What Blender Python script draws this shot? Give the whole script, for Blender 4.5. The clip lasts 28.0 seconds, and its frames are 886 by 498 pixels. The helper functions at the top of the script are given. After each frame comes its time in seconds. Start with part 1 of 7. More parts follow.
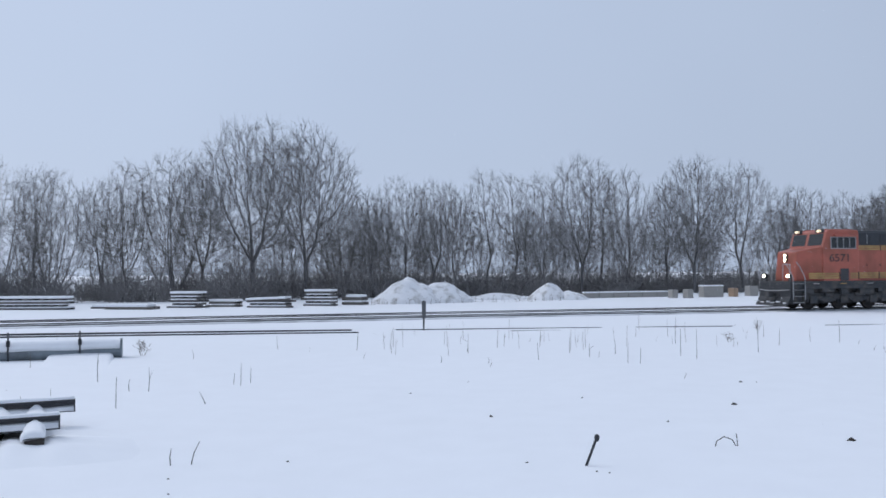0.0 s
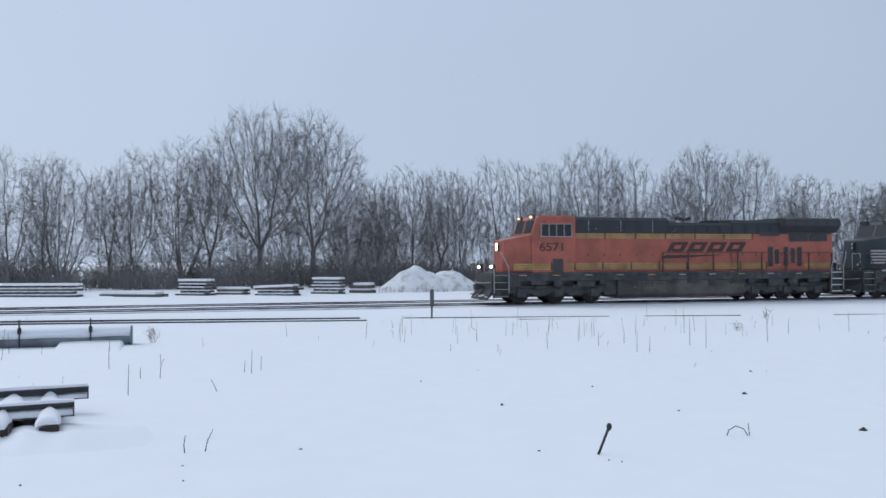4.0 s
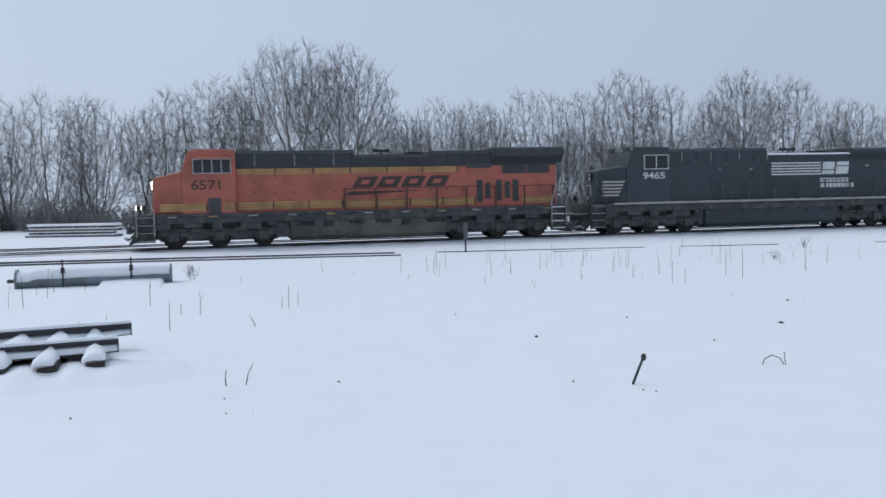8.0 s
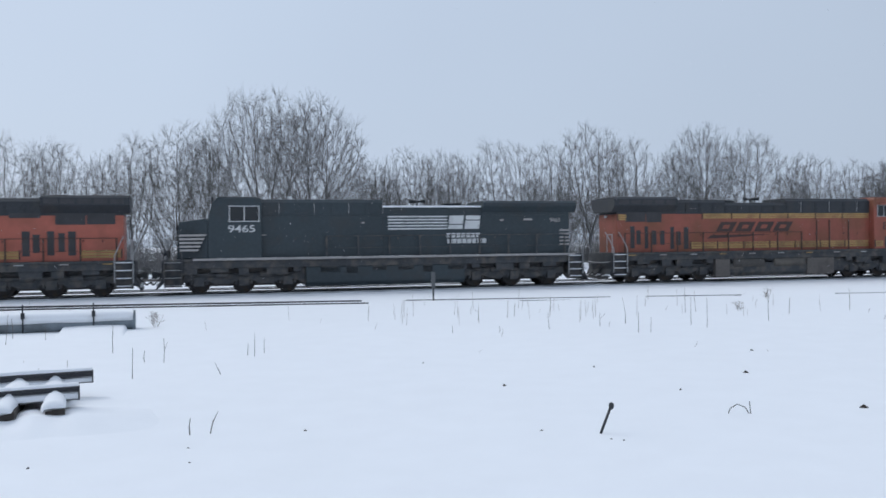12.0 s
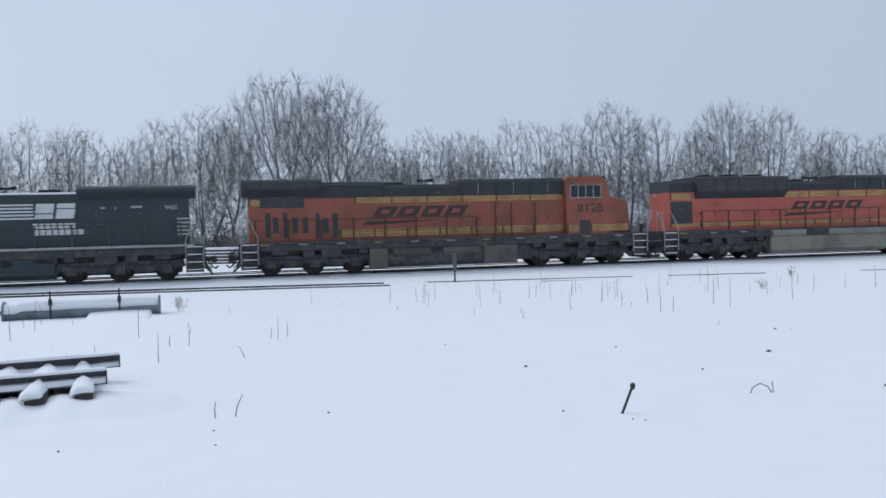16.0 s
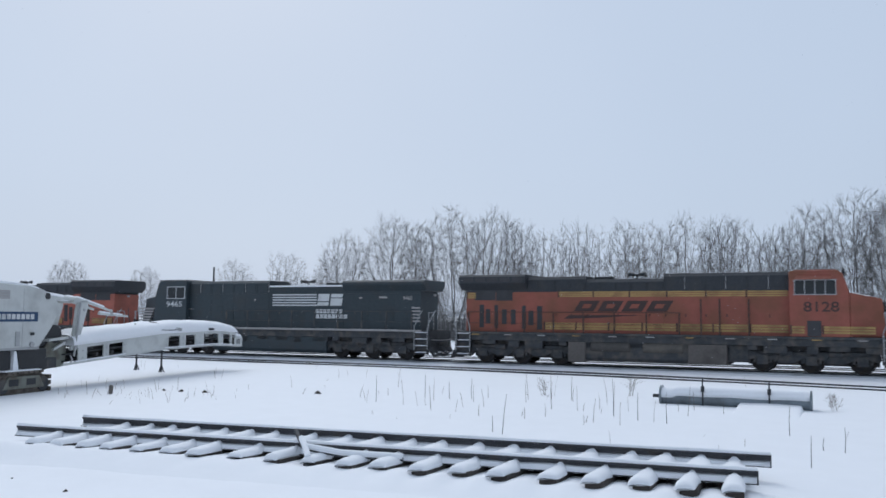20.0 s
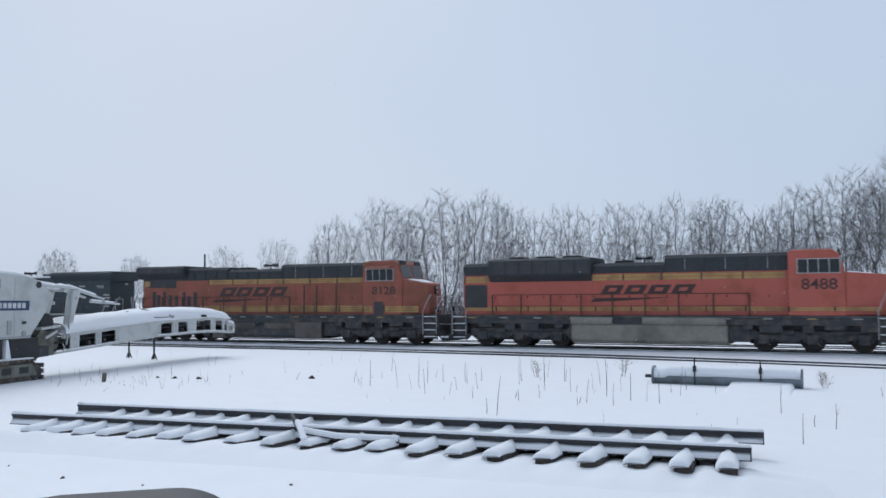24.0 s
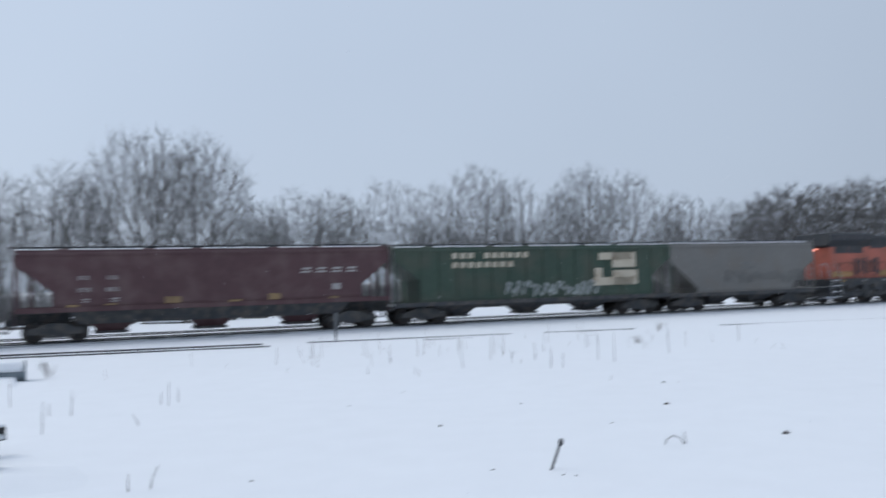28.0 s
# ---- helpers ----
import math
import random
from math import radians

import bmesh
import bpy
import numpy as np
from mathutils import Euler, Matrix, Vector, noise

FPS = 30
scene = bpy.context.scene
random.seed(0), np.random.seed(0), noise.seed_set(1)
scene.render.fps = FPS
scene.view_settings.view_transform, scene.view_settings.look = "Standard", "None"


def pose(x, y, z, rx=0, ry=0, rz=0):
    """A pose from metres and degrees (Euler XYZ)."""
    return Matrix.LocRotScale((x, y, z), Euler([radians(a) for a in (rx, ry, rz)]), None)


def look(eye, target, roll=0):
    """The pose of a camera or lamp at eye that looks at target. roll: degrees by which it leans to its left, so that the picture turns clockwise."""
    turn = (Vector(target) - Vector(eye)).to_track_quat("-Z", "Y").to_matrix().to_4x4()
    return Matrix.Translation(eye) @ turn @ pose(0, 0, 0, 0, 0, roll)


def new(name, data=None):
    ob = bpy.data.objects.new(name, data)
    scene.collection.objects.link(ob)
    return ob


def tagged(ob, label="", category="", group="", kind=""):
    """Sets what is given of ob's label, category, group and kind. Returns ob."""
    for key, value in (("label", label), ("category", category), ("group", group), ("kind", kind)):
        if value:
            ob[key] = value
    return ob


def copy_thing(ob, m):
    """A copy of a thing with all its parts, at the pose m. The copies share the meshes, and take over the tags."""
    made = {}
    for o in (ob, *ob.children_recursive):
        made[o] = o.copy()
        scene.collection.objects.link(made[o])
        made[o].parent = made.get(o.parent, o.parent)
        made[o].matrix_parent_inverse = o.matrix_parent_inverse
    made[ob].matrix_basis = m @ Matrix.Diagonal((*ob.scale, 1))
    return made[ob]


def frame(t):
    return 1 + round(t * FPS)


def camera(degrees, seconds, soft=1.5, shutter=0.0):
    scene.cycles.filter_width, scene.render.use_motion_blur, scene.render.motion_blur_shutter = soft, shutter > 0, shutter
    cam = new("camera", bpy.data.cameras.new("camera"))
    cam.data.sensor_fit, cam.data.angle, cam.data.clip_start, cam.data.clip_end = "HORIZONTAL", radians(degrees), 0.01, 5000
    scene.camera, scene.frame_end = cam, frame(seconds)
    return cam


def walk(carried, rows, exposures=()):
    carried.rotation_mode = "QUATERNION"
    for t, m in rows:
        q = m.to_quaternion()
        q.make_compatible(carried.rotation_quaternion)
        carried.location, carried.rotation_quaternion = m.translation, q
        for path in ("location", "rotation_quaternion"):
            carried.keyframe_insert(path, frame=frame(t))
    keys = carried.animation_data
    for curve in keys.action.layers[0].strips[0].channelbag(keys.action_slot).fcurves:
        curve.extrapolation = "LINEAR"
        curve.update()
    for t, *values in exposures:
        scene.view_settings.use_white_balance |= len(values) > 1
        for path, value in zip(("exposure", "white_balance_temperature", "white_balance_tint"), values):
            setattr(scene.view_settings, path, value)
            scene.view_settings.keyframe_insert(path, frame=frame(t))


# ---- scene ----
from mathutils import kdtree

cam = camera(55.05, 28.0, soft=1.6, shutter=0.4)
PATH = [
    (0, pose(0.000, -0.001, 2.249, 91.61, 0.36, 0.01)),
    (0.5, pose(-0.078, -0.013, 2.255, 91.56, -0.32, -0.38)),
    (1, pose(-0.091, -0.037, 2.247, 91.30, -0.68, -0.33)),
    (1.5, pose(-0.091, -0.019, 2.248, 91.07, -0.14, -0.16)),
    (2, pose(-0.085, -0.013, 2.244, 90.90, 0.04, -0.05)),
    (2.5, pose(-0.078, -0.011, 2.250, 90.76, 0.12, 0.09)),
    (3, pose(-0.077, -0.016, 2.255, 90.75, 0.19, 0.43)),
    (3.5, pose(-0.080, -0.005, 2.257, 90.83, 0.26, 0.43)),
    (5.5, pose(-0.075, -0.019, 2.252, 90.20, -0.26, 0.42)),
    (6, pose(-0.081, -0.028, 2.249, 89.18, -0.38, 0.42)),
    (6.5, pose(-0.083, -0.000, 2.251, 88.15, 0.07, 0.51)),
    (7, pose(-0.083, -0.025, 2.241, 87.72, 0.03, 0.53)),
    (7.5, pose(-0.075, -0.007, 2.247, 87.48, -0.05, 1.26)),
    (8, pose(-0.068, 0.003, 2.258, 86.39, 1.23, 2.67)),
    (8.5, pose(-0.068, -0.009, 2.258, 86.82, 1.04, 2.15)),
    (9, pose(-0.063, -0.022, 2.255, 87.83, 0.70, 2.14)),
    (9.5, pose(-0.078, -0.060, 2.251, 87.27, 0.32, 2.37)),
    (10, pose(-0.066, -0.022, 2.251, 87.66, 0.57, 2.42)),
    (10.5, pose(-0.073, -0.019, 2.254, 88.01, 0.47, 2.37)),
    (11, pose(-0.065, -0.007, 2.257, 87.96, 0.93, 3.22)),
    (11.5, pose(-0.062, -0.017, 2.258, 87.98, 0.76, 1.81)),
    (12, pose(-0.092, -0.032, 2.249, 89.63, 0.69, 0.48)),
    (12.5, pose(-0.089, -0.047, 2.245, 89.98, 0.88, 0.57)),
    (14.5, pose(-0.066, -0.053, 2.265, 88.71, 1.67, 1.36)),
    (15, pose(-0.080, -0.033, 2.267, 88.72, 1.52, 1.59)),
    (15.5, pose(-0.075, -0.045, 2.267, 88.57, 1.35, 1.85)),
    (16, pose(-0.070, -0.061, 2.266, 88.39, 1.42, 1.92)),
    (16.5, pose(-0.072, -0.060, 2.271, 88.26, 1.61, 2.11)),
    (17, pose(-0.077, -0.042, 2.274, 88.06, 1.79, 2.41)),
    (17.5, pose(-0.068, -0.069, 2.312, 87.20, 2.99, 4.43)),
    (18, pose(-0.061, -0.085, 2.419, 89.59, 4.14, 10.74)),
    (18.2, pose(-0.048, -0.076, 2.445, 89.93, 6.02, 13.78)),
    (18.5, pose(-0.109, -0.038, 2.470, 90.28, 5.22, 19.14)),
    (18.7, pose(-0.124, 0.005, 2.479, 90.58, 4.20, 25.57)),
    (19, pose(-0.123, -0.025, 2.460, 91.78, 2.45, 33.34)),
    (19.5, pose(-0.159, -0.012, 2.450, 93.72, 0.49, 40.52)),
    (20, pose(-0.167, 0.008, 2.434, 94.52, -0.44, 43.60)),
    (20.5, pose(-0.166, 0.002, 2.422, 95.19, -1.13, 43.09)),
    (21, pose(-0.175, 0.008, 2.419, 94.55, -1.59, 42.82)),
    (21.5, pose(-0.191, 0.011, 2.415, 93.69, -2.02, 42.28)),
    (22, pose(-0.186, 0.004, 2.411, 93.40, -1.72, 42.59)),
    (22.5, pose(-0.209, 0.026, 2.409, 93.24, -1.13, 42.82)),
    (24.5, pose(-0.181, -0.044, 2.408, 93.62, 0.72, 42.75)),
    (25, pose(-0.206, -0.024, 2.412, 93.79, 0.78, 42.14)),
    (25.5, pose(-0.207, -0.023, 2.413, 93.44, 0.55, 41.99)),
    (25.75, pose(-0.214, -0.030, 2.414, 93.40, 0.72, 41.26)),
    (26, pose(-0.222, -0.038, 2.415, 93.36, 0.89, 39.76)),
    (26.25, pose(-0.227, -0.035, 2.417, 93.37, 0.71, 35.66)),
    (26.5, pose(-0.232, -0.032, 2.418, 93.37, 0.53, 28.90)),
    (27, pose(-0.327, -0.073, 2.418, 93.59, -0.03, 15.70)),
    (27.2, pose(-0.510, -0.020, 2.414, 92.83, 1.03, 12.05)),
    (27.5, pose(-0.643, -0.040, 2.354, 89.96, 2.75, 8.57)),
    (27.7, pose(-0.800, -0.060, 2.350, 89.57, 3.80, 1.25)),
    (27.9, pose(-0.865, -0.030, 2.308, 91.35, 2.30, -5.20)),
    (28, pose(-0.884, -0.015, 2.288, 92.11, 1.64, -7.40)),
]
walk(cam, PATH, [(0, 0.12, 6380, 13), (3, 0.14, 6400, 12), (6, 0.1, 6470, 10), (8, 0.1, 6500, 10), (9, 0.12, 6520, 10), (10, 0.19, 6550, 10), (12, 0.22, 6600, 10), (17, 0.16, 6550, 10), (20, 0.13, 6500, 10), (25, 0.14, 6550, 10), (28, 0.19, 6600, 10)])

# ---- world and sun: a flat overcast sky with falling snow ----
world = bpy.data.worlds.new("overcast_sky")
scene.world = world
world.use_nodes = True
wn, wl = world.node_tree.nodes, world.node_tree.links
wn.clear()
w_out = wn.new("ShaderNodeOutputWorld")
w_bg = wn.new("ShaderNodeBackground")
w_mix = wn.new("ShaderNodeMixRGB")
w_sky = wn.new("ShaderNodeTexSky")
w_sky.sky_type = "NISHITA"
w_sky.sun_disc = False
w_sky.sun_elevation = radians(38)
w_sky.sun_rotation = radians(-60)
w_sky.air_density, w_sky.dust_density = 1.2, 3.0
w_scale = wn.new("ShaderNodeVectorMath")
w_scale.operation = "SCALE"
w_scale.inputs["Scale"].default_value = 0.06
w_mix.inputs[0].default_value = 0.88
w_coord = wn.new("ShaderNodeTexCoord")
w_noise = wn.new("ShaderNodeTexNoise")
w_noise.inputs["Scale"].default_value = 1.3
w_noise.inputs["Detail"].default_value = 3.0
w_ramp = wn.new("ShaderNodeValToRGB")
w_ramp.color_ramp.elements[0].position, w_ramp.color_ramp.elements[0].color = 0.3, (0.555, 0.670, 0.852, 1)
w_ramp.color_ramp.elements[1].position, w_ramp.color_ramp.elements[1].color = 0.7, (0.606, 0.730, 0.920, 1)
wl.new(w_coord.outputs["Generated"], w_noise.inputs["Vector"])
wl.new(w_noise.outputs["Fac"], w_ramp.inputs[0])
wl.new(w_sky.outputs[0], w_scale.inputs[0])
wl.new(w_scale.outputs[0], w_mix.inputs[1])
wl.new(w_ramp.outputs[0], w_mix.inputs[2])
# the cloud is thinner, and so brighter, towards the hidden sun
w_dot = wn.new("ShaderNodeVectorMath")
w_dot.operation = "DOT_PRODUCT"
w_dot.inputs[1].default_value = (-0.80, 0.45, 0.40)
w_range = wn.new("ShaderNodeMapRange")
w_range.inputs["From Min"].default_value, w_range.inputs["From Max"].default_value = -0.1, 0.9
w_range.inputs["To Min"].default_value, w_range.inputs["To Max"].default_value = 0.70, 0.865
w_bright = wn.new("ShaderNodeVectorMath")
w_bright.operation = "SCALE"
wl.new(w_coord.outputs["Generated"], w_dot.inputs[0])
wl.new(w_dot.outputs["Value"], w_range.inputs["Value"])
wl.new(w_mix.outputs[0], w_bright.inputs[0])
wl.new(w_range.outputs[0], w_bright.inputs["Scale"])
wl.new(w_bright.outputs[0], w_bg.inputs[0])
w_bg.inputs[1].default_value = 1.0
wl.new(w_bg.outputs[0], w_out.inputs[0])

sun_data = bpy.data.lights.new("sun", "SUN")
sun_data.energy, sun_data.angle, sun_data.color = 1.0, radians(40), (0.96, 0.98, 1.0)
sun = new("sun", sun_data)
sun.matrix_world = look((0, 0, 60), (42, -24, 10))


# ---- materials ----
def material(name, color, rough=0.6, metal=0.0, vary=0.12, scale=3.0, bump=0.0, bump_scale=20.0, dirt=None, dirt_amount=0.0, dirt_scale=0.8, per_object=0.0):
    """A surface with colour variation at two scales, an optional layer of dirt, and fine relief."""
    m = bpy.data.materials.new(name)
    m.use_nodes = True
    nodes, links = m.node_tree.nodes, m.node_tree.links
    bsdf = nodes["Principled BSDF"]
    bsdf.inputs["Roughness"].default_value = rough
    bsdf.inputs["Metallic"].default_value = metal
    coord = nodes.new("ShaderNodeTexCoord")

    def noise_at(s, detail=4.0):
        n = nodes.new("ShaderNodeTexNoise")
        n.inputs["Scale"].default_value, n.inputs["Detail"].default_value = s, detail
        links.new(coord.outputs["Object"], n.inputs["Vector"])
        return n

    big, fine = noise_at(scale * 0.35), noise_at(scale * 6.0)
    add = nodes.new("ShaderNodeMath")
    add.operation = "ADD"
    links.new(big.outputs["Fac"], add.inputs[0])
    links.new(fine.outputs["Fac"], add.inputs[1])
    ramp = nodes.new("ShaderNodeMapRange")
    ramp.inputs["From Min"].default_value, ramp.inputs["From Max"].default_value = 0.6, 1.4
    ramp.inputs["To Min"].default_value, ramp.inputs["To Max"].default_value = 1 - vary, 1 + vary
    links.new(add.outputs[0], ramp.inputs["Value"])
    value = ramp.outputs[0]
    if per_object:
        info = nodes.new("ShaderNodeObjectInfo")
        pr = nodes.new("ShaderNodeMapRange")
        pr.inputs["To Min"].default_value, pr.inputs["To Max"].default_value = 1 - per_object, 1 + per_object
        links.new(info.outputs["Random"], pr.inputs["Value"])
        mul = nodes.new("ShaderNodeMath")
        mul.operation = "MULTIPLY"
        links.new(value, mul.inputs[0])
        links.new(pr.outputs[0], mul.inputs[1])
        value = mul.outputs[0]
    tint = nodes.new("ShaderNodeVectorMath")
    tint.operation = "SCALE"
    tint.inputs[0].default_value = color
    links.new(value, tint.inputs["Scale"])
    result = tint.outputs[0]
    if dirt is not None:
        spots = noise_at(dirt_scale, 6.0)
        step = nodes.new("ShaderNodeMapRange")
        step.inputs["From Min"].default_value = 0.62 - 0.4 * dirt_amount
        step.inputs["From Max"].default_value = 0.92 - 0.4 * dirt_amount
        links.new(spots.outputs["Fac"], step.inputs["Value"])
        mix = nodes.new("ShaderNodeMixRGB")
        links.new(step.outputs[0], mix.inputs[0])
        links.new(result, mix.inputs[1])
        mix.inputs[2].default_value = (*dirt, 1)
        result = mix.outputs[0]
    links.new(result, bsdf.inputs["Base Color"])
    if bump:
        relief = noise_at(bump_scale, 5.0)
        bp = nodes.new("ShaderNodeBump")
        bp.inputs["Strength"].default_value, bp.inputs["Distance"].default_value = bump, 0.02
        links.new(relief.outputs["Fac"], bp.inputs["Height"])
        links.new(bp.outputs[0], bsdf.inputs["Normal"])
    return m


def glow(name, color, strength):
    m = material(name, color)
    b = m.node_tree.nodes["Principled BSDF"]
    b.inputs["Emission Color"].default_value = (*color, 1)
    b.inputs["Emission Strength"].default_value = strength
    return m


M_SNOW = material("snow", (0.87, 0.885, 0.91), 0.7, vary=0.025, scale=0.25, bump=0.5, bump_scale=2.2)
M_SNOWCAP = material("snow_cap", (0.87, 0.885, 0.91), 0.7, vary=0.03, scale=2.0, bump=0.3, bump_scale=9)
M_DIRTY_SNOW = material("gravel_under_snow", (0.80, 0.81, 0.83), 0.75, vary=0.08, scale=1.5, bump=0.8, bump_scale=6, dirt=(0.33, 0.32, 0.30), dirt_amount=0.28, dirt_scale=1.6)
M_SLUSH = material("packed_slush_on_ballast", (0.60, 0.62, 0.65), 0.65, vary=0.25, scale=1.2, bump=0.6, bump_scale=14, dirt=(0.13, 0.13, 0.14), dirt_amount=0.42, dirt_scale=0.7)
M_RAIL = material("rail_steel", (0.05, 0.052, 0.058), 0.55, 0.4, vary=0.3, scale=4, dirt=(0.07, 0.055, 0.045), dirt_amount=0.25, dirt_scale=3)
M_TIE = material("creosoted_timber", (0.05, 0.042, 0.036), 0.85, vary=0.3, scale=3, bump=0.5, bump_scale=30, per_object=0.25)
# paler than the ties' timber: haze over the far stacks is in this colour
M_TIMBER = material("haze_paled_timber", (0.115, 0.105, 0.098), 0.85, vary=0.35, scale=2, bump=0.5, bump_scale=25, per_object=0.4)
M_ORANGE = material("orange_paint", (0.42, 0.112, 0.075), 0.45, vary=0.10, scale=0.8, bump=0.04, bump_scale=8, dirt=(0.24, 0.075, 0.045), dirt_amount=0.45, dirt_scale=0.9)
M_ORANGE_FADED = material("faded_orange_paint", (0.31, 0.088, 0.06), 0.6, vary=0.14, scale=0.8, bump=0.04, bump_scale=8, dirt=(0.20, 0.075, 0.04), dirt_amount=0.55, dirt_scale=0.8)
M_RED_ORANGE = material("red_orange_paint", (0.46, 0.105, 0.075), 0.42, vary=0.08, scale=0.8, bump=0.03, bump_scale=8, dirt=(0.30, 0.07, 0.03), dirt_amount=0.3, dirt_scale=0.9)
M_BLACKTOP = material("black_roof_paint", (0.034, 0.038, 0.044), 0.65, vary=0.3, scale=1.2, dirt=(0.05, 0.048, 0.046), dirt_amount=0.25, dirt_scale=1.2)
M_NSBLACK = material("black_body_paint", (0.030, 0.044, 0.052), 0.5, vary=0.25, scale=1.0, dirt=(0.04, 0.04, 0.04), dirt_amount=0.25, dirt_scale=0.8)
M_YELLOW = material("yellow_stripe_paint", (0.42, 0.27, 0.095), 0.5, vary=0.15, scale=1.5, dirt=(0.16, 0.10, 0.04), dirt_amount=0.4, dirt_scale=1.5)
M_UNDER = material("grimy_running_gear", (0.06, 0.063, 0.068), 0.8, 0.1, vary=0.4, scale=3, bump=0.3, bump_scale=20, dirt=(0.13, 0.115, 0.10), dirt_amount=0.45, dirt_scale=2.5)
M_TANK = material("dusty_tank_steel", (0.075, 0.068, 0.062), 0.7, vary=0.25, scale=1.2, bump=0.15, bump_scale=10, dirt=(0.16, 0.14, 0.115), dirt_amount=0.4, dirt_scale=0.9)
M_TANK_PALE = material("pale_tank_steel", (0.27, 0.26, 0.22), 0.7, vary=0.2, scale=1.2, bump=0.12, bump_scale=10, dirt=(0.10, 0.09, 0.08), dirt_amount=0.35, dirt_scale=0.8)
M_TANK_DUSTY = material("dust_caked_box_steel", (0.13, 0.115, 0.105), 0.75, vary=0.25, scale=1.5, bump=0.15, bump_scale=10, dirt=(0.07, 0.06, 0.055), dirt_amount=0.4, dirt_scale=1.1)
M_WHEEL = material("wheel_steel", (0.048, 0.047, 0.048), 0.6, 0.5, vary=0.3, scale=5, dirt=(0.07, 0.05, 0.035), dirt_amount=0.4, dirt_scale=4)
M_WHITE = material("white_paint", (0.62, 0.63, 0.63), 0.5, vary=0.08, scale=3, dirt=(0.30, 0.30, 0.30), dirt_amount=0.25, dirt_scale=2)
M_DIMWHITE = material("faded_white_lettering", (0.36, 0.34, 0.33), 0.6, vary=0.15, scale=5)
M_FAINTWHITE = material("worn_white_lettering", (0.26, 0.235, 0.23), 0.65, vary=0.3, scale=6, dirt=(0.12, 0.08, 0.08), dirt_amount=0.35, dirt_scale=5)
M_DARKLETTER = material("dark_lettering", (0.055, 0.028, 0.024), 0.5, vary=0.2, scale=5)
M_GRILLE = material("dark_grille", (0.05, 0.049, 0.053), 0.65, vary=0.3, scale=6)
M_GREYRAIL = material("grey_handrail_paint", (0.38, 0.385, 0.39), 0.5, vary=0.15, scale=6)
M_DARKRAIL = material("dark_handrail_paint", (0.06, 0.03, 0.022), 0.5, vary=0.2, scale=6)
M_BROWN = material("oxide_brown_car_paint", (0.085, 0.040, 0.044), 0.65, vary=0.16, scale=0.7, bump=0.06, bump_scale=6, dirt=(0.13, 0.08, 0.078), dirt_amount=0.42, dirt_scale=1.1)
M_GREEN = material("faded_green_car_paint", (0.036, 0.066, 0.046), 0.6, vary=0.22, scale=0.8, bump=0.05, bump_scale=6, dirt=(0.07, 0.075, 0.055), dirt_amount=0.45, dirt_scale=0.6)
M_GREYCAR = material("pale_grey_car_paint", (0.165, 0.16, 0.15), 0.6, vary=0.12, scale=0.8, bump=0.05, bump_scale=6, dirt=(0.16, 0.14, 0.12), dirt_amount=0.35, dirt_scale=0.7)
M_CREAM = material("cream_emblem_paint", (0.52, 0.46, 0.36), 0.55, vary=0.1, scale=3, dirt=(0.30, 0.22, 0.15), dirt_amount=0.3, dirt_scale=2)
M_SPRAY = material("sprayed_paint", (0.40, 0.43, 0.42), 0.6, vary=0.3, scale=4)
M_DARKSPRAY = material("dark_sprayed_paint", (0.15, 0.15, 0.145), 0.6, vary=0.3, scale=4)
M_CONCRETE = material("weathered_concrete", (0.33, 0.32, 0.30), 0.85, vary=0.15, scale=2, bump=0.4, bump_scale=20)
M_TAN = material("tan_plastic", (0.36, 0.25, 0.17), 0.6, vary=0.12, scale=3)
M_PIPE = material("galvanised_pipe", (0.20, 0.235, 0.26), 0.5, 0.2, vary=0.15, scale=2, bump=0.1, bump_scale=12, dirt=(0.10, 0.11, 0.115), dirt_amount=0.35, dirt_scale=2)
M_POST = material("dark_post_steel", (0.035, 0.037, 0.042), 0.6, 0.2, vary=0.25, scale=8)
M_SIGN = material("grey_sign_metal", (0.11, 0.115, 0.12), 0.6, 0.3, vary=0.2, scale=8)
M_MACHINE = material("white_machine_paint", (0.55, 0.565, 0.55), 0.45, vary=0.06, scale=1.2, dirt=(0.36, 0.37, 0.36), dirt_amount=0.35, dirt_scale=1.4)
M_NAVY = material("navy_sign_paint", (0.025, 0.06, 0.13), 0.4, vary=0.08, scale=4)
M_RUBBER = material("black_rubber", (0.045, 0.046, 0.049), 0.8, vary=0.3, scale=6, bump=0.3, bump_scale=30)
M_CRAWLER = material("muddy_crawler_steel", (0.09, 0.075, 0.062), 0.75, 0.2, vary=0.35, scale=4, bump=0.5, bump_scale=16, dirt=(0.22, 0.19, 0.16), dirt_amount=0.5, dirt_scale=3)
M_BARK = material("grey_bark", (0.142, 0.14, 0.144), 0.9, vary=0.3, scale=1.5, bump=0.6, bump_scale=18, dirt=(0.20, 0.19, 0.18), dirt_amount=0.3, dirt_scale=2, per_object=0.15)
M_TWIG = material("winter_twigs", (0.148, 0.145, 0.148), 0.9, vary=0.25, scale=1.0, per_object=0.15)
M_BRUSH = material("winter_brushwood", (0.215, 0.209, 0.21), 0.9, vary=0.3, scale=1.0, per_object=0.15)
M_MUDGREEN = material("muddy_green_grey_paint", (0.20, 0.21, 0.18), 0.7, vary=0.2, scale=3, bump=0.2, bump_scale=16, dirt=(0.10, 0.085, 0.065), dirt_amount=0.5, dirt_scale=3)
M_WEED = material("dry_weed_stalk", (0.14, 0.11, 0.085), 0.9, vary=0.3, scale=5)
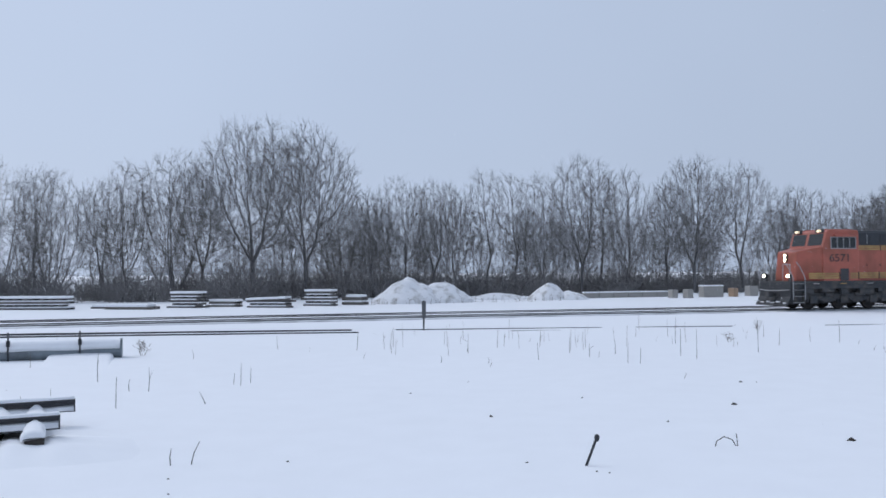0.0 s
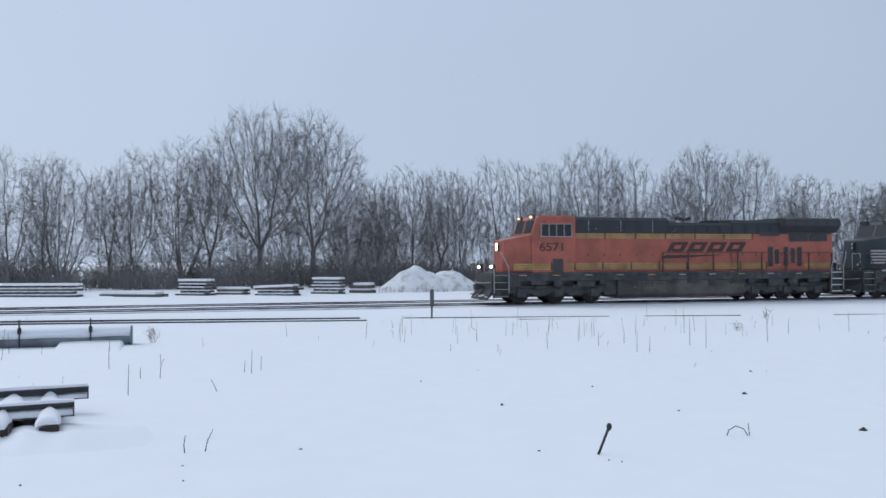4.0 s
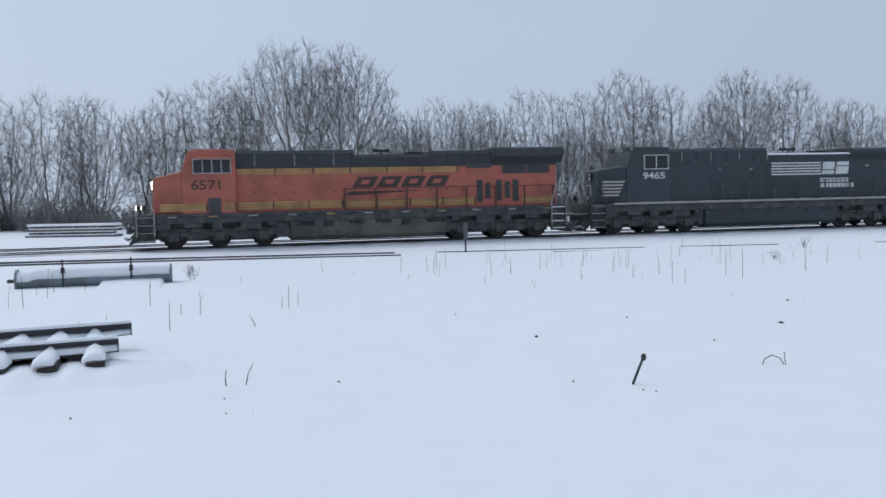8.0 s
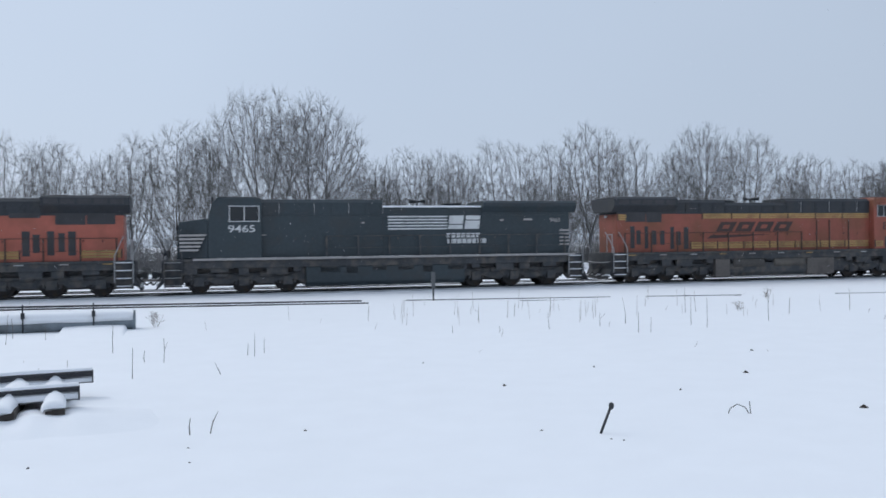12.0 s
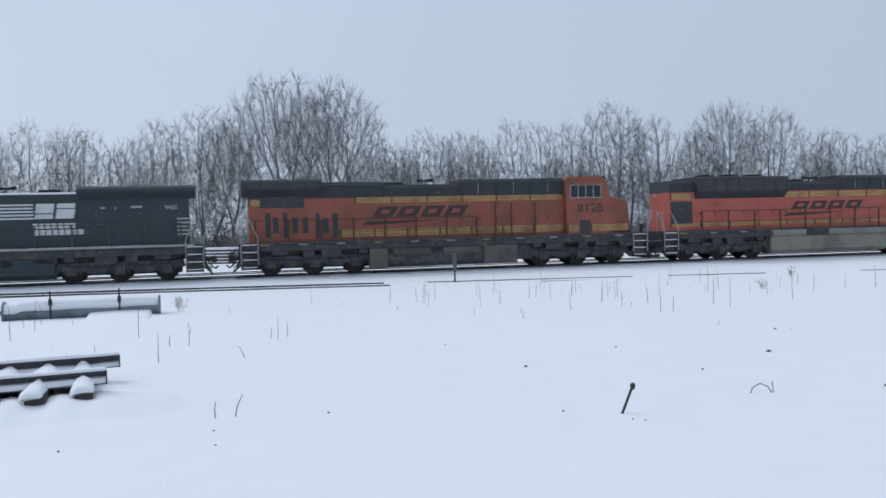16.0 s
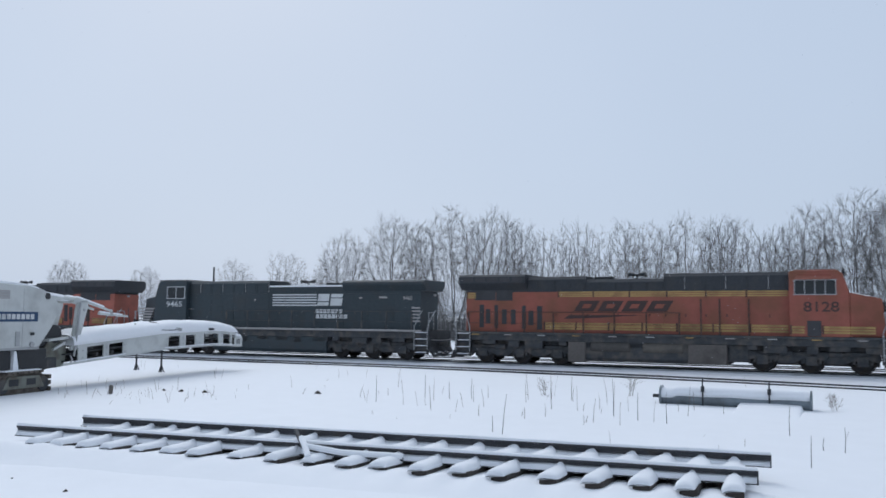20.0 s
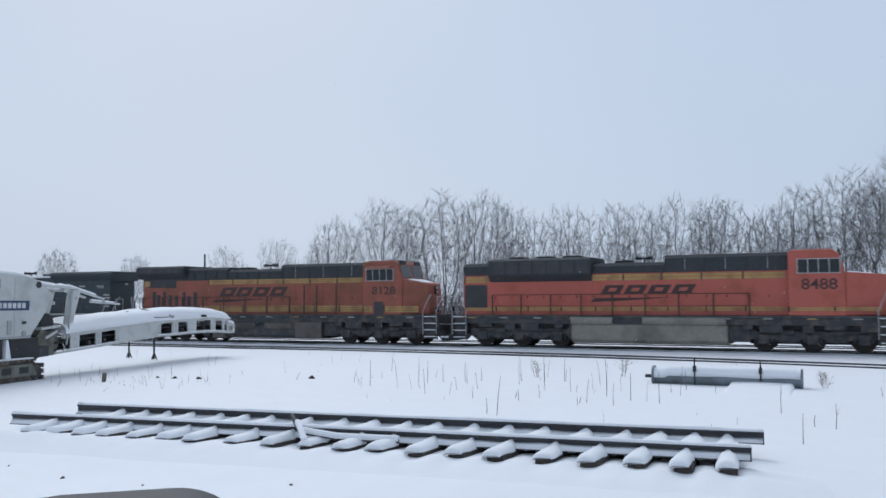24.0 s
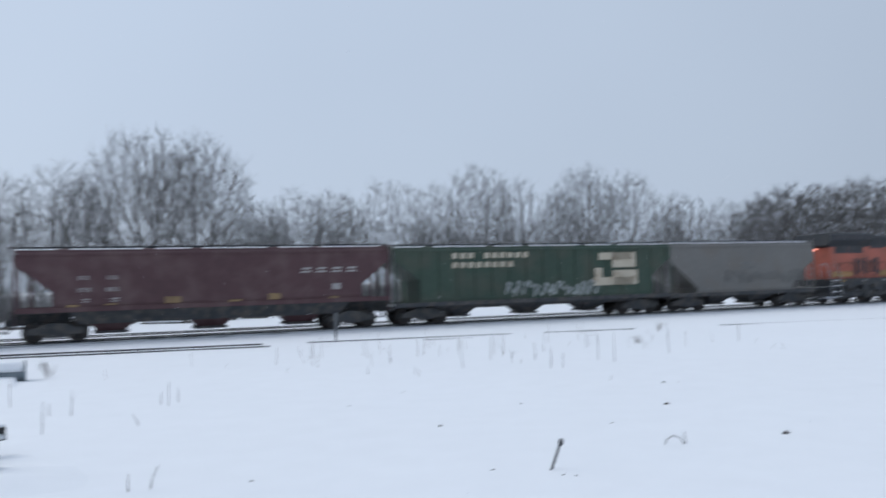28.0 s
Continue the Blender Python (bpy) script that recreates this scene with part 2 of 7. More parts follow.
M_DARKWEED = material("dark_dead_stem", (0.045, 0.035, 0.03), 0.9, vary=0.3, scale=8)
M_MIRROR_HOUSING = material("black_mirror_plastic", (0.016, 0.018, 0.021), 0.6, vary=0.15, scale=5)
M_PILOT = material("black_pilot_steel", (0.034, 0.036, 0.04), 0.7, vary=0.3, scale=4, bump=0.3, bump_scale=14, dirt=(0.12, 0.12, 0.125), dirt_amount=0.15, dirt_scale=5)
M_LAMP = glow("lit_lamp_glass", (1.0, 0.80, 0.52), 30)
M_NUMBERGLOW = glow("lit_number_board", (1.0, 0.82, 0.55), 1.6)
M_REDLAMP = glow("red_marker_lamp", (1.0, 0.36, 0.26), 1.5)
M_LABEL = material("dull_yellow_label", (0.27, 0.18, 0.085), 0.6, vary=0.25, scale=4, dirt=(0.12, 0.07, 0.05), dirt_amount=0.4, dirt_scale=3)


def glass_material():
    m = bpy.data.materials.new("dark_cab_glass")
    m.use_nodes = True
    b = m.node_tree.nodes["Principled BSDF"]
    b.inputs["Base Color"].default_value = (0.02, 0.023, 0.025, 1)
    b.inputs["Roughness"].default_value = 0.12
    b.inputs["Specular IOR Level"].default_value = 0.5
    return m


M_GLASS = glass_material()


# ---- mesh tools ----
class Shape:
    """Collects simple solids into one mesh."""

    def __init__(self):
        self.v, self.f = [], []

    def add(self, verts, faces):
        k = len(self.v)
        self.v += [tuple(p) for p in verts]
        self.f += [tuple(i + k for i in face) for face in faces]
        return self

    def box(self, x0, x1, y0, y1, z0, z1):
        return self.add([(x, y, z) for z in (z0, z1) for y in (y0, y1) for x in (x0, x1)],
                        [(0, 2, 3, 1), (4, 5, 7, 6), (0, 1, 5, 4), (2, 6, 7, 3), (0, 4, 6, 2), (1, 3, 7, 5)])

    def prism(self, poly, y0, y1):
        """A polygon in x, z (anticlockwise seen from -y), pulled from y0 to y1."""
        n = len(poly)
        self.add([(x, y0, z) for x, z in poly] + [(x, y1, z) for x, z in poly],
                 [tuple(range(n)), tuple(range(2 * n - 1, n - 1, -1))] + [((i + 1) % n, i, i + n, (i + 1) % n + n) for i in range(n)])
        return self

    def rod(self, a, b, r, r2=None, n=6):
        a, b = Vector(a), Vector(b)
        d = (b - a)
        if d.length < 1e-6:
            return self
        d.normalize()
        s = d.orthogonal().normalized()
        t = d.cross(s)
        r2 = r if r2 is None else r2
        ring = [(math.cos(2 * math.pi * i / n), math.sin(2 * math.pi * i / n)) for i in range(n)]
        self.add([a + (s * c + t * q) * r for c, q in ring] + [b + (s * c + t * q) * r2 for c, q in ring],
                 [(i, (i + 1) % n, (i + 1) % n + n, i + n) for i in range(n)] + [tuple(range(n - 1, -1, -1)), tuple(range(n, 2 * n))])
        return self

    def path(self, points, r, n=6):
        for a, b in zip(points, points[1:]):
            self.rod(a, b, r, None, n)
        return self

    def lathe(self, profile, centre, axis="y", n=24):
        """profile: (distance along the axis, radius) from end to end."""
        cx, cy, cz = centre
        k = len(profile)
        verts = []
        for i in range(n):
            a = 2 * math.pi * i / n
            for d, r in profile:
                if axis == "y":
                    verts.append((cx + r * math.cos(a), cy + d, cz + r * math.sin(a)))
                elif axis == "x":
                    verts.append((cx + d, cy + r * math.cos(a), cz + r * math.sin(a)))
                else:
                    verts.append((cx + r * math.cos(a), cy + r * math.sin(a), cz + d))
        faces = [(i * k + j, i * k + j + 1, (i + 1) % n * k + j + 1, (i + 1) % n * k + j) for i in range(n) for j in range(k - 1)]
        faces += [tuple(i * k for i in range(n)), tuple(i * k + k - 1 for i in range(n - 1, -1, -1))]
        return self.add(verts, faces)

    def mesh(self, name, mat, bevel=0.0, smooth=False, segments=2):
        me = bpy.data.meshes.new(name)
        me.from_pydata(self.v, [], self.f)
        bm = bmesh.new()
        bm.from_mesh(me)
        bmesh.ops.recalc_face_normals(bm, faces=bm.faces)
        if bevel:
            edges = [e for e in bm.edges if len(e.link_faces) == 2 and e.calc_face_angle(0) > 0.5]
            bmesh.ops.bevel(bm, geom=edges, offset=bevel, segments=segments, profile=0.6, affect="EDGES", clamp_overlap=True)
        bm.to_mesh(me)
        bm.free()
        if smooth:
            me.polygons.foreach_set("use_smooth", [True] * len(me.polygons))
        me.materials.append(mat)
        return me


def part(name, shape, mat, parent=None, label="", bevel=0.0, smooth=False):
    """Links one mesh object, under a thing or part if a parent is given."""
    ob = new(name, shape.mesh(name, mat, bevel, smooth) if isinstance(shape, Shape) else shape)
    if parent is not None:
        ob.parent = parent
    if label:
        tagged(ob, label)
    return ob


def thing(name, label, category, m=None, group="", kind=""):
    ob = new(name)
    ob.empty_display_size = 0.2
    if m is not None:
        ob.matrix_basis = m
    return tagged(ob, label, category, group, kind)


def raw_mesh(name, verts, faces, mat, smooth=False):
    me = bpy.data.meshes.new(name)
    me.from_pydata(verts, [], faces)
    me.materials.append(mat)
    if smooth:
        me.polygons.foreach_set("use_smooth", [True] * len(me.polygons))
    return me


TEXT_CACHE = {}


def text_mesh(words, size, mat, extrude=0.004):
    key = (words, size, mat.name)
    if key not in TEXT_CACHE:
        cu = bpy.data.curves.new("writing", "FONT")
        cu.body, cu.size, cu.align_x, cu.align_y, cu.extrude = words, size, "CENTER", "CENTER", extrude
        cu.offset = size * 0.012
        tmp = bpy.data.objects.new("writing", cu)
        scene.collection.objects.link(tmp)
        bpy.context.view_layer.update()
        me = bpy.data.meshes.new_from_object(tmp.evaluated_get(bpy.context.evaluated_depsgraph_get()))
        bpy.data.objects.remove(tmp)
        bpy.data.curves.remove(cu)
        me.materials.clear()
        me.materials.append(mat)
        TEXT_CACHE[key] = me
    return TEXT_CACHE[key]


def writing(name, words, size, mat, parent, x, y, z, side=-1, label="", stretch=1.0):
    """Words on a car's side: side -1 faces -y, +1 faces +y."""
    ob = new(name, text_mesh(words, size, mat))
    ob.parent = parent
    ob.matrix_basis = pose(x, y, z, 90, 0, 0 if side < 0 else 180) @ Matrix.Diagonal((stretch, 1, 1, 1))
    if label:
        tagged(ob, label)
    return ob


# ---- the railway line: straight on one side, a wide curve on the other ----
LINE_TURN, LINE_FAR, CURVE_START, CURVE_RADIUS = radians(14.985), 43.35, 17.23, 612.0
ALONG = Vector((math.cos(LINE_TURN), math.sin(LINE_TURN), 0))
ACROSS = Vector((-math.sin(LINE_TURN), math.cos(LINE_TURN), 0))


def line(s, beside=0.0):
    """The place at s metres along the middle of the main track, and its turn. beside: metres away from the camera's side."""
    a = max(0.0, CURVE_START - s) / CURVE_RADIUS
    if a > 0:
        i, j = CURVE_START - CURVE_RADIUS * math.sin(a), LINE_FAR - CURVE_RADIUS * (1 - math.cos(a))
    else:
        i, j = s, LINE_FAR
    i, j = i - beside * math.sin(a), j + beside * math.cos(a)
    return ALONG * i + ACROSS * j, LINE_TURN + a


def on_line(s, beside=0.0, z=0.0):
    p, turn = line(s, beside)
    return pose(p.x, p.y, z, 0, 0, math.degrees(turn))


def lie(x, y):
    """Height of the snow-covered ground."""
    p = Vector((x, y, 0))
    d = p.dot(ACROSS)
    h = -0.03 + 0.05 * noise.noise(Vector((x * 0.11, y * 0.11, 0))) + 0.018 * noise.noise(Vector((x * 0.6, y * 0.6, 3)))
    near = min(1.0, max(0.0, (d - 26) / 10))
    far = min(1.0, max(0.0, (d - 56) / 12))
    # snow banked round the rail panel
    q = p - Vector((-10.2, 8.9, 0))
    along, out = q.x * 0.907 + q.y * 0.4205, q.y * 0.907 - q.x * 0.4205
    bank = max(0.0, 1 - max(abs(along) / 7.2, abs(out - 0.3) / 2.6) ** 3)
    h += 0.11 * bank
    return h * (1 - 0.6 * near) - 0.09 * near * (1 - far)


def ground_sheet():
    """One sheet of snow, fine near the camera and coarse towards the horizon."""
    def ticks(fine_from, fine_to, step, reach):
        out = list(np.arange(fine_from, fine_to + 1e-6, step))
        k, lo, hi = step, fine_from, fine_to
        while hi < reach:
            k *= 1.35
            lo, hi = lo - k, hi + k
            out = [lo] + out + [hi]
        return out
    xs, ys = ticks(-40, 24, 0.4, 2500), ticks(4, 40, 0.4, 2500)
    verts, n = [], len(xs)
    for b in ys:
        for a in xs:
            p = ALONG * a + ACROSS * b
            verts.append((p.x, p.y, lie(p.x, p.y)))
    faces = [(j * n + i, j * n + i + 1, j * n + i + n + 1, j * n + i + n) for j in range(len(ys) - 1) for i in range(n - 1)]
    ob = new("ground", raw_mesh("ground", verts, faces, M_SNOW, True))
    return tagged(ob, "level yard ground under fresh unbroken snow", "snow", kind="structure")


ground_sheet()


# ---- tracks ----
def siding(s):
    """How far the siding lies beside the main track: it draws away along the straight."""
    return -5.75 - 0.03 * (s + 20) - 0.51 * math.log(1 + math.exp((s + 12) / 3))


def sweep(name, profile, s0, s1, beside, mat, step=3.0, z=0.0, wave=0.0, closed=True, follow=None):
    """A profile (across, up) pulled along a line beside the main track; follow: a function that shifts it along the way."""
    count = max(2, int((s1 - s0) / step) + 1)
    k, verts = len(profile), []
    for i in range(count):
        s = s0 + (s1 - s0) * i / (count - 1)
        lift = wave * noise.noise(Vector((s * 0.35, beside, 0)))
        for a, b in profile:
            p, _ = line(s, beside + a + (follow(s) if follow else 0.0))
            verts.append((p.x, p.y, z + b + lift))
    last = k if closed else k - 1
    faces = [(i * k + j, i * k + (j + 1) % k, (i + 1) * k + (j + 1) % k, (i + 1) * k + j) for i in range(count - 1) for j in range(last)]
    if closed:
        faces += [tuple(range(k)), tuple(range((count - 1) * k + k - 1, (count - 1) * k - 1, -1))]
    return raw_mesh(name, verts, faces, mat)


RAIL_PROFILE = [(-0.075, -0.18), (0.075, -0.18), (0.07, -0.165), (0.012, -0.15), (0.012, -0.045), (0.036, -0.035), (0.036, -0.004), (0.03, 0.0),
                (-0.03, 0.0), (-0.036, -0.004), (-0.036, -0.035), (-0.012, -0.045), (-0.012, -0.15), (-0.07, -0.165)]


def track(name, label, beside, s0, s1, z, slush, follow=None):
    t = thing(name, label, "railway track", kind="structure")
    for side in (-0.7525, 0.7525):
        part("rail", sweep("rail", RAIL_PROFILE, s0, s1, beside + side, M_RAIL, z=z, follow=follow), M_RAIL, t)
    if slush:
        bed = [(-1.7, -0.20), (1.7, -0.20), (1.5, -0.07), (0.85, -0.045), (0.0, -0.06), (-0.85, -0.045), (-1.5, -0.07)]
        part("ballast", sweep("ballast", bed, s0, s1, beside, M_SLUSH, z=z), M_SLUSH, t, "dark ballast streaked with packed snow")
    return t


track("main_track", "main running track with dark steel rails", 0.0, -120, 210, 0.0, True)
track("far_track", "second track with rails just clear of the snow", 4.6, -120, 210, -0.045, False)
near_track = track("near_siding", "disused siding with rails half buried in snow", 0.0, -60, 5.2, -0.03, False, siding)
for s0, s1, side in ((7.0, 15.5, 0.75), (11.2, 13.2, -0.75), (17.0, 21.0, 0.75), (25.0, 38.0, 0.75)):
    part("rail", sweep("rail", RAIL_PROFILE, s0, s1, side, M_RAIL, z=-0.05, follow=siding), M_RAIL, near_track)

# ---- the train ----
AXLES = []


def wheelset(parent, x, r=0.53, gauge=0.745):
    sh = Shape()
    for side in (-1, 1):
        w = [(-0.065, 0.12), (-0.055, r * 0.5), (-0.03, r * 0.82), (-0.068, r * 0.86), (-0.068, r), (0.05, r), (0.068, r + 0.028), (0.068, r * 0.84), (0.02, r * 0.8), (0.02, 0.16), (0.07, 0.13)]
        sh.lathe([(d * -side, q) for d, q in w], (0, side * gauge, 0), "y", 28)
        sh.rod((0, side * 0.9, 0), (0, side * 1.02, 0), 0.12, None, 10)
        for a in range(3):
            q = 2 * math.pi * a / 3
            sh.rod((r * 0.45 * math.cos(q), side * 0.8, r * 0.45 * math.sin(q)), (r * 0.45 * math.cos(q), side * 0.815, r * 0.45 * math.sin(q)), 0.035, None, 6)
    sh.rod((0, -0.9, 0), (0, 0.9, 0), 0.09, None, 8)
    ob = part("wheelset", sh, M_WHEEL, parent)
    ob.location = (x, 0, r)
    AXLES.append((ob, parent, x, r))
    return ob


def three_axle_truck(parent, xs):
    x0, x1 = min(xs), max(xs)
    for side in (-1, 1):
        y = side * 1.06
        sh = Shape()
        poly = [(x0 - 0.75, 0.62), (x0 - 0.6, 0.5), (x0 - 0.35, 0.62), (x0 + 0.45, 0.55), (x0 + 0.75, 0.42), (xs[1] - 0.7, 0.42), (xs[1] - 0.4, 0.6), (xs[1] + 0.4, 0.6),
                (xs[1] + 0.7, 0.42), (x1 - 0.75, 0.42), (x1 - 0.45, 0.55), (x1 + 0.35, 0.62), (x1 + 0.6, 0.5), (x1 + 0.75, 0.62), (x1 + 0.7, 0.95), (x0 - 0.7, 0.95)]
        sh.prism(poly, y - 0.09, y + 0.09)
        for x in xs:
            sh.box(x - 0.24, x + 0.24, y - 0.16, y + 0.16, 0.34, 0.78)
            for dx in (-0.34, 0.34):
                sh.rod((x + dx, y, 0.42), (x + dx, y, 0.95), 0.09, None, 8)
        fr = part("truck_frame", sh, M_UNDER, parent, bevel=0.02)
        for x in ((xs[0] + xs[1]) / 2, (xs[1] + xs[2]) / 2):
            sh = Shape()
            sh.rod((x - 0.25, y + side * 0.1, 0.86), (x + 0.3, y + side * 0.1, 0.86), 0.13, None, 10)
            sh.rod((x + 0.25, y + side * 0.1, 0.82), (x + 0.55, y + side * 0.08, 0.45), 0.03)
            part("brake_cylinder", sh, M_UNDER, fr)
        sh = Shape()
        sh.path([(x0 - 0.6, y + side * 0.12, 1.02), (x0 + 0.2, y + side * 0.14, 0.74), (xs[1], y + side * 0.14, 0.98), (x1 - 0.2, y + side * 0.14, 0.74), (x1 + 0.6, y + side * 0.12, 1.02)], 0.022)
        part("hose", sh, M_RUBBER, fr)
    for x in xs:
        wheelset(parent, x)


def coupler(parent, x, way):
    sh = Shape()
    sh.box(min(x, x - way * 0.7), max(x, x - way * 0.7), -0.09, 0.09, 0.78, 0.98)
    sh.box(min(x - way * 0.05, x + way * 0.22), max(x - way * 0.05, x + way * 0.22), -0.17, 0.17, 0.72, 1.04)
    part("coupler", sh, M_UNDER, parent, bevel=0.03)
    for dy in (-0.45, 0.38):
        part("air_hose", Shape().path([(x - way * 0.3, dy, 0.95), (x - way * 0.05, dy * 0.9, 0.6), (x + way * 0.15, dy * 0.8, 0.42), (x + way * 0.3, dy * 0.75, 0.55)], 0.028), M_RUBBER, parent)


def side_steps(parent, x, way, mat, snowy):
    """Corner steps with their handrails; way points outwards along the car."""
    for side in (-1, 1):
        sh = Shape()
        sh.box(x - 0.39, x + 0.39, *sorted((side * 1.32, side * 1.35)), 0.34, 1.62)
        for dx in (-0.38, 0.38):
            sh.box(x + dx - 0.025, x + dx + 0.025, *sorted((side * 1.33, side * 1.52)), 0.32, 1.62)
        st = part("steps", sh, M_UNDER, parent)
        for k in range(4):
            z = 0.42 + 0.36 * k
            tread = part("tread", Shape().box(x - 0.38, x + 0.38, *sorted((side * 1.34, side * 1.525)), z - 0.02, z + 0.02), M_UNDER, st)
            if not snowy:
                part("tread_edge", Shape().box(x - 0.36, x + 0.36, *sorted((side * 1.526, side * 1.534)), z - 0.012, z + 0.012), M_GREYRAIL, tread)
                continue
            part("tread_snow", Shape().box(x - 0.33, x + 0.33, *sorted((side * 1.38, side * 1.535)), z + 0.021, z + 0.06), M_SNOWCAP, st, "snow lying on the tread", bevel=0.012)
        for dx in (-0.4, 0.4):
            sh = Shape()
            lean = 0.16 * way
            sh.path([(x + dx, side * 1.55, 0.6), (x + dx, side * 1.55, 1.85), (x + dx + lean * 1.6, side * 1.46, 2.45), (x + dx + lean * 2.4, side * 1.3, 2.75)], 0.023)
            part("handrail", sh, mat, st)


def slanted(sh, x0, x1, z0, z1, y, slant):
    d = 0.006
    sh.prism([(x0, z0), (x1, z0), (x1 + slant, z1), (x0 + slant, z1)], y - d, y + d)


def emblem(parent, x0, x1, z0, z1, y, side, mat, flip):
    """A row of four slanted blocks over a long swoosh; the lettering of the emblem is left out."""
    w = (x1 - x0) / 4
    h = z1 - z0
    lean = 0.62 * flip
    for k in range(4):
        sh = Shape()
        a, b = x0 + k * w + 0.03, x0 + (k + 1) * w - 0.17
        for xa, xb, za, zb in ((a, b, 0.0, 0.3), (a, b, 0.7, 1.0), (a, a + 0.3 * (b - a), 0.3, 0.7), (a + 0.7 * (b - a), b, 0.3, 0.7)):
            slanted(sh, xa + lean * h * za, xb + lean * h * za, z0 + h * za, z0 + h * zb, y, lean * h * (zb - za))
        part("emblem", sh, mat, parent, "dark slanted emblem block")
    sh = Shape()
    if flip > 0:
        poly = [(x0 - 0.36, z0 - 0.38), (x0 + 1.2, z0 - 0.33), (x0 + 3.7, z0 - 0.17), (x0 - 0.1, z0 - 0.19)]
    else:
        poly = [(x1 - 3.7, z0 - 0.17), (x1 - 1.2, z0 - 0.33), (x1 + 0.36, z0 - 0.38), (x1 + 0.1, z0 - 0.19)]
    sh.prism(poly, y - 0.006, y + 0.006)
    part("swoosh", sh, mat, parent)


def cab_windows(parent, x0, x1, z0, z1, y, frame_mat, panes):
    for side in (-1, 1):
        sh = Shape()
        e = 0.036
        yy0, yy1 = sorted((side * (y - 0.01), side * (y + 0.03)))
        sh.box(x0 - e, x1 + e, yy0, yy1, z0 - e, z0)
        sh.box(x0 - e, x1 + e, yy0, yy1, z1, z1 + e)
        w = (x1 - x0) / panes
        for k in range(panes + 1):
            sh.box(x0 + k * w - e / 2, x0 + k * w + e / 2, yy0, yy1, z0, z1)
        win = part("cab_window", sh, frame_mat, parent)
        for k in range(panes):
            sh = Shape()
            a, b = sorted((side * (y - 0.005), side * (y + 0.012)))
            sh.box(x0 + k * w + e / 2, x0 + (k + 1) * w - e / 2, a, b, z0, z1)
            part("pane", sh, M_GLASS, win)


def locomotive(label, spec, m):
    """A six-axle freight engine with its cab towards -x."""
    t = thing("locomotive", label, "locomotive", m, group="engines of the freight train")
    paint, top, rail_mat = spec["paint"], spec["top"], spec["rail"]
    # frame, tank, running gear
    sh = Shape()
    sh.box(-10.55, 10.55, -1.5, 1.5, 1.52, 1.64)
    sh.box(-10.5, 10.5, -1.42, 1.42, 1.2, 1.52)
    part("frame", sh, M_UNDER, t, bevel=0.02)
    if spec["sill"]:
        for side in (-1, 1):
            sh = Shape()
            sh.box(-9.3, 10.2, side * 1.5 - 0.012, side * 1.5 + 0.012, 1.57, 1.67)
            part("sill_stripe", sh, spec["sill"], t)
    else:
        for k in range(11):
            x = -9.2 + k * 1.85
            for side in (-1, 1):
                part("sill_reflector", Shape().box(x, x + 0.4, side * 1.505 - 0.008, side * 1.505 + 0.008, 1.47, 1.52), (M_DIMWHITE, M_YELLOW, M_GREYRAIL)[k % 3], t)
    a, b = spec["tank"]
    sh = Shape()
    prof = [(-1.38, 0.42), (-1.2, 0.24), (1.2, 0.24), (1.38, 0.42), (1.38, 1.2), (-1.38, 1.2)]
    n = len(prof)
    sh.add([(a, y, z) for y, z in prof] + [(b, y, z) for y, z in prof], [tuple(range(n)), tuple(range(2 * n - 1, n - 1, -1))] + [((i + 1) % n, i, i + n, (i + 1) % n + n) for i in range(n)])
    part("fuel_tank", sh, spec["tankmat"], t, bevel=0.05)
    for side in (-1, 1):
        if spec["kind"] == "acc":
            for q0, q1 in ((-3.45, 0.44), (1.93, 4.02)):
                part("air_reservoir", Shape().rod((q0, side * 1.37, 1.38), (q1, side * 1.37, 1.38), 0.21, None, 14), M_TANK_PALE, t)
        elif spec["kind"] == "old":
            for q0, q1 in ((1.25, 3.25), (-1.31, 0.65)):
                part("air_reservoir", Shape().lathe([(0, 0.2), (0.06, 0.29), (q1 - q0 - 0.06, 0.29), (q1 - q0, 0.2)], (q0, side * 1.2, 0.97), "x", 18), M_TANK, t)
            for q0, q1, z0 in ((3.5, 4.4, 0.2), (-3.3, -1.52, 0.26)):
                part("equipment_box", Shape().box(q0, q1, *sorted((side * 1.1, side * 1.46)), z0, 1.19), M_TANK_DUSTY, t, bevel=0.04)
    for c in spec["trucks"]:
        three_axle_truck(t, [c - 2.08, c, c + 2.08])
    for k, x in enumerate(np.arange(-9.8, 9.6, 1.3)):
        if spec["kind"] == "acc" and a - 0.9 < x < b:
            continue
        for side in (-1, 1):
            part("equipment_box", Shape().box(x, x + 0.7 + 0.3 * math.sin(k * 2.7), *sorted((side * 1.12, side * 1.38)), 0.92 + 0.08 * math.sin(k * 1.9), 1.21), M_UNDER, t)
    # dark body of traction motors and gear between the wheels, with a dark filler below the sill
    for c in spec["trucks"]:
        sh = Shape()
        sh.box(c - 2.75, c + 2.75, -0.66, 0.66, 0.32, 1.2)
        sh.box(c - 2.9, c + 2.9, -0.98, 0.98, 0.96, 1.22)
        part("motor_casing", sh, M_UNDER, t, bevel=0.03)
        q0, q1 = (c + 2.66, a + 0.02) if c < 0 else (b - 0.02, c - 2.66)
        # plain dark boxes added to fill the gap between truck and tank
        for side in (-1, 1):
            part("cooling_duct", Shape().box(q0, q1, *sorted((side * 0.35, side * 1.2)), 0.4, 1.2), M_UNDER, t, bevel=0.08)
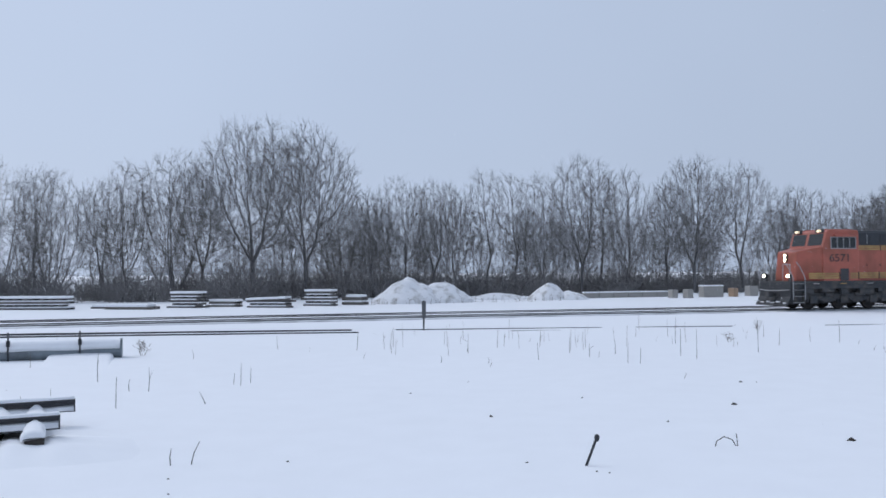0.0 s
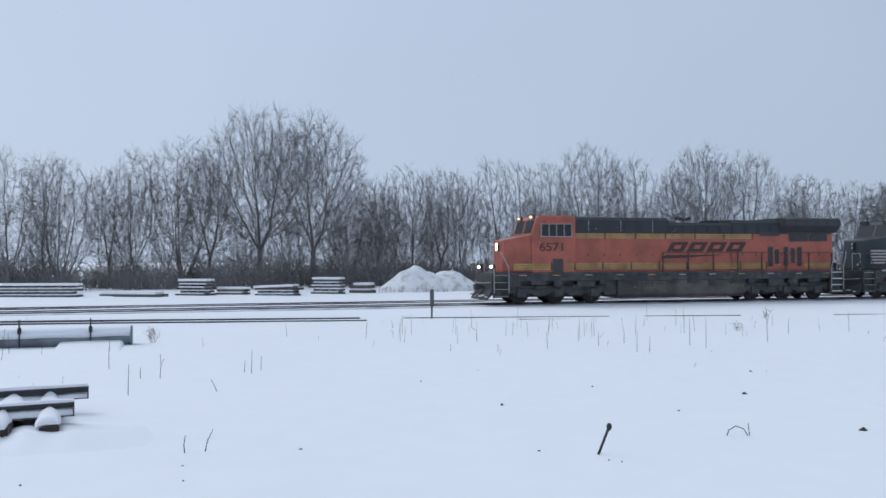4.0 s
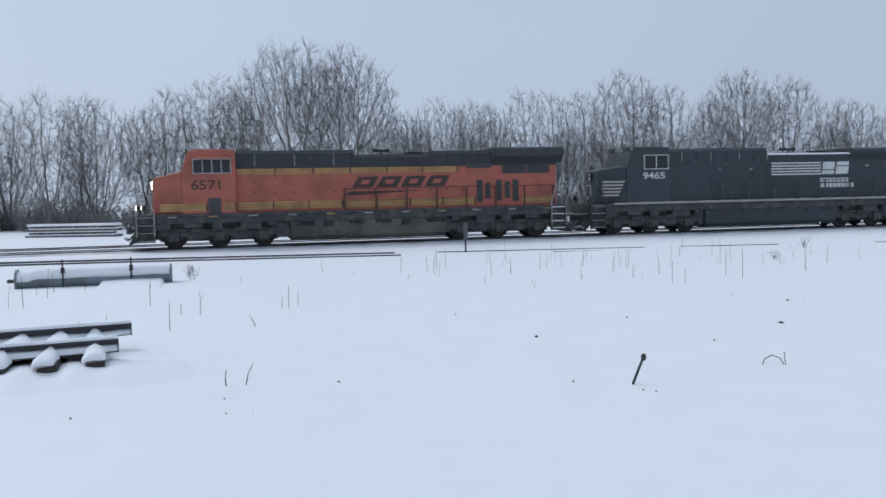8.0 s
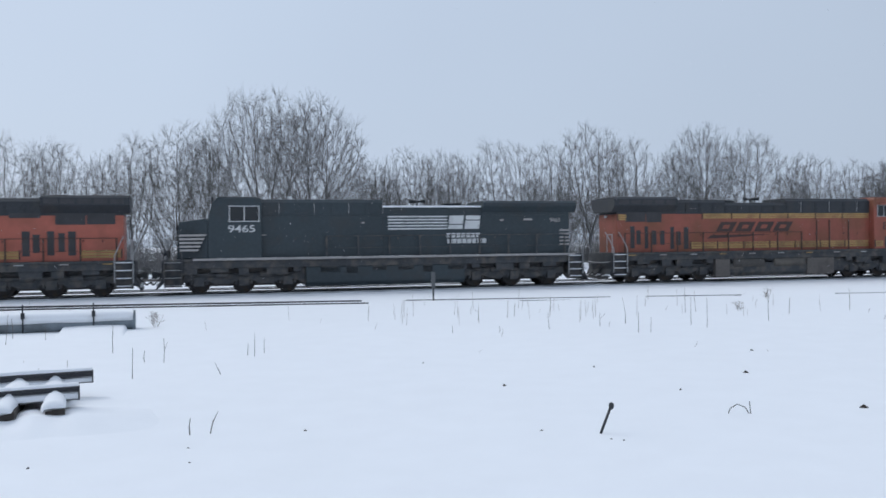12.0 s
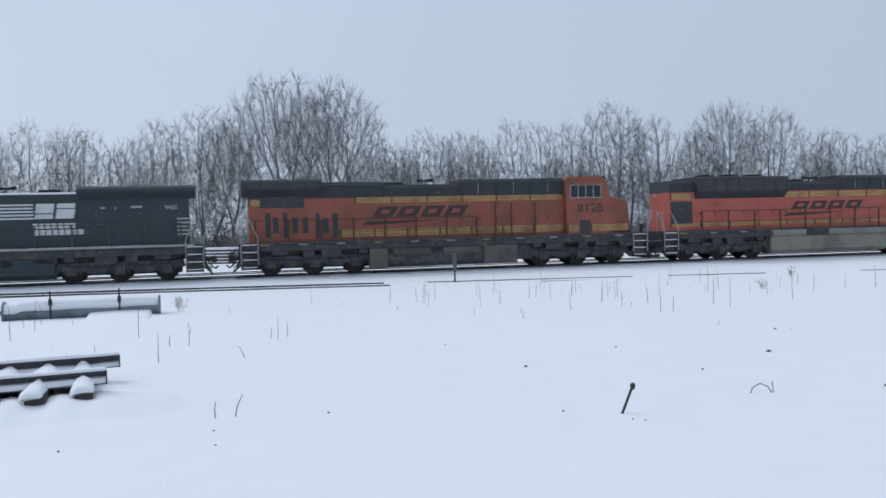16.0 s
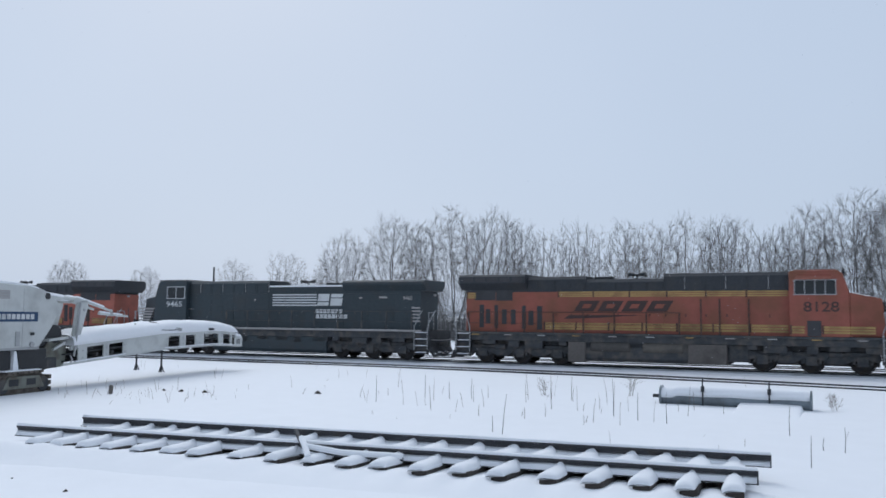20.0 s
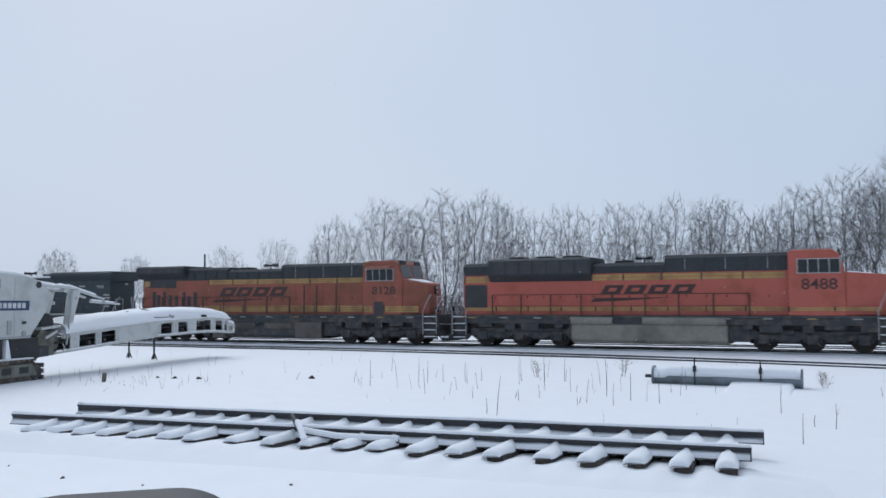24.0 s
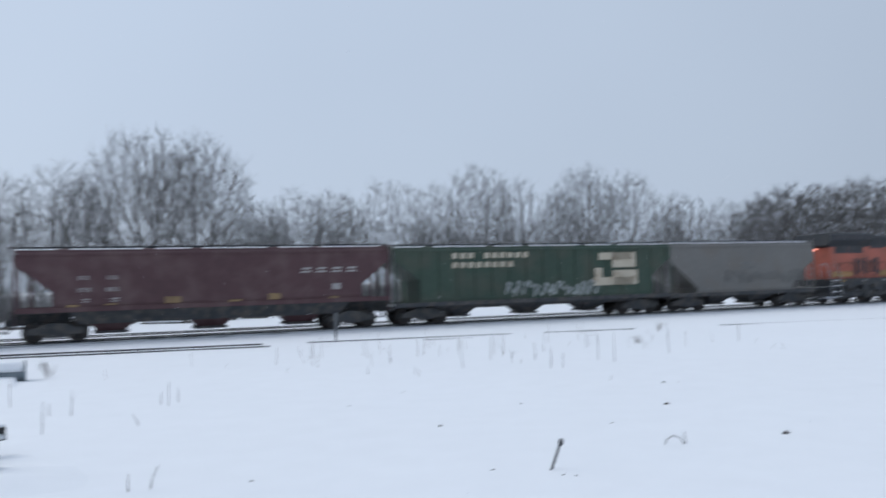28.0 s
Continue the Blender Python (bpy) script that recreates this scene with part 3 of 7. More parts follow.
    for way in (-1, 1):
        sh = Shape()
        sh.prism([(way * 10.6, 1.6), (way * 10.6, 0.55), (way * 10.95, 0.22), (way * 11.0, 0.22), (way * 10.72, 0.75), (way * 10.68, 1.6)][::way], -1.45, 1.45)
        plate = part("pilot_plate", sh, M_PILOT, t, bevel=0.02)
        for k in range(6):
            y = -1.25 + 0.5 * k
            part("pilot_snow", Shape().box(*sorted((way * 10.86, way * (10.96 + 0.03 * (k % 2)))), y, y + 0.18 + 0.09 * (k % 3), 0.36 + 0.05 * (k % 2), 0.42 + 0.07 * (k % 2)), M_SNOWCAP, plate, "clinging snow", bevel=0.012)
        part("uncoupling_lever", Shape().path([(way * 10.78, -1.4, 1.15), (way * 10.86, -0.6, 1.1), (way * 10.86, 0.6, 1.1), (way * 10.78, 1.4, 1.15)], 0.022), M_GREYRAIL, plate)
        coupler(t, way * 11.0, way)
        side_steps(t, way * 10.2, way, spec["step_rail"][way > 0], spec["snowy"][way > 0])
        for ya, yb in ((-1.15, -0.5), (0.5, 1.15)):
            sh = Shape().path([(way * 10.5, ya, 1.6), (way * 10.5, ya, 2.62), (way * 10.5, yb, 2.62), (way * 10.5, yb, 1.6)], 0.022)
            part("end_railing", sh, M_GREYRAIL, t)
    # nose and cab
    nx, nz, wz = spec["nose"]
    c0, c1 = spec["cab"]
    sh = Shape()
    hw = 1.45
    # nose, narrowing to the front
    poly = [(nx, -0.95, 1.64), (nx, 0.95, 1.64), (c0, hw, 1.64), (c0, -hw, 1.64), (nx + 0.12, -0.85, nz), (nx + 0.12, 0.85, nz), (c0, hw, wz), (c0, -hw, wz)]
    sh.add(poly, [(0, 3, 2, 1), (4, 5, 6, 7), (0, 1, 5, 4), (1, 2, 6, 5), (2, 3, 7, 6), (3, 0, 4, 7)])
    nose = part("nose", sh, paint, t, bevel=0.07)
    sh = Shape()
    za, zc = nz + (wz - nz) * 0.3, nz + (wz - nz) * 0.92
    xa, xc = nx + 0.12 + (c0 - nx - 0.12) * 0.3, nx + 0.12 + (c0 - nx - 0.12) * 0.92
    sh.add([(xa, -0.85, za), (xa, 0.5, za), (xc, 0.9, zc), (xc, -1.2, zc), (xa + 0.08, -0.7, za + 0.05), (xa + 0.1, 0.4, za + 0.05), (xc, 0.8, zc + 0.05), (xc, -1.05, zc + 0.04)],
           [(0, 3, 2, 1), (4, 5, 6, 7), (0, 1, 5, 4), (1, 2, 6, 5), (2, 3, 7, 6), (3, 0, 4, 7)])
    if spec["nose_snow"]:
        part("snow_on_nose", sh, M_SNOWCAP, nose, "patch of snow on the nose", bevel=0.02)
    cab_top = spec["cab_top"]
    sh = Shape()
    sh.prism([(c0 + 0.001, 1.64), (c1, 1.64), (c1, cab_top - 0.12), (c1 - 0.05, cab_top), (c0 + 0.45, cab_top), (c0 + 0.26, cab_top - 0.14), (c0 + 0.001, wz)], -1.5, 1.5)
    cab = part("cab", sh, paint, t, bevel=0.06)
    sh = Shape()
    sh.box(c0 + 0.5, c1 - 0.2, -1.25, 1.25, cab_top - 0.01, cab_top + 0.05)
    part("cab_roof", sh, spec["cabroof"], cab, bevel=0.025)
    sh = Shape()
    lean = 0.26 / (cab_top - 0.14 - wz)
    for y in (-0.72, 0.72):
        z0, z1 = wz + 0.1, cab_top - 0.22
        x0, x1 = c0 + lean * (z0 - wz) - 0.012, c0 + lean * (z1 - wz) - 0.012
        sh.add([(x0, y - 0.6, z0), (x0, y + 0.6, z0), (x1, y + 0.6, z1), (x1, y - 0.6, z1), (x0 + 0.02, y - 0.6, z0), (x0 + 0.02, y + 0.6, z0), (x1 + 0.02, y + 0.6, z1), (x1 + 0.02, y - 0.6, z1)],
               [(0, 1, 2, 3), (7, 6, 5, 4), (0, 4, 5, 1), (1, 5, 6, 2), (2, 6, 7, 3), (3, 7, 4, 0)])
    part("windscreen", sh, M_GLASS, cab)
    w0, w1, v0, v1 = spec["window"]
    cab_windows(t, w0, w1, v0, v1, 1.5, spec["window_frame"], spec["panes"])
    if spec["awning"]:
        for side in (-1, 1):
            sh = Shape()
            y = side * 1.5
            sh.add([(w0 + 0.15, y, v1 + 0.22), (w1 - 0.1, y, v1 + 0.22), (w1 - 0.02, y + side * 0.26, v1 + 0.06), (w0 + 0.2, y + side * 0.26, v1 + 0.06),
                    (w0 + 0.15, y, v1 + 0.19), (w1 - 0.1, y, v1 + 0.19), (w1 - 0.02, y + side * 0.26, v1 + 0.03), (w0 + 0.2, y + side * 0.26, v1 + 0.03)],
                   [(0, 1, 2, 3), (7, 6, 5, 4), (0, 4, 5, 1), (1, 5, 6, 2), (2, 6, 7, 3), (3, 7, 4, 0)])
            part("awning", sh, paint, cab)
    # long hood in sections: (from, to, height)
    for x0, x1, z1, hw in spec["hood"]:
        sh = Shape()
        zb = spec["band"]
        sh.prism([(x0, 1.64), (x1, 1.64), (x1, zb), (x0, zb)], -hw, hw)
        part("hood", sh, paint, t, bevel=0.015)
        sh = Shape()
        ch = 0.16
        prof = [(-hw - 0.004, zb), (hw + 0.004, zb), (hw + 0.004, z1 - ch), (hw - ch, z1), (-hw + ch, z1), (-hw - 0.004, z1 - ch)]
        n = len(prof)
        sh.add([(x0, y, z) for y, z in prof] + [(x1, y, z) for y, z in prof], [tuple(range(n)), tuple(range(2 * n - 1, n - 1, -1))] + [((i + 1) % n, i, i + n, (i + 1) % n + n) for i in range(n)])
        part("hood_top", sh, top, t, bevel=0.015)
        k = int((x1 - x0) / 0.95)
        # hinged doors, each a thin raised leaf with its latch
        for i in range(k + 1):
            xa, xb = x0 + (x1 - x0) * i / (k + 1) + 0.014, x0 + (x1 - x0) * (i + 1) / (k + 1) - 0.014
            for side in (-1, 1):
                door = part("hood_door", Shape().box(xa, xb, *sorted((side * (hw - 0.01), side * (hw + 0.007))), 1.98, zb - 0.36), paint, t)
                part("latch", Shape().box(xb - 0.1, xb - 0.05, *sorted((side * (hw + 0.006), side * (hw + 0.03))), 2.5, 2.62), spec["seam"], door)
        for i in range(k + 1):
            x = x0 + (x1 - x0) * (i + 0.5) / (k + 1)
            for side in (-1, 1):
                part("roof_panel", Shape().box(x - 0.3, x + 0.3, *sorted((side * (hw + 0.002), side * (hw + 0.02))), zb + 0.12, z1 - 0.24), top, t)
                part("grab_iron", Shape().rod((x + 0.42, side * (hw + 0.03), zb + 0.1), (x + 0.42, side * (hw + 0.03), z1 - 0.2), 0.014, None, 5), M_GREYRAIL if x0 < -3 and i % 2 == 0 else top, t)
    # radiator section with its overhang
    x0, x1, z0, z1, w0, w1 = spec["radiator"]
    prof = [(-w0, z0), (w0, z0), (w1, z0 + 0.35), (w1, z1 - 0.12), (w1 - 0.15, z1), (-w1 + 0.15, z1), (-w1, z1 - 0.12), (-w1, z0 + 0.35)]
    n = len(prof)
    sh = Shape()
    sh.add([(x0, y, z) for y, z in prof] + [(x1, y, z) for y, z in prof], [tuple(range(n)), tuple(range(2 * n - 1, n - 1, -1))] + [((i + 1) % n, i, i + n, (i + 1) % n + n) for i in range(n)])
    rad = part("radiator_housing", sh, top, t, bevel=0.03)
    k = int((x1 - x0) / 0.7)
    for i in range(k):
        x = x0 + 0.15 + i * (x1 - x0 - 0.3) / k
        for side in (-1, 1):
            part("radiator_screen", Shape().box(x, x + 0.58, *sorted((side * (w1 - 0.005), side * (w1 + 0.012))), z0 + 0.42, z1 - 0.16), M_GRILLE, rad)
    for fx in spec["fans"]:
        sh = Shape()
        sh.lathe([(0, 0.55), (0.14, 0.55), (0.16, 0.5), (0.05, 0.45)], (fx, 0, z1 - 0.01), "z", 20)
        part("roof_fan", sh, top, rad)
    # dark grille openings
    hw = spec["hood"][-1][3]
    for gx0, gx1, gz0, gz1 in spec["grilles"]:
        for side in (-1, 1):
            grille = part("grille", Shape().box(gx0, gx1, *sorted((side * (hw - 0.01), side * (hw + 0.010))), gz0, gz1), M_GRILLE, t)
            lattice = Shape()
            for q in range(int((gz1 - gz0) / 0.12)):
                z = gz0 + 0.05 + 0.12 * q
                lattice.box(gx0 - 0.02, gx1 + 0.02, *sorted((side * (hw + 0.008), side * (hw + 0.022))), z, z + 0.035)
            part("louvre", lattice, M_GRILLE, grille)
    # stripes
    for sx0, sx1, sz0, sz1, mat, bars in spec["stripes"]:
        for side in (-1, 1):
            sh = Shape()
            hw = (spec["hood"][0][3] if sx1 > c1 else 1.5)
            gap = 0.03 if mat is M_YELLOW else (sz1 - sz0) / (2 * bars - 1)
            bh = (sz1 - sz0 - gap * (bars - 1)) / bars
            if mat is not M_YELLOW:
                for i in range(bars):
                    sh.box(sx0, sx1, *sorted((side * hw, side * (hw + 0.012))), sz0 + i * (bh + gap), sz0 + i * (bh + gap) + bh)
                part("stripe", sh, mat, t)
                continue
            # painted bands broken by upright cover strips
            count = max(1, int(round((sx1 - sx0) / 1.75)))
            for q in range(count):
                xa, xb = sx0 + (sx1 - sx0) * q / count + 0.04, sx0 + (sx1 - sx0) * (q + 1) / count - 0.04
                sh = Shape()
                for i in range(bars):
                    sh.box(xa, xb, *sorted((side * hw, side * (hw + 0.012))), sz0 + i * (bh + gap), sz0 + i * (bh + gap) + bh)
                part("stripe", sh, mat, t)
                part("cover_strip", Shape().box(xb + 0.008, xb + 0.072, *sorted((side * (hw - 0.005), side * (hw + 0.022))), sz0 - 0.03, sz1 + 0.05), M_DARKRAIL, t)
    for side in (-1, 1):
        if spec["emblem"]:
            ex0, ex1, ez0, ez1 = spec["emblem"]
            emblem(t, ex0, ex1, ez0, ez1, side * (spec["hood"][0][3] + 0.014), side, M_DARKLETTER, 1 if side < 0 else -1)
        if spec["number"]:
            writing("cab_number", spec["number"], spec["number_size"], spec["number_mat"], t, spec["number_at"][0], side * 1.506, spec["number_at"][1], side, stretch=spec["number_wide"])
    # walkway railing
    r0, r1 = spec["railing"]
    k = max(3, int((r1 - r0) / 1.45))
    for side in (-1, 1):
        rl = part("walkway_rail", Shape().rod((r0, side * 1.46, 2.68), (r1, side * 1.46, 2.68), 0.02), rail_mat, t)
        for i in range(k + 1):
            x = r0 + (r1 - r0) * i / k
            part("stanchion", Shape().rod((x, side * 1.46, 1.63), (x, side * 1.46, 2.69), 0.044), rail_mat, rl)
        part("lower_rail", Shape().rod((r0, side * 1.46, 2.1), (r1, side * 1.46, 2.1), 0.012), rail_mat, rl)
    for x in spec["tall_posts"]:
        for side in (-1, 1):
            part("tall_stanchion", Shape().rod((x, side * 1.46, 1.63), (x, side * 1.46, 3.34), 0.044), rail_mat, t)
    if spec["kind"] in ("ge", "old"):
        for side in (-1, 1):
            part("step_well", Shape().box(c0 + 1.17, c0 + 1.75, *sorted((side * 1.485, side * 1.513)), 1.66, 2.36), M_GRILLE, t)
    # roof details
    hx = spec["horn"]
    zt = spec["hood"][1][2] if len(spec["hood"]) > 1 else spec["hood"][0][2]
    sh = Shape()
    sh.rod((hx, 0, zt - 0.05), (hx, 0, zt + 0.24), 0.05)
    for dy, way in ((-0.16, -1), (0.0, 1), (0.16, -1)):
        sh.rod((hx, dy, zt + 0.24), (hx + way * 0.42, dy, zt + 0.27), 0.035, 0.11, 8)
    part("air_horn", sh, M_BLACKTOP, t)
    sh = Shape()
    ex = spec["stack"]
    sh.box(ex - 0.45, ex + 0.45, -0.3, 0.3, zt - 0.04, zt + 0.16)
    part("exhaust_stack", sh, M_BLACKTOP, t, bevel=0.03)
    # lamps
    lamp_mat = M_LAMP if spec["lit"] else M_GREYRAIL
    sh = Shape()
    hl = nz - 0.35
    for dz in (0.11, -0.11):
        lamp = part("headlight", Shape().lathe([(-0.085, 0.05), (-0.075, 0.082), (0.12, 0.082)], (nx + 0.04, 0, hl + dz), "x", 14), lamp_mat, t)
        part("headlight_rim", Shape().lathe([(-0.06, 0.105), (-0.06, 0.13), (0.12, 0.13)], (nx + 0.04, 0, hl + dz), "x", 14), M_BLACKTOP, lamp)
    for dy in (-1.1, 1.1):
        lamp = part("ditch_light", Shape().lathe([(-0.085, 0.05), (-0.075, 0.085), (0.08, 0.085)], (-10.56, dy, 1.95), "x", 14), lamp_mat, t)
        part("ditch_light_rim", Shape().lathe([(-0.055, 0.11), (-0.055, 0.135), (0.1, 0.135)], (-10.56, dy, 1.95), "x", 14), M_BLACKTOP, lamp)
        sh = Shape()
        sh.box(-10.5, -10.42, dy - 0.12, dy + 0.12, 1.63, 2.06)
        part("ditch_light_bracket", sh, M_UNDER, t)
    for dy in (-0.95, 0.95):
        sh = Shape()
        sh.box(c0 + 0.18, c0 + 0.28, dy - 0.34, dy + 0.34, cab_top - 0.16, cab_top + 0.04)
        nb = part("number_board", sh, M_BLACKTOP, cab, bevel=0.01)
        if spec["lit"]:
            ob = new("lit_number", text_mesh(spec["number"], 0.2, M_NUMBERGLOW))
            ob.parent = cab
            ob.matrix_basis = pose(c0 + 0.172, dy, cab_top - 0.06, 90, 0, -90)
    sh = Shape()
    sh.box(10.28, 10.39, -0.07, 0.07, 3.55, 3.67)
    part("rear_light", sh, M_REDLAMP if spec["rear_lit"] else M_GREYRAIL, t)
    return t


OLD_GRILLES = [(9.16, 9.41, 1.86, 3.07), (8.8, 9.05, 2.06, 2.84), (8.35, 8.55, 1.84, 3.05), (7.85, 8.12, 2.04, 2.82), (7.35, 7.61, 2.03, 2.81), (6.78, 6.99, 1.8, 3.02), (6.36, 6.64, 2.0, 2.76), (5.89, 6.16, 1.78, 3.0),
               (8.5, 9.71, 3.3, 3.82), (7.53, 8.45, 3.28, 3.82)]
GE = dict(kind="ge", paint=M_ORANGE, top=M_BLACKTOP, cabroof=M_ORANGE, rail=M_DARKRAIL, sill=None, tank=(-3.55, 4.2), tankmat=M_TANK, trucks=(-6.9, 7.1),
          nose=(-9.95, 3.36, 3.62), cab=(-8.52, -6.04), cab_top=4.62, window=(-7.98, -6.27, 3.55, 4.17), window_frame=M_GREYRAIL, panes=4, awning=True, nose_snow=False,
          band=3.73, hood=[(-6.04, -0.35, 4.60, 1.12), (-0.35, 3.55, 4.36, 1.12), (3.55, 10.2, 4.52, 1.12)], seam=M_DARKRAIL,
          radiator=(6.7, 10.5, 3.84, 4.65, 1.13, 1.5), fans=(), tall_posts=(), snowy=(False, True), step_rail=(M_GREYRAIL, M_GREYRAIL),
          grilles=[(5.9, 6.22, 1.89, 3.02), (6.34, 6.63, 2.04, 2.87), (6.94, 7.23, 1.92, 3.02), (7.41, 7.67, 2.07, 2.93), (7.82, 8.14, 1.9, 3.0), (5.39, 6.67, 3.62, 3.84), (7.29, 8.56, 3.31, 3.82), (8.61, 9.83, 3.32, 3.82)],
          stripes=[(-9.55, -7.42, 1.78, 2.11, M_YELLOW, 3), (-6.7, -6.1, 1.78, 2.11, M_YELLOW, 3), (-6.0, 5.8, 1.78, 2.13, M_YELLOW, 3), (8.3, 10.1, 1.78, 2.13, M_YELLOW, 3), (-6.0, 4.9, 3.45, 3.72, M_YELLOW, 3)],
          emblem=(-0.52, 4.35, 2.73, 3.27), number="6571", number_size=0.62, number_wide=1.2, number_mat=M_DARKLETTER, number_at=(-7.37, 2.96), railing=(-0.9, 9.9), horn=1.2, stack=2.87,
          lit=True, rear_lit=False)
NSU = dict(GE, kind="ns", tankmat=M_NSBLACK, paint=M_NSBLACK, top=M_NSBLACK, cabroof=M_NSBLACK, rail=M_UNDER, sill=M_DIMWHITE, tank=(-4.0, 4.1), trucks=(-6.95, 6.85), nose=(-10.05, 3.42, 3.58),
           cab=(-8.6, -6.1), cab_top=4.56, window=(-7.6, -6.23, 3.44, 4.13), window_frame=M_WHITE, panes=2, awning=False, band=3.7, step_rail=(M_UNDER, M_GREYRAIL),
           hood=[(-6.1, -0.12, 4.5, 1.14), (-0.12, 5.1, 4.2, 1.14), (5.1, 10.0, 4.26, 1.14)], seam=M_UNDER, radiator=(5.1, 10.32, 3.83, 4.44, 1.15, 1.45),
           grilles=[], stripes=[(0.15, 3.25, 2.98, 3.67, M_WHITE, 5), (9.45, 9.98, 2.1, 2.93, M_DIMWHITE, 5)],
           emblem=None, number="9465", number_size=0.48, number_wide=1.36, number_mat=M_WHITE, number_at=(-7.04, 3.05), railing=(-3.0, 9.6), horn=1.95, stack=3.8, lit=False)
OLD = dict(GE, kind="old", paint=M_ORANGE_FADED, cabroof=M_ORANGE_FADED, tankmat=M_UNDER, tank=(-3.3, 4.2), number="8128", lit=False, nose_snow=True, snowy=(True, True), railing=(-1.14, 9.9), tall_posts=(-2.15, -3.0, -4.3),
           grilles=OLD_GRILLES,
           stripes=[(-9.55, -7.42, 1.78, 2.11, M_YELLOW, 3), (-6.7, -6.1, 1.78, 2.11, M_YELLOW, 3), (-6.0, 5.75, 1.80, 2.15, M_YELLOW, 3), (-6.0, 5.0, 3.47, 3.74, M_YELLOW, 3), (9.6, 10.15, 3.4, 3.7, M_YELLOW, 3)])
ACC = dict(GE, kind="acc", paint=M_RED_ORANGE, cabroof=M_RED_ORANGE, tank=(-3.5, 4.05), tankmat=M_TANK_PALE, trucks=(-7.15, 6.9), nose=(-10.35, 3.48, 3.6), cab=(-8.55, -6.2), nose_snow=True, snowy=(True, True),
           cab_top=4.6, window=(-8.35, -6.6, 3.58, 4.18), awning=False, band=3.72, hood=[(-6.2, -0.6, 4.56, 1.14), (-0.6, 3.0, 4.24, 1.14), (3.0, 10.1, 4.36, 1.14)],
           radiator=(3.0, 8.55, 3.36, 4.56, 1.15, 1.5), fans=(4.3, 5.8, 7.3), grilles=[(8.72, 10.01, 1.97, 3.23)],
           stripes=[(-10.0, -6.2, 1.86, 2.02, M_YELLOW, 2), (-6.1, 10.0, 1.86, 2.04, M_YELLOW, 2), (-6.1, 3.3, 3.37, 3.66, M_YELLOW, 2), (8.6, 10.0, 3.34, 3.64, M_YELLOW, 2)],
           emblem=(-1.85, 2.75, 2.68, 3.13), number="8488", number_size=0.68, number_wide=1.12, number_at=(-7.49, 3.04), railing=(-4.5, 8.3), horn=0.6, stack=1.6, lit=False)


def two_axle_truck(parent, c, half=0.88):
    for side in (-1, 1):
        y = side * 1.02
        sh = Shape()
        sh.prism([(c - half - 0.25, 0.36), (c - half + 0.2, 0.36), (c - 0.35, 0.26), (c + 0.35, 0.26), (c + half - 0.2, 0.36), (c + half + 0.25, 0.36),
                  (c + half + 0.25, 0.62), (c + half - 0.1, 0.68), (c + 0.4, 0.86), (c - 0.4, 0.86), (c - half + 0.1, 0.68), (c - half - 0.25, 0.62)], y - 0.07, y + 0.07)
        fr = part("truck_frame", sh, M_UNDER, parent, bevel=0.02)
        sh = Shape()
        for dx in (-0.2, 0.0, 0.2):
            sh.rod((c + dx, y, 0.34), (c + dx, y, 0.66), 0.075, None, 8)
        part("spring", sh, M_UNDER, fr)
    sh = Shape()
    sh.box(c - 0.2, c + 0.2, -1.0, 1.0, 0.6, 0.9)
    part("bolster", sh, M_UNDER, parent)
    for x in (c - half, c + half):
        wheelset(parent, x, 0.46)


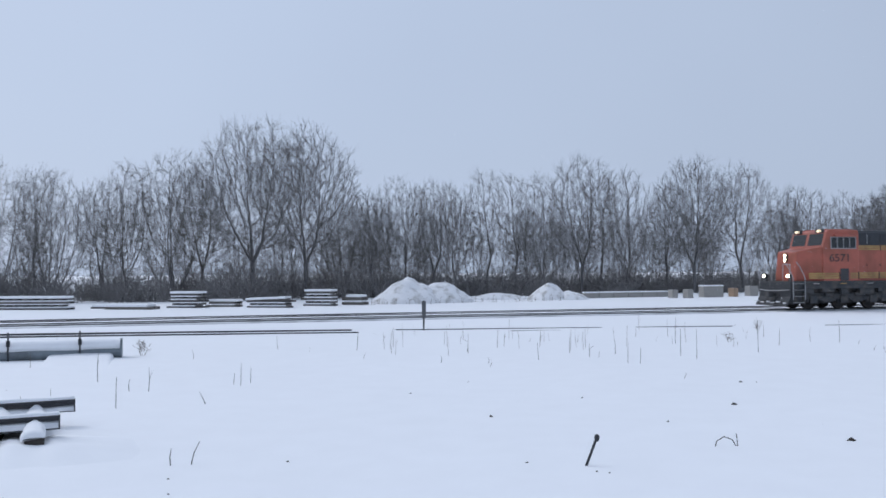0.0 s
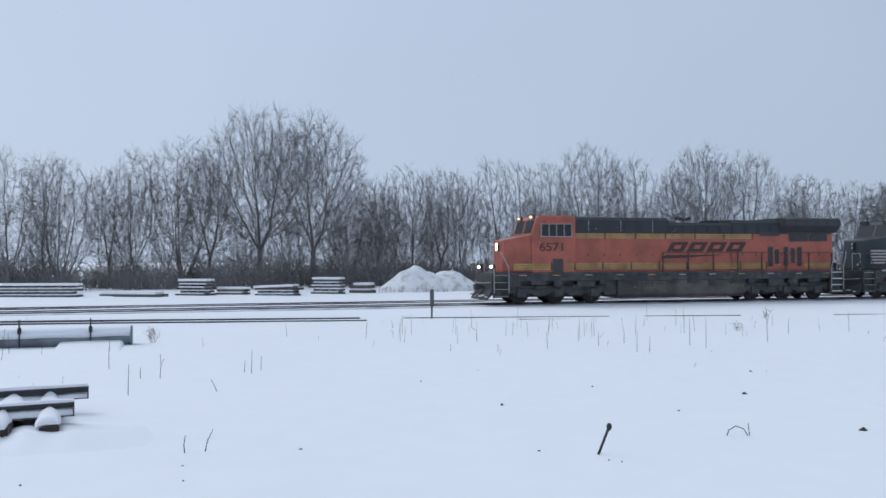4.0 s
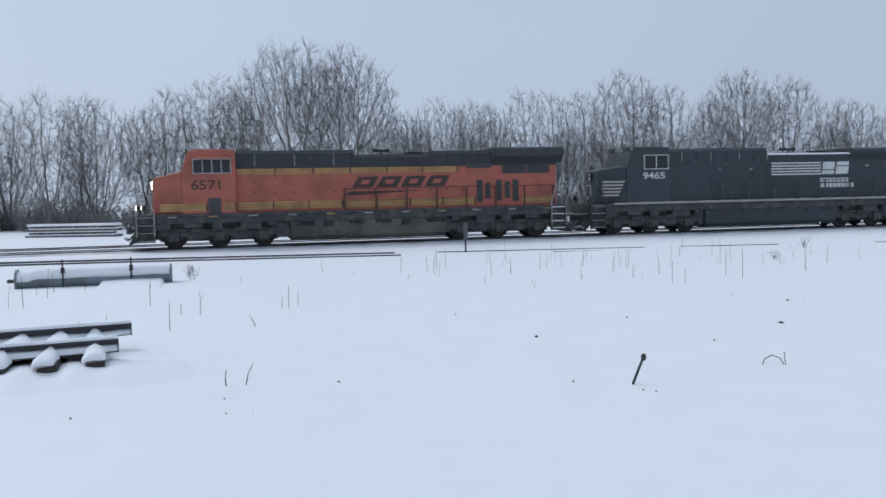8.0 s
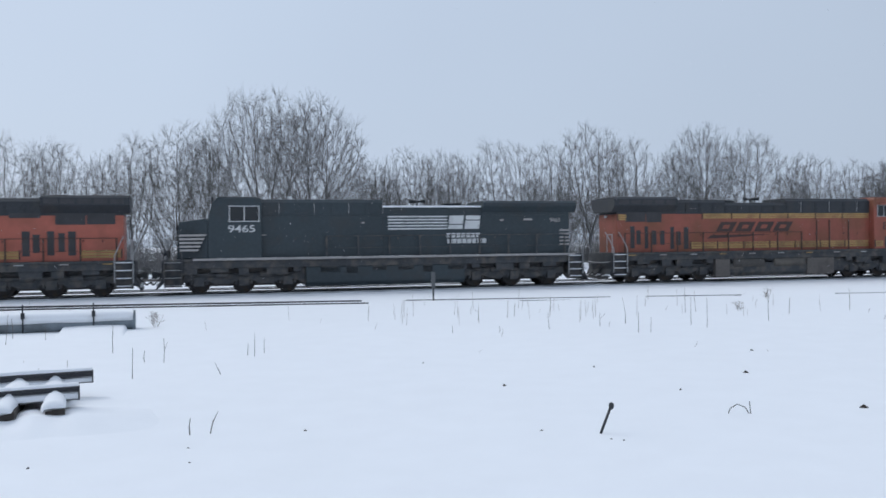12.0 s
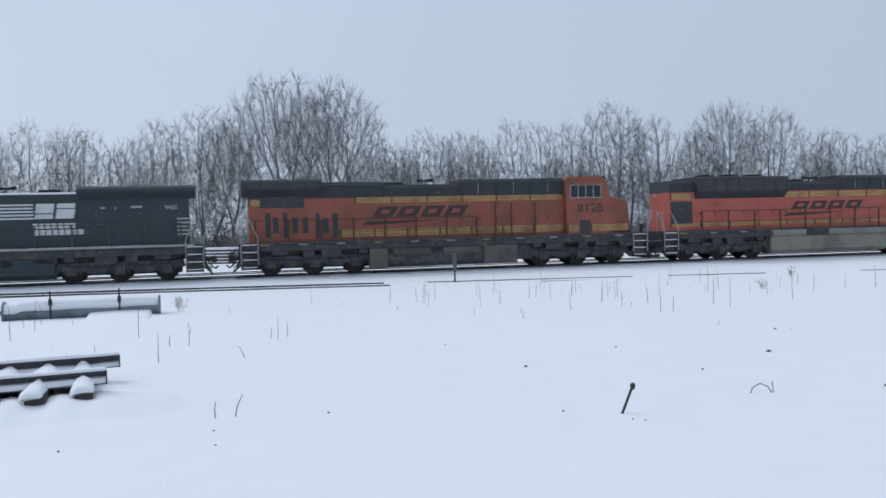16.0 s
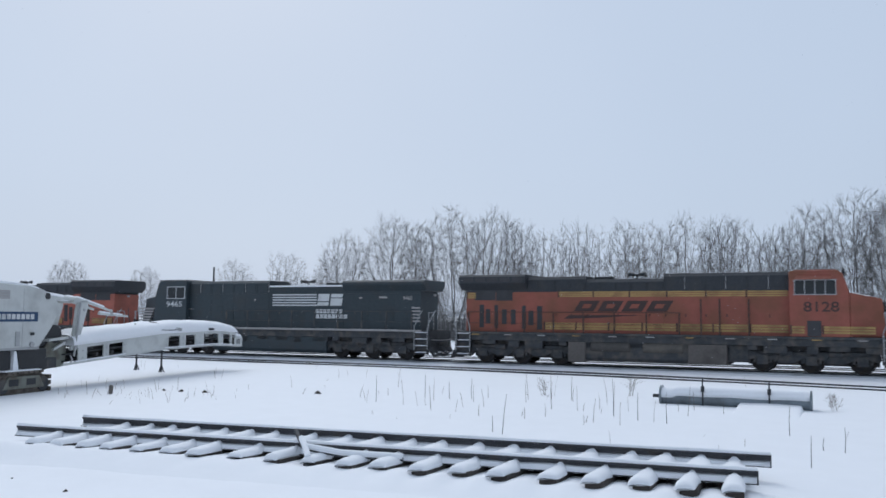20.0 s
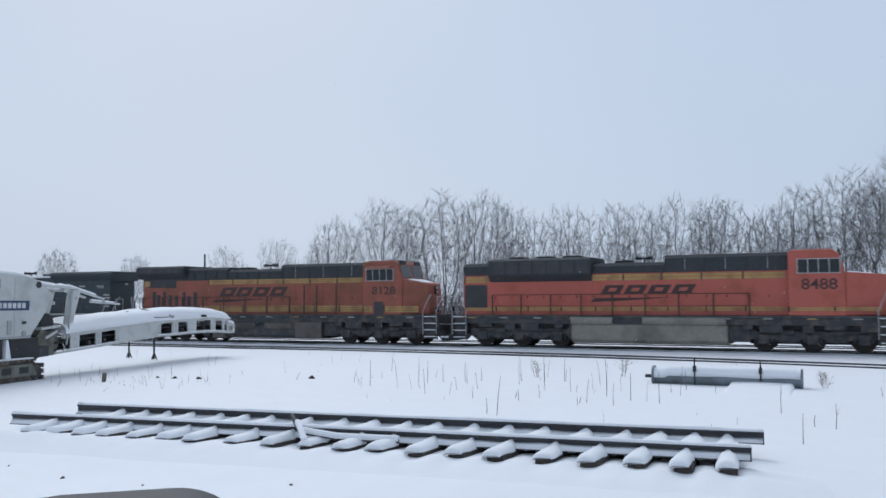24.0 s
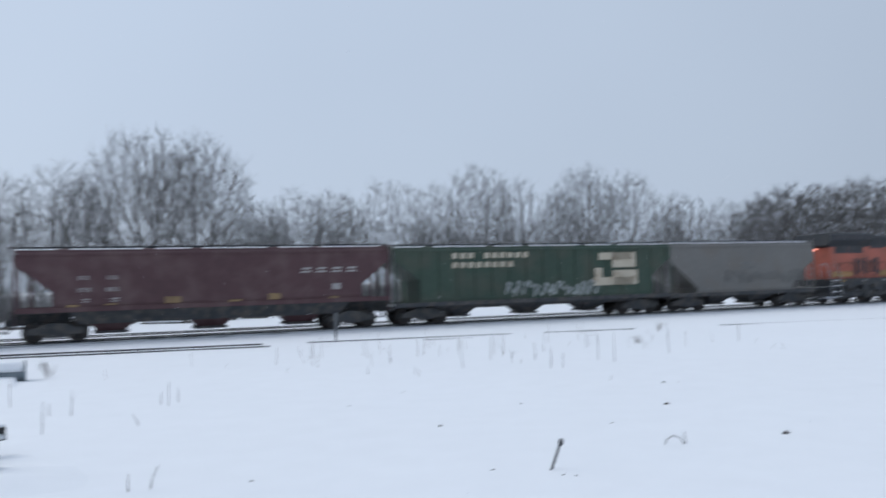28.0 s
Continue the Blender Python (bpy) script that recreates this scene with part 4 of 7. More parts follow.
def hopper(label, spec, m):
    """A covered hopper car with sloped ends and bottom chutes."""
    t = thing("hopper_car", label, "hopper car", m, group="hopper cars of the freight train")
    L, z0, z1, mat, hw = spec["half"], spec["sill"], spec["top"], spec["paint"], 1.52
    cut, low = spec["cut"], spec["low"]
    sh = Shape()
    prof = [(-hw + 0.06, z0), (hw - 0.06, z0), (hw, z0 + 0.3), (hw, z1 - 0.35), (hw - 0.22, z1 - 0.08), (0.5, z1), (-0.5, z1), (-hw + 0.22, z1 - 0.08), (-hw, z1 - 0.35), (-hw, z0 + 0.3)]
    # stations along the body: full section in the middle, ends rising along the slope
    def section(x, zb):
        return [(x, y, max(z, zb)) for y, z in prof]
    st = [section(-L, spec["end_z"]), section(-L + cut, low), section(-L + cut + 0.001, z0), section(L - cut - 0.001, z0), section(L - cut, low), section(L, spec["end_z"])]
    n = len(prof)
    faces = [tuple(range(n)), tuple(range(6 * n - 1, 5 * n - 1, -1))]
    for k in range(5):
        faces += [(k * n + (i + 1) % n, k * n + i, (k + 1) * n + i, (k + 1) * n + (i + 1) % n) for i in range(n)]
    sh.add([v for s in st for v in s], faces)
    part("body", sh, mat, t)
    # outer posts
    if spec["ribs"]:
        for side in (-1, 1):
            for i in range(spec["ribs"] + 1):
                sh = Shape()
                x = -L + 0.35 + (2 * L - 0.7) * i / spec["ribs"]
                zb = z0 + 0.32 if abs(x) < L - cut else low + (abs(x) - L + cut) / cut * (spec["end_z"] - low) + 0.1
                sh.box(x - 0.04, x + 0.04, *sorted((side * (hw - 0.01), side * (hw + 0.055))), zb, z1 - 0.355)
                part("side_post", sh, mat, t)
    for side in (-1, 1):
        sh = Shape()
        sh.box(-L, L, *sorted((side * (hw - 0.02), side * (hw + 0.06))), z1 - 0.36, z1 - 0.26)
        part("top_chord", sh, mat, t, bevel=0.012)
        sh = Shape()
        sh.box(-L - 0.1, L + 0.1, *sorted((side * (hw - 0.12), side * (hw + 0.04))), z0 - 0.08, z0 + 0.14)
        part("side_sill", sh, spec["sillmat"], t, bevel=0.012)
    sh = Shape()
    sh.box(-L - 0.3, L + 0.3, -0.42, 0.42, z1 + 0.06, z1 + 0.09)
    for i in range(12):
        x = -L + 0.4 + i * (2 * L - 0.8) / 11
        sh.box(x - 0.03, x + 0.03, -0.4, 0.4, z1 - 0.06, z1 + 0.06)
    part("running_board", sh, M_BLACKTOP, t)
    for i in range(10):
        x = -L + 1.0 + i * (2 * L - 2.0) / 9
        for ya, yb in ((0.46, 0.85), (-0.85, -0.46)):
            part("hatch_cover", Shape().box(x - 0.6, x + 0.6, ya, yb, z1 - 0.03, z1 + 0.05), M_BLACKTOP, t, bevel=0.02)
    for k in range(9):
        x = -L + 0.9 + k * (2 * L - 1.8) / 8 + 0.25 * math.sin(k * 2.1)
        part("snow_streak", Shape().box(x - 0.85, x + 0.75, -1.33, -1.12, z1 - 0.09, z1 - 0.035), M_SNOWCAP, t, "thin streak of snow", bevel=0.03)
    # slope sheets in the dark gear colour: the recess's shade is in the paint
    if spec["belly"]:
        zb = spec["belly"]
        e = L - 2.5
        sh = Shape()
        sh.add([(-e, -1.0, zb), (e, -1.0, zb), (e, 1.0, zb), (-e, 1.0, zb), (-e - 0.5, -1.4, z0 + 0.02), (e + 0.5, -1.4, z0 + 0.02), (e + 0.5, 1.4, z0 + 0.02), (-e - 0.5, 1.4, z0 + 0.02)],
               [(0, 3, 2, 1), (4, 5, 6, 7), (0, 1, 5, 4), (1, 2, 6, 5), (2, 3, 7, 6), (3, 0, 4, 7)])
        part("slope_sheet", sh, M_UNDER, t)
    # chutes
    for c in spec["chutes"]:
        sh = Shape()
        w = spec["chute"]
        a = [(c - w, -1.3, z0), (c + w, -1.3, z0), (c + w, 1.3, z0), (c - w, 1.3, z0), (c - w * 0.42, -0.55, 0.42), (c + w * 0.42, -0.55, 0.42), (c + w * 0.42, 0.55, 0.42), (c - w * 0.42, 0.55, 0.42)]
        sh.add(a, [(0, 1, 2, 3), (7, 6, 5, 4), (0, 4, 5, 1), (1, 5, 6, 2), (2, 6, 7, 3), (3, 7, 4, 0)])
        ch = part("chute", sh, spec["sillmat"], t)
        sh = Shape()
        sh.box(c - w * 0.5, c + w * 0.5, -0.75, 0.75, 0.3, 0.42)
        part("gate", sh, M_UNDER, ch, bevel=0.01)
    # ends: posts, ladder, platform
    for way in (-1, 1):
        for side in (-1, 1):
            sh = Shape()
            sh.box(*sorted((way * (L - 0.02), way * (L + 0.06))), *sorted((side * 1.38, side * 1.5)), z0, z1 - 0.3)
            part("corner_post", sh, mat, t)
            sh = Shape()
            sh.rod((way * (L - 0.55), side * 1.3, z0), (way * (L - 0.55), side * 1.3, spec["end_z"] - 0.5), 0.04)
            part("end_brace", sh, mat, t)
        sh = Shape()
        for y in (-1.34, -0.92):
            sh.rod((way * (L + 0.1), y, 0.8), (way * (L + 0.1), y, z1 + 0.05), 0.02)
        for k in range(9):
            z = 0.9 + k * 0.36
            sh.rod((way * (L + 0.1), -1.34, z), (way * (L + 0.1), -0.92, z), 0.016)
        part("ladder", sh, spec["ladder"], t)
        sh = Shape()
        sh.box(*sorted((way * (L - 1.5), way * (L + 0.15))), -1.4, 1.4, z0 - 0.12, z0 - 0.04)
        sh.box(*sorted((way * (L - 2.2), way * (L + 0.35))), -0.35, 0.35, 0.78, z0)
        part("end_platform", sh, M_UNDER, t)
        sh = Shape()
        sh.box(*sorted((way * (L - 1.45), way * (L + 0.1))), -1.3, 1.3, z0 - 0.04, z0 + 0.02)
        part("snow_on_platform", sh, M_SNOWCAP, t, "snow on the end platform", bevel=0.015)
        coupler(t, way * (L + 0.35), way)
    for c in spec["trucks"]:
        two_axle_truck(t, c, spec["axle"])
    return t


def marks(parent, name, boxes, y, mat, label=""):
    """Flat painted marks: (x0, x1, z0, z1) on the side at y."""
    for side in (-1, 1):
        for x0, x1, z0, z1 in boxes:
            if side > 0:
                x0, x1 = -x1, -x0
            part(name, Shape().box(x0, x1, *sorted((side * y, side * (y + 0.008))), z0, z1), mat, parent, label)


engines = [
    (42.5, locomotive("clean orange and black six-axle locomotive, lamps lit", GE, None), 0),
    (65.1, locomotive("plain black six-axle locomotive with white stripes", NSU, None), 0),
    (88.08, locomotive("weathered orange six-axle locomotive running backwards", OLD, None), 180),
    (110.28, locomotive("bright red-orange six-axle locomotive with flared radiators", ACC, None), 180),
    (198.05, locomotive("orange locomotive with a red marker lamp, trailing", dict(GE, number="", lit=False, rear_lit=True), None), 180),
]
ns = engines[1][1]
part("snow_on_hood", Shape().box(-0.15, 5.1, -1.13, -0.5, 4.10, 4.19), M_SNOWCAP, ns, "line of snow on the hood", bevel=0.02)
for k in range(14):
    x = -8.2 + 1.25 * k
    part("walkway_snow", Shape().box(x, x + 0.9 + 0.3 * math.sin(k * 2.3), -1.5, -1.36, 1.635, 1.675), M_SNOWCAP, ns, "thin snow on the walkway", bevel=0.01)
sh = Shape()
for x0, x1, z0, z1, lean in ((3.28, 4.05, 2.99, 3.2, 0.03), (3.32, 4.08, 3.25, 3.68, 0.06), (4.16, 4.95, 2.99, 3.42, 0.06), (4.23, 5.0, 3.47, 3.68, 0.03)):
    slanted(sh, x0, x1, z0, z1, -1.158, lean)
part("emblem", sh, M_WHITE, ns, "white slanted block emblem")
marks(ns, "name_bar", [(3.2 + 0.265 * k, 3.41 + 0.265 * k, 2.55, 2.78) for k in range(7)] + [(3.23 + 0.268 * k, 3.45 + 0.268 * k, 2.25, 2.49) for k in range(8)], 1.155, M_WHITE, "illegible white letter")
for k in range(5):
    for side in (-1, 1):
        z = 2.02 + 0.175 * k
        part("nose_stripe", Shape().prism([(-9.9, z), (-9.06 + 0.085 * k, z), (-9.0 + 0.085 * k, z + 0.1), (-9.9, z + 0.1)], *sorted((side * 1.30, side * 1.462))), M_DIMWHITE, ns)
marks(ns, "small_mark", [(-6.9, -6.7, 2.72, 2.78), (-6.3, -5.9, 2.74, 2.79), (-1.2, -1.05, 3.3, 3.38), (1.6, 1.7, 3.32, 3.4), (6.1, 6.3, 3.4, 3.48), (7.4, 7.9, 3.42, 3.52)], 1.155, M_DIMWHITE)
writing("rear_number", "9465", 0.3, M_DIMWHITE, ns, 9.2, -1.158, 3.42, -1)

BROWN1 = dict(half=8.15, sill=1.42, top=4.22, paint=M_BROWN, sillmat=M_BROWN, cut=1.45, low=2.2, end_z=3.4, ribs=0, chutes=(-4.05, 0.3, 4.5), chute=1.55, trucks=(-6.4, 6.75), axle=0.9, ladder=M_BROWN, belly=0.76)
BROWN2 = dict(BROWN1, half=8.6, chutes=(-4.7, -0.2, 4.2), trucks=(-7.05, 6.75), axle=0.92, chute=1.5)
GREEN = dict(BROWN1, half=8.65, sill=1.02, top=4.15, paint=M_GREEN, sillmat=M_UNDER, cut=1.3, low=2.3, end_z=3.3, ribs=16, chutes=(-4.7, -0.5, 3.6), chute=1.0, trucks=(-7.0, 6.65), axle=1.0, ladder=M_GREYRAIL)
GREY = dict(BROWN1, belly=None, half=5.6, sill=0.95, top=4.18, paint=M_GREYCAR, sillmat=M_UNDER, cut=1.9, low=1.4, end_z=3.0, ribs=0, chutes=(-1.6, 1.6), chute=1.1, trucks=(-4.05, 4.05), axle=0.95, ladder=M_GREYRAIL)
cars = [
    (130.3, hopper("dark oxide-brown covered hopper car, snow on its roof", BROWN1, None)),
    (148.4, hopper("oxide-brown covered hopper car with yellow labels", BROWN2, None)),
    (166.1, hopper("faded green rib-sided hopper car with sprayed paint", GREEN, None)),
    (180.35, hopper("pale grey two-bay hopper car with dark scrawls", GREY, None)),
]
for k, (_, car) in enumerate(cars[:2]):
    d = -0.6 * k
    marks(car, "reporting_bar", [(x + d, x + d + 0.19, 2.76, 2.95) for x in (-5.5, -5.24, -4.3, -4.05)], 1.524, M_FAINTWHITE, "illegible white letter")
    for words, x in (("430", -5.27), ("825", -4.03)) if k == 0 else ():
        writing("car_number", words, 0.44, M_DIMWHITE, car, x, -1.528, 2.32, -1)
    if k:
        marks(car, "number_bar", [(x, x + 0.15, 2.22, 2.41) for x in (-6.13, -5.93, -5.73, -4.95, -4.75, -4.55)], 1.524, M_FAINTWHITE, "illegible white figure")
    marks(car, "data_bar", [(-5.35 + d, -5.05 + d, 1.86, 1.92), (-5.35 + d, -5.05 + d, 1.76, 1.8), (-4.15 + d, -3.8 + d, 1.86, 1.92), (-4.15 + d, -3.8 + d, 1.76, 1.8)], 1.524, M_DIMWHITE)
    marks(car, "yellow_label", [(-6.5, -6.02, 1.74, 1.94), (-3.6, -3.1, 1.56, 1.64), (-2.6, -2.1, 1.56, 1.8), (-0.6, -0.1, 1.56, 1.72), (1.55, 2.05, 1.56, 1.72), (3.7, 4.3, 1.56, 1.86), (6.2, 6.7, 1.56, 1.64)] if not k else
          [(-6.6, -6.1, 1.56, 1.66), (-2.4, -1.7, 1.6, 1.9), (0.5, 1.1, 1.56, 1.66), (2.4, 3.0, 1.6, 1.9), (5.4, 5.9, 1.56, 1.66), (-5.0, -4.5, 1.6, 1.68)], 1.524, M_LABEL, "dull yellow painted label")
    sh = Shape()
    for i in range(4):
        slanted(sh, 4.0 + i * 0.78, 4.5 + i * 0.78, 2.86, 2.95, -1.528, 0.04)
        slanted(sh, 4.05 + i * 0.78, 4.5 + i * 0.78, 3.02, 3.12, -1.528, 0.06)
    part("emblem", sh, M_DIMWHITE, car, "white slanted emblem blocks")
    marks(car, "data_panel", [(6.0 - 0.4 * k, 6.45 - 0.4 * k, 2.0, 2.3)], 1.524, M_DIMWHITE)
green, grey = cars[2][1], cars[3][1]
marks(green, "name_bar", [(-5.5 + 0.47 * k, -5.2 + 0.47 * k, 3.42, 3.72) for k in range(10) if k not in (3,)] + [(-5.5 + 0.47 * k, -5.2 + 0.47 * k, 2.92, 3.22) for k in range(8)], 1.582, M_CREAM, "illegible cream letter")
sh = Shape()
for x0, x1, z0, z1 in ((3.6, 5.8, 3.2, 3.62), (3.2, 5.9, 1.75, 2.2), (4.5, 6.1, 2.75, 3.62), (4.5, 6.2, 1.75, 2.6), (3.3, 3.8, 2.2, 2.75)):
    sh.box(x0, x1, -1.60, -1.592 + 0.0005 * x0, z0, z1)
part("round_emblem", sh, M_CREAM, green, "large cream emblem panel", bevel=0.003)
rng = random.Random(5)
for car, y, x0, x1, z0, z1, mat in ((green, 1.584, -2.4, 3.0, 1.2, 2.15, M_SPRAY), (grey, 1.53, -1.6, 4.2, 1.5, 2.5, M_DARKSPRAY)):
    sh = Shape()
    x = x0
    while x < x1:
        h = rng.uniform(0.4, 0.9) * (z1 - z0)
        w = rng.uniform(0.3, 0.6)
        zc = z0 + rng.uniform(0, (z1 - z0) - h)
        pts = [(x, -y - 0.004, zc), (x + w * 0.3, -y - 0.004, zc + h), (x + w * 0.8, -y - 0.004, zc + h * 0.8), (x + w * 0.4, -y - 0.004, zc + h * 0.45), (x + w, -y - 0.004, zc + h * 0.1), (x + w * 1.2, -y - 0.004, zc + h * 0.6)]
        sh.path(pts, 0.045 if car is green else 0.03, 5)
        x += w * 1.15
    part("sprayed_scrawl", sh, mat, car, "sprayed scrawl")
marks(grey, "reporting_bar", [(-0.4, 0.5, 2.75, 2.9), (-0.3, 0.7, 2.5, 2.62)], 1.53, M_DARKSPRAY)


def travel(t):
    return -(4.51485 * t + 0.0214424 * t * t + 2.5257e-5 * t ** 3)


def motions():
    """Runs the train along the line, and turns its wheels."""
    times = [0.5 * k for k in range(57)]
    for s, car, turn in engines + [(s, c, 0) for s, c in cars]:
        walk(car, [(t, on_line(s + travel(t)) @ pose(0, 0, 0, 0, 0, turn)) for t in times])
    ways = {car.name: (-1 if turn else 1) for _, car, turn in engines}
    for ob, car, x, r in AXLES:
        way = ways.get(car.name, 1)
        rows = []
        for k in range(0, 281, 1):
            t = k / 10
            rows.append((t, pose(x, 0, r, 0, math.degrees(travel(t) / r) * way, 0)))
        walk(ob, rows)
    walk(flakes, [(t, pose(0.12 * t - 1.5, 0.03 * t, -0.9 * t)) for t in range(0, 29, 2)])


# ---- trees: tapered trunks and limbs, with crowns of fine bare twigs ----
def grow_tree(seed, height, wide, middle, tall, fork, points=420, limbs=4, spread=0.5, stems=1, twigs=1.0, thick=1.0, step=0.29):
    """Returns two meshes, wood and crown, of a bare tree with its foot at the origin. Buds strewn through a lumpy crown draw the branches towards themselves, and each branch is as thick as all that it carries.
    wide, middle, tall, fork: the crown's half width, middle height, half height and the first fork, as shares of the height."""
    rg = random.Random(seed)
    up = Vector((0, 0, 1))
    buds = []
    while len(buds) < points:
        v = Vector((rg.gauss(0, 1), rg.gauss(0, 1), rg.gauss(0, 1))).normalized()
        edge = 1 + 0.16 * noise.noise(v * 1.9 + Vector((seed, 0, 0)))
        v *= rg.random() ** 0.42 * edge
        p = Vector((v.x * wide, v.y * wide, middle + v.z * tall)) * height
        if p.z > height * fork * 0.8 + 0.4:
            buds.append(p)
    place, parent = [], []

    def add(p, q):
        place.append(p)
        parent.append(q)
        return len(place) - 1

    for k in range(stems):
        turn = 2 * math.pi * k / stems + rg.random()
        side = Vector((math.cos(turn), math.sin(turn), 0))
        at = add(side * (0.14 if stems > 1 else 0.0) + Vector((0, 0, -0.2)), -1)
        d = (up + side * (0.22 if stems > 1 else 0.03)).normalized()
        for i in range(max(2, int(height * fork / step))):
            d = (d + Vector((rg.gauss(0, 0.05), rg.gauss(0, 0.05), 0.05))).normalized()
            at = add(place[at] + d * step, at)
        top = at
        for q in range(limbs):
            az = 2.39996 * q + turn + rg.uniform(-0.4, 0.4)
            d = (up + Vector((math.cos(az), math.sin(az), 0)) * spread * rg.uniform(0.5, 1.2)).normalized()
            at = top
            for _ in range(rg.randint(0, 2)):
                at = parent[at] if parent[at] >= 0 else at
            for _ in range(rg.randint(3, 6)):
                at = add(place[at] + d * step, at)
    used = {}
    for _ in range(110):
        tree = kdtree.KDTree(len(place))
        for i, p in enumerate(place):
            tree.insert(p, i)
        tree.balance()
        pull, left = {}, []
        for p in buds:
            co, i, dist = tree.find(p)
            if dist < step * 1.9:
                continue
            left.append(p)
            pull[i] = pull.get(i, Vector()) + (p - co).normalized()
        buds = left
        grown = 0
        for i, d in pull.items():
            d = (d.normalized() + up * 0.2 + Vector((rg.gauss(0, 0.11), rg.gauss(0, 0.11), rg.gauss(0, 0.08)))).normalized()
            if used.get(i, 0) > 3:
                continue
            used[i] = used.get(i, 0) + 1
            add(place[i] + d * step, i)
            grown += 1
        if not grown:
            break
    count = len(place)
    kids = [[] for _ in range(count)]
    for i, q in enumerate(parent):
        if q >= 0:
            kids[q].append(i)
    power, load = 1.95, [0.0] * count
    for i in range(count - 1, -1, -1):
        load[i] = sum(load[c] for c in kids[i]) or (0.0095 * thick) ** power
    size = [v ** (1 / power) for v in load]
    wood, crown = Shape(), Shape()

    def tube(sh, pts, radii, n):
        k, base = len(pts), len(sh.v)
        for i, p in enumerate(pts):
            d = (pts[min(i + 1, k - 1)] - pts[max(i - 1, 0)]).normalized()
            u = d.orthogonal().normalized()
            w = d.cross(u)
            for j in range(n):
                q = 2 * math.pi * j / n
                sh.v.append(tuple(p + (u * math.cos(q) + w * math.sin(q)) * radii[i]))
        for i in range(k - 1):
            for j in range(n):
                sh.f.append((base + i * n + j, base + i * n + (j + 1) % n, base + (i + 1) * n + (j + 1) % n, base + (i + 1) * n + j))

    starts = [i for i in range(count) if parent[i] < 0]
    while starts:
        i = starts.pop()
        chain = [i] if parent[i] < 0 else [parent[i], i]
        while kids[i]:
            main = max(kids[i], key=lambda c: load[c])
            starts += [c for c in kids[i] if c != main]
            chain.append(main)
            i = main
        first = size[chain[0]] if parent[chain[0]] < 0 else size[chain[1]]
        if first < 0.03 and len(chain) > 3:
            chain = chain[:1] + chain[1:-1][::2] + chain[-1:]
        radii = [min(first, size[c]) for c in chain]
        if parent[chain[0]] < 0:
            radii[0] *= 1.35
        tube(wood if first > 0.024 else crown, [place[c] for c in chain], radii, 8 if first > 0.1 else 5 if first > 0.04 else 3)
    # fine twigs along the thin branches, fanned out at their ends
    for i in range(count):
        if size[i] > 0.034 or parent[i] < 0:
            continue
        along = (place[i] - place[parent[i]]).normalized()
        many = 6.0 * twigs if not kids[i] else 2.3 * twigs
        for _ in range(int(many + rg.random())):
            out = Vector((rg.gauss(0, 1), rg.gauss(0, 1), rg.gauss(0, 1))).normalized()
            d = (along + out * rg.uniform(0.45, 1.0) + up * 0.28).normalized()
            ln = rg.uniform(0.45, 1.2)
            p, r = place[i], 0.0068 * thick
            e = p + d * ln
            m = p.lerp(e, 0.4)
            tube(crown, [p, e], [r, r * 0.5], 3)
            if rg.random() < 0.5:
                side = (d + Vector((rg.gauss(0, 0.5), rg.gauss(0, 0.5), rg.gauss(0, 0.4)))).normalized()
                tube(crown, [m, m + side * ln * rg.uniform(0.4, 0.7)], [r * 0.7, r * 0.4], 3)
    return raw_mesh("trunk", wood.v, wood.f, M_BARK, True), raw_mesh("crown", crown.v, crown.f, M_TWIG)


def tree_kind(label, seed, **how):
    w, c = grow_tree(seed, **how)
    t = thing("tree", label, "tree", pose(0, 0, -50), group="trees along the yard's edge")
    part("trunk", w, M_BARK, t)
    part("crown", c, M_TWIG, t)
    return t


# each kind is grown once at 12 m and set out at its true height
KINDS = {
    "big": tree_kind("tall spreading bare tree with a broad rounded crown", 11, height=12, wide=0.38, middle=0.60, tall=0.385, fork=0.24, points=2900, limbs=5, spread=0.55),
    "oval": tree_kind("bare tree with an upright oval crown", 12, height=12, wide=0.26, middle=0.58, tall=0.40, fork=0.22, points=1700, limbs=4, spread=0.4),
    "slim": tree_kind("slim bare tree with steep limbs", 13, height=12, wide=0.17, middle=0.60, tall=0.38, fork=0.36, points=1000, limbs=3, spread=0.25),
    "open": tree_kind("sparse bare tree with long open limbs", 14, height=12, wide=0.3, middle=0.58, tall=0.42, fork=0.12, points=560, limbs=3, spread=0.5, stems=2, twigs=0.8),
    "bushy": tree_kind("dense bare tree branching from low down", 15, height=12, wide=0.33, middle=0.53, tall=0.45, fork=0.06, points=1700, limbs=3, spread=0.5, stems=3),
    "twin": tree_kind("bare tree with two steep main stems", 16, height=12, wide=0.22, middle=0.57, tall=0.42, fork=0.16, points=1300, limbs=3, spread=0.3, stems=2),
}
FAR_KINDS = {
    "far_bushy": tree_kind("dense bare tree in the back rows", 21, height=12, wide=0.31, middle=0.54, tall=0.44, fork=0.08, points=620, limbs=3, stems=2, thick=1.35, step=0.4),
    "far_oval": tree_kind("bare upright tree in the back rows", 22, height=12, wide=0.23, middle=0.57, tall=0.42, fork=0.2, points=480, limbs=3, thick=1.35, step=0.4),
    "far_slim": tree_kind("slim bare tree in the back rows", 23, height=12, wide=0.17, middle=0.58, tall=0.41, fork=0.25, points=330, limbs=3, spread=0.3, thick=1.35, step=0.4),
}
KINDS.update(FAR_KINDS)
PLACED = []


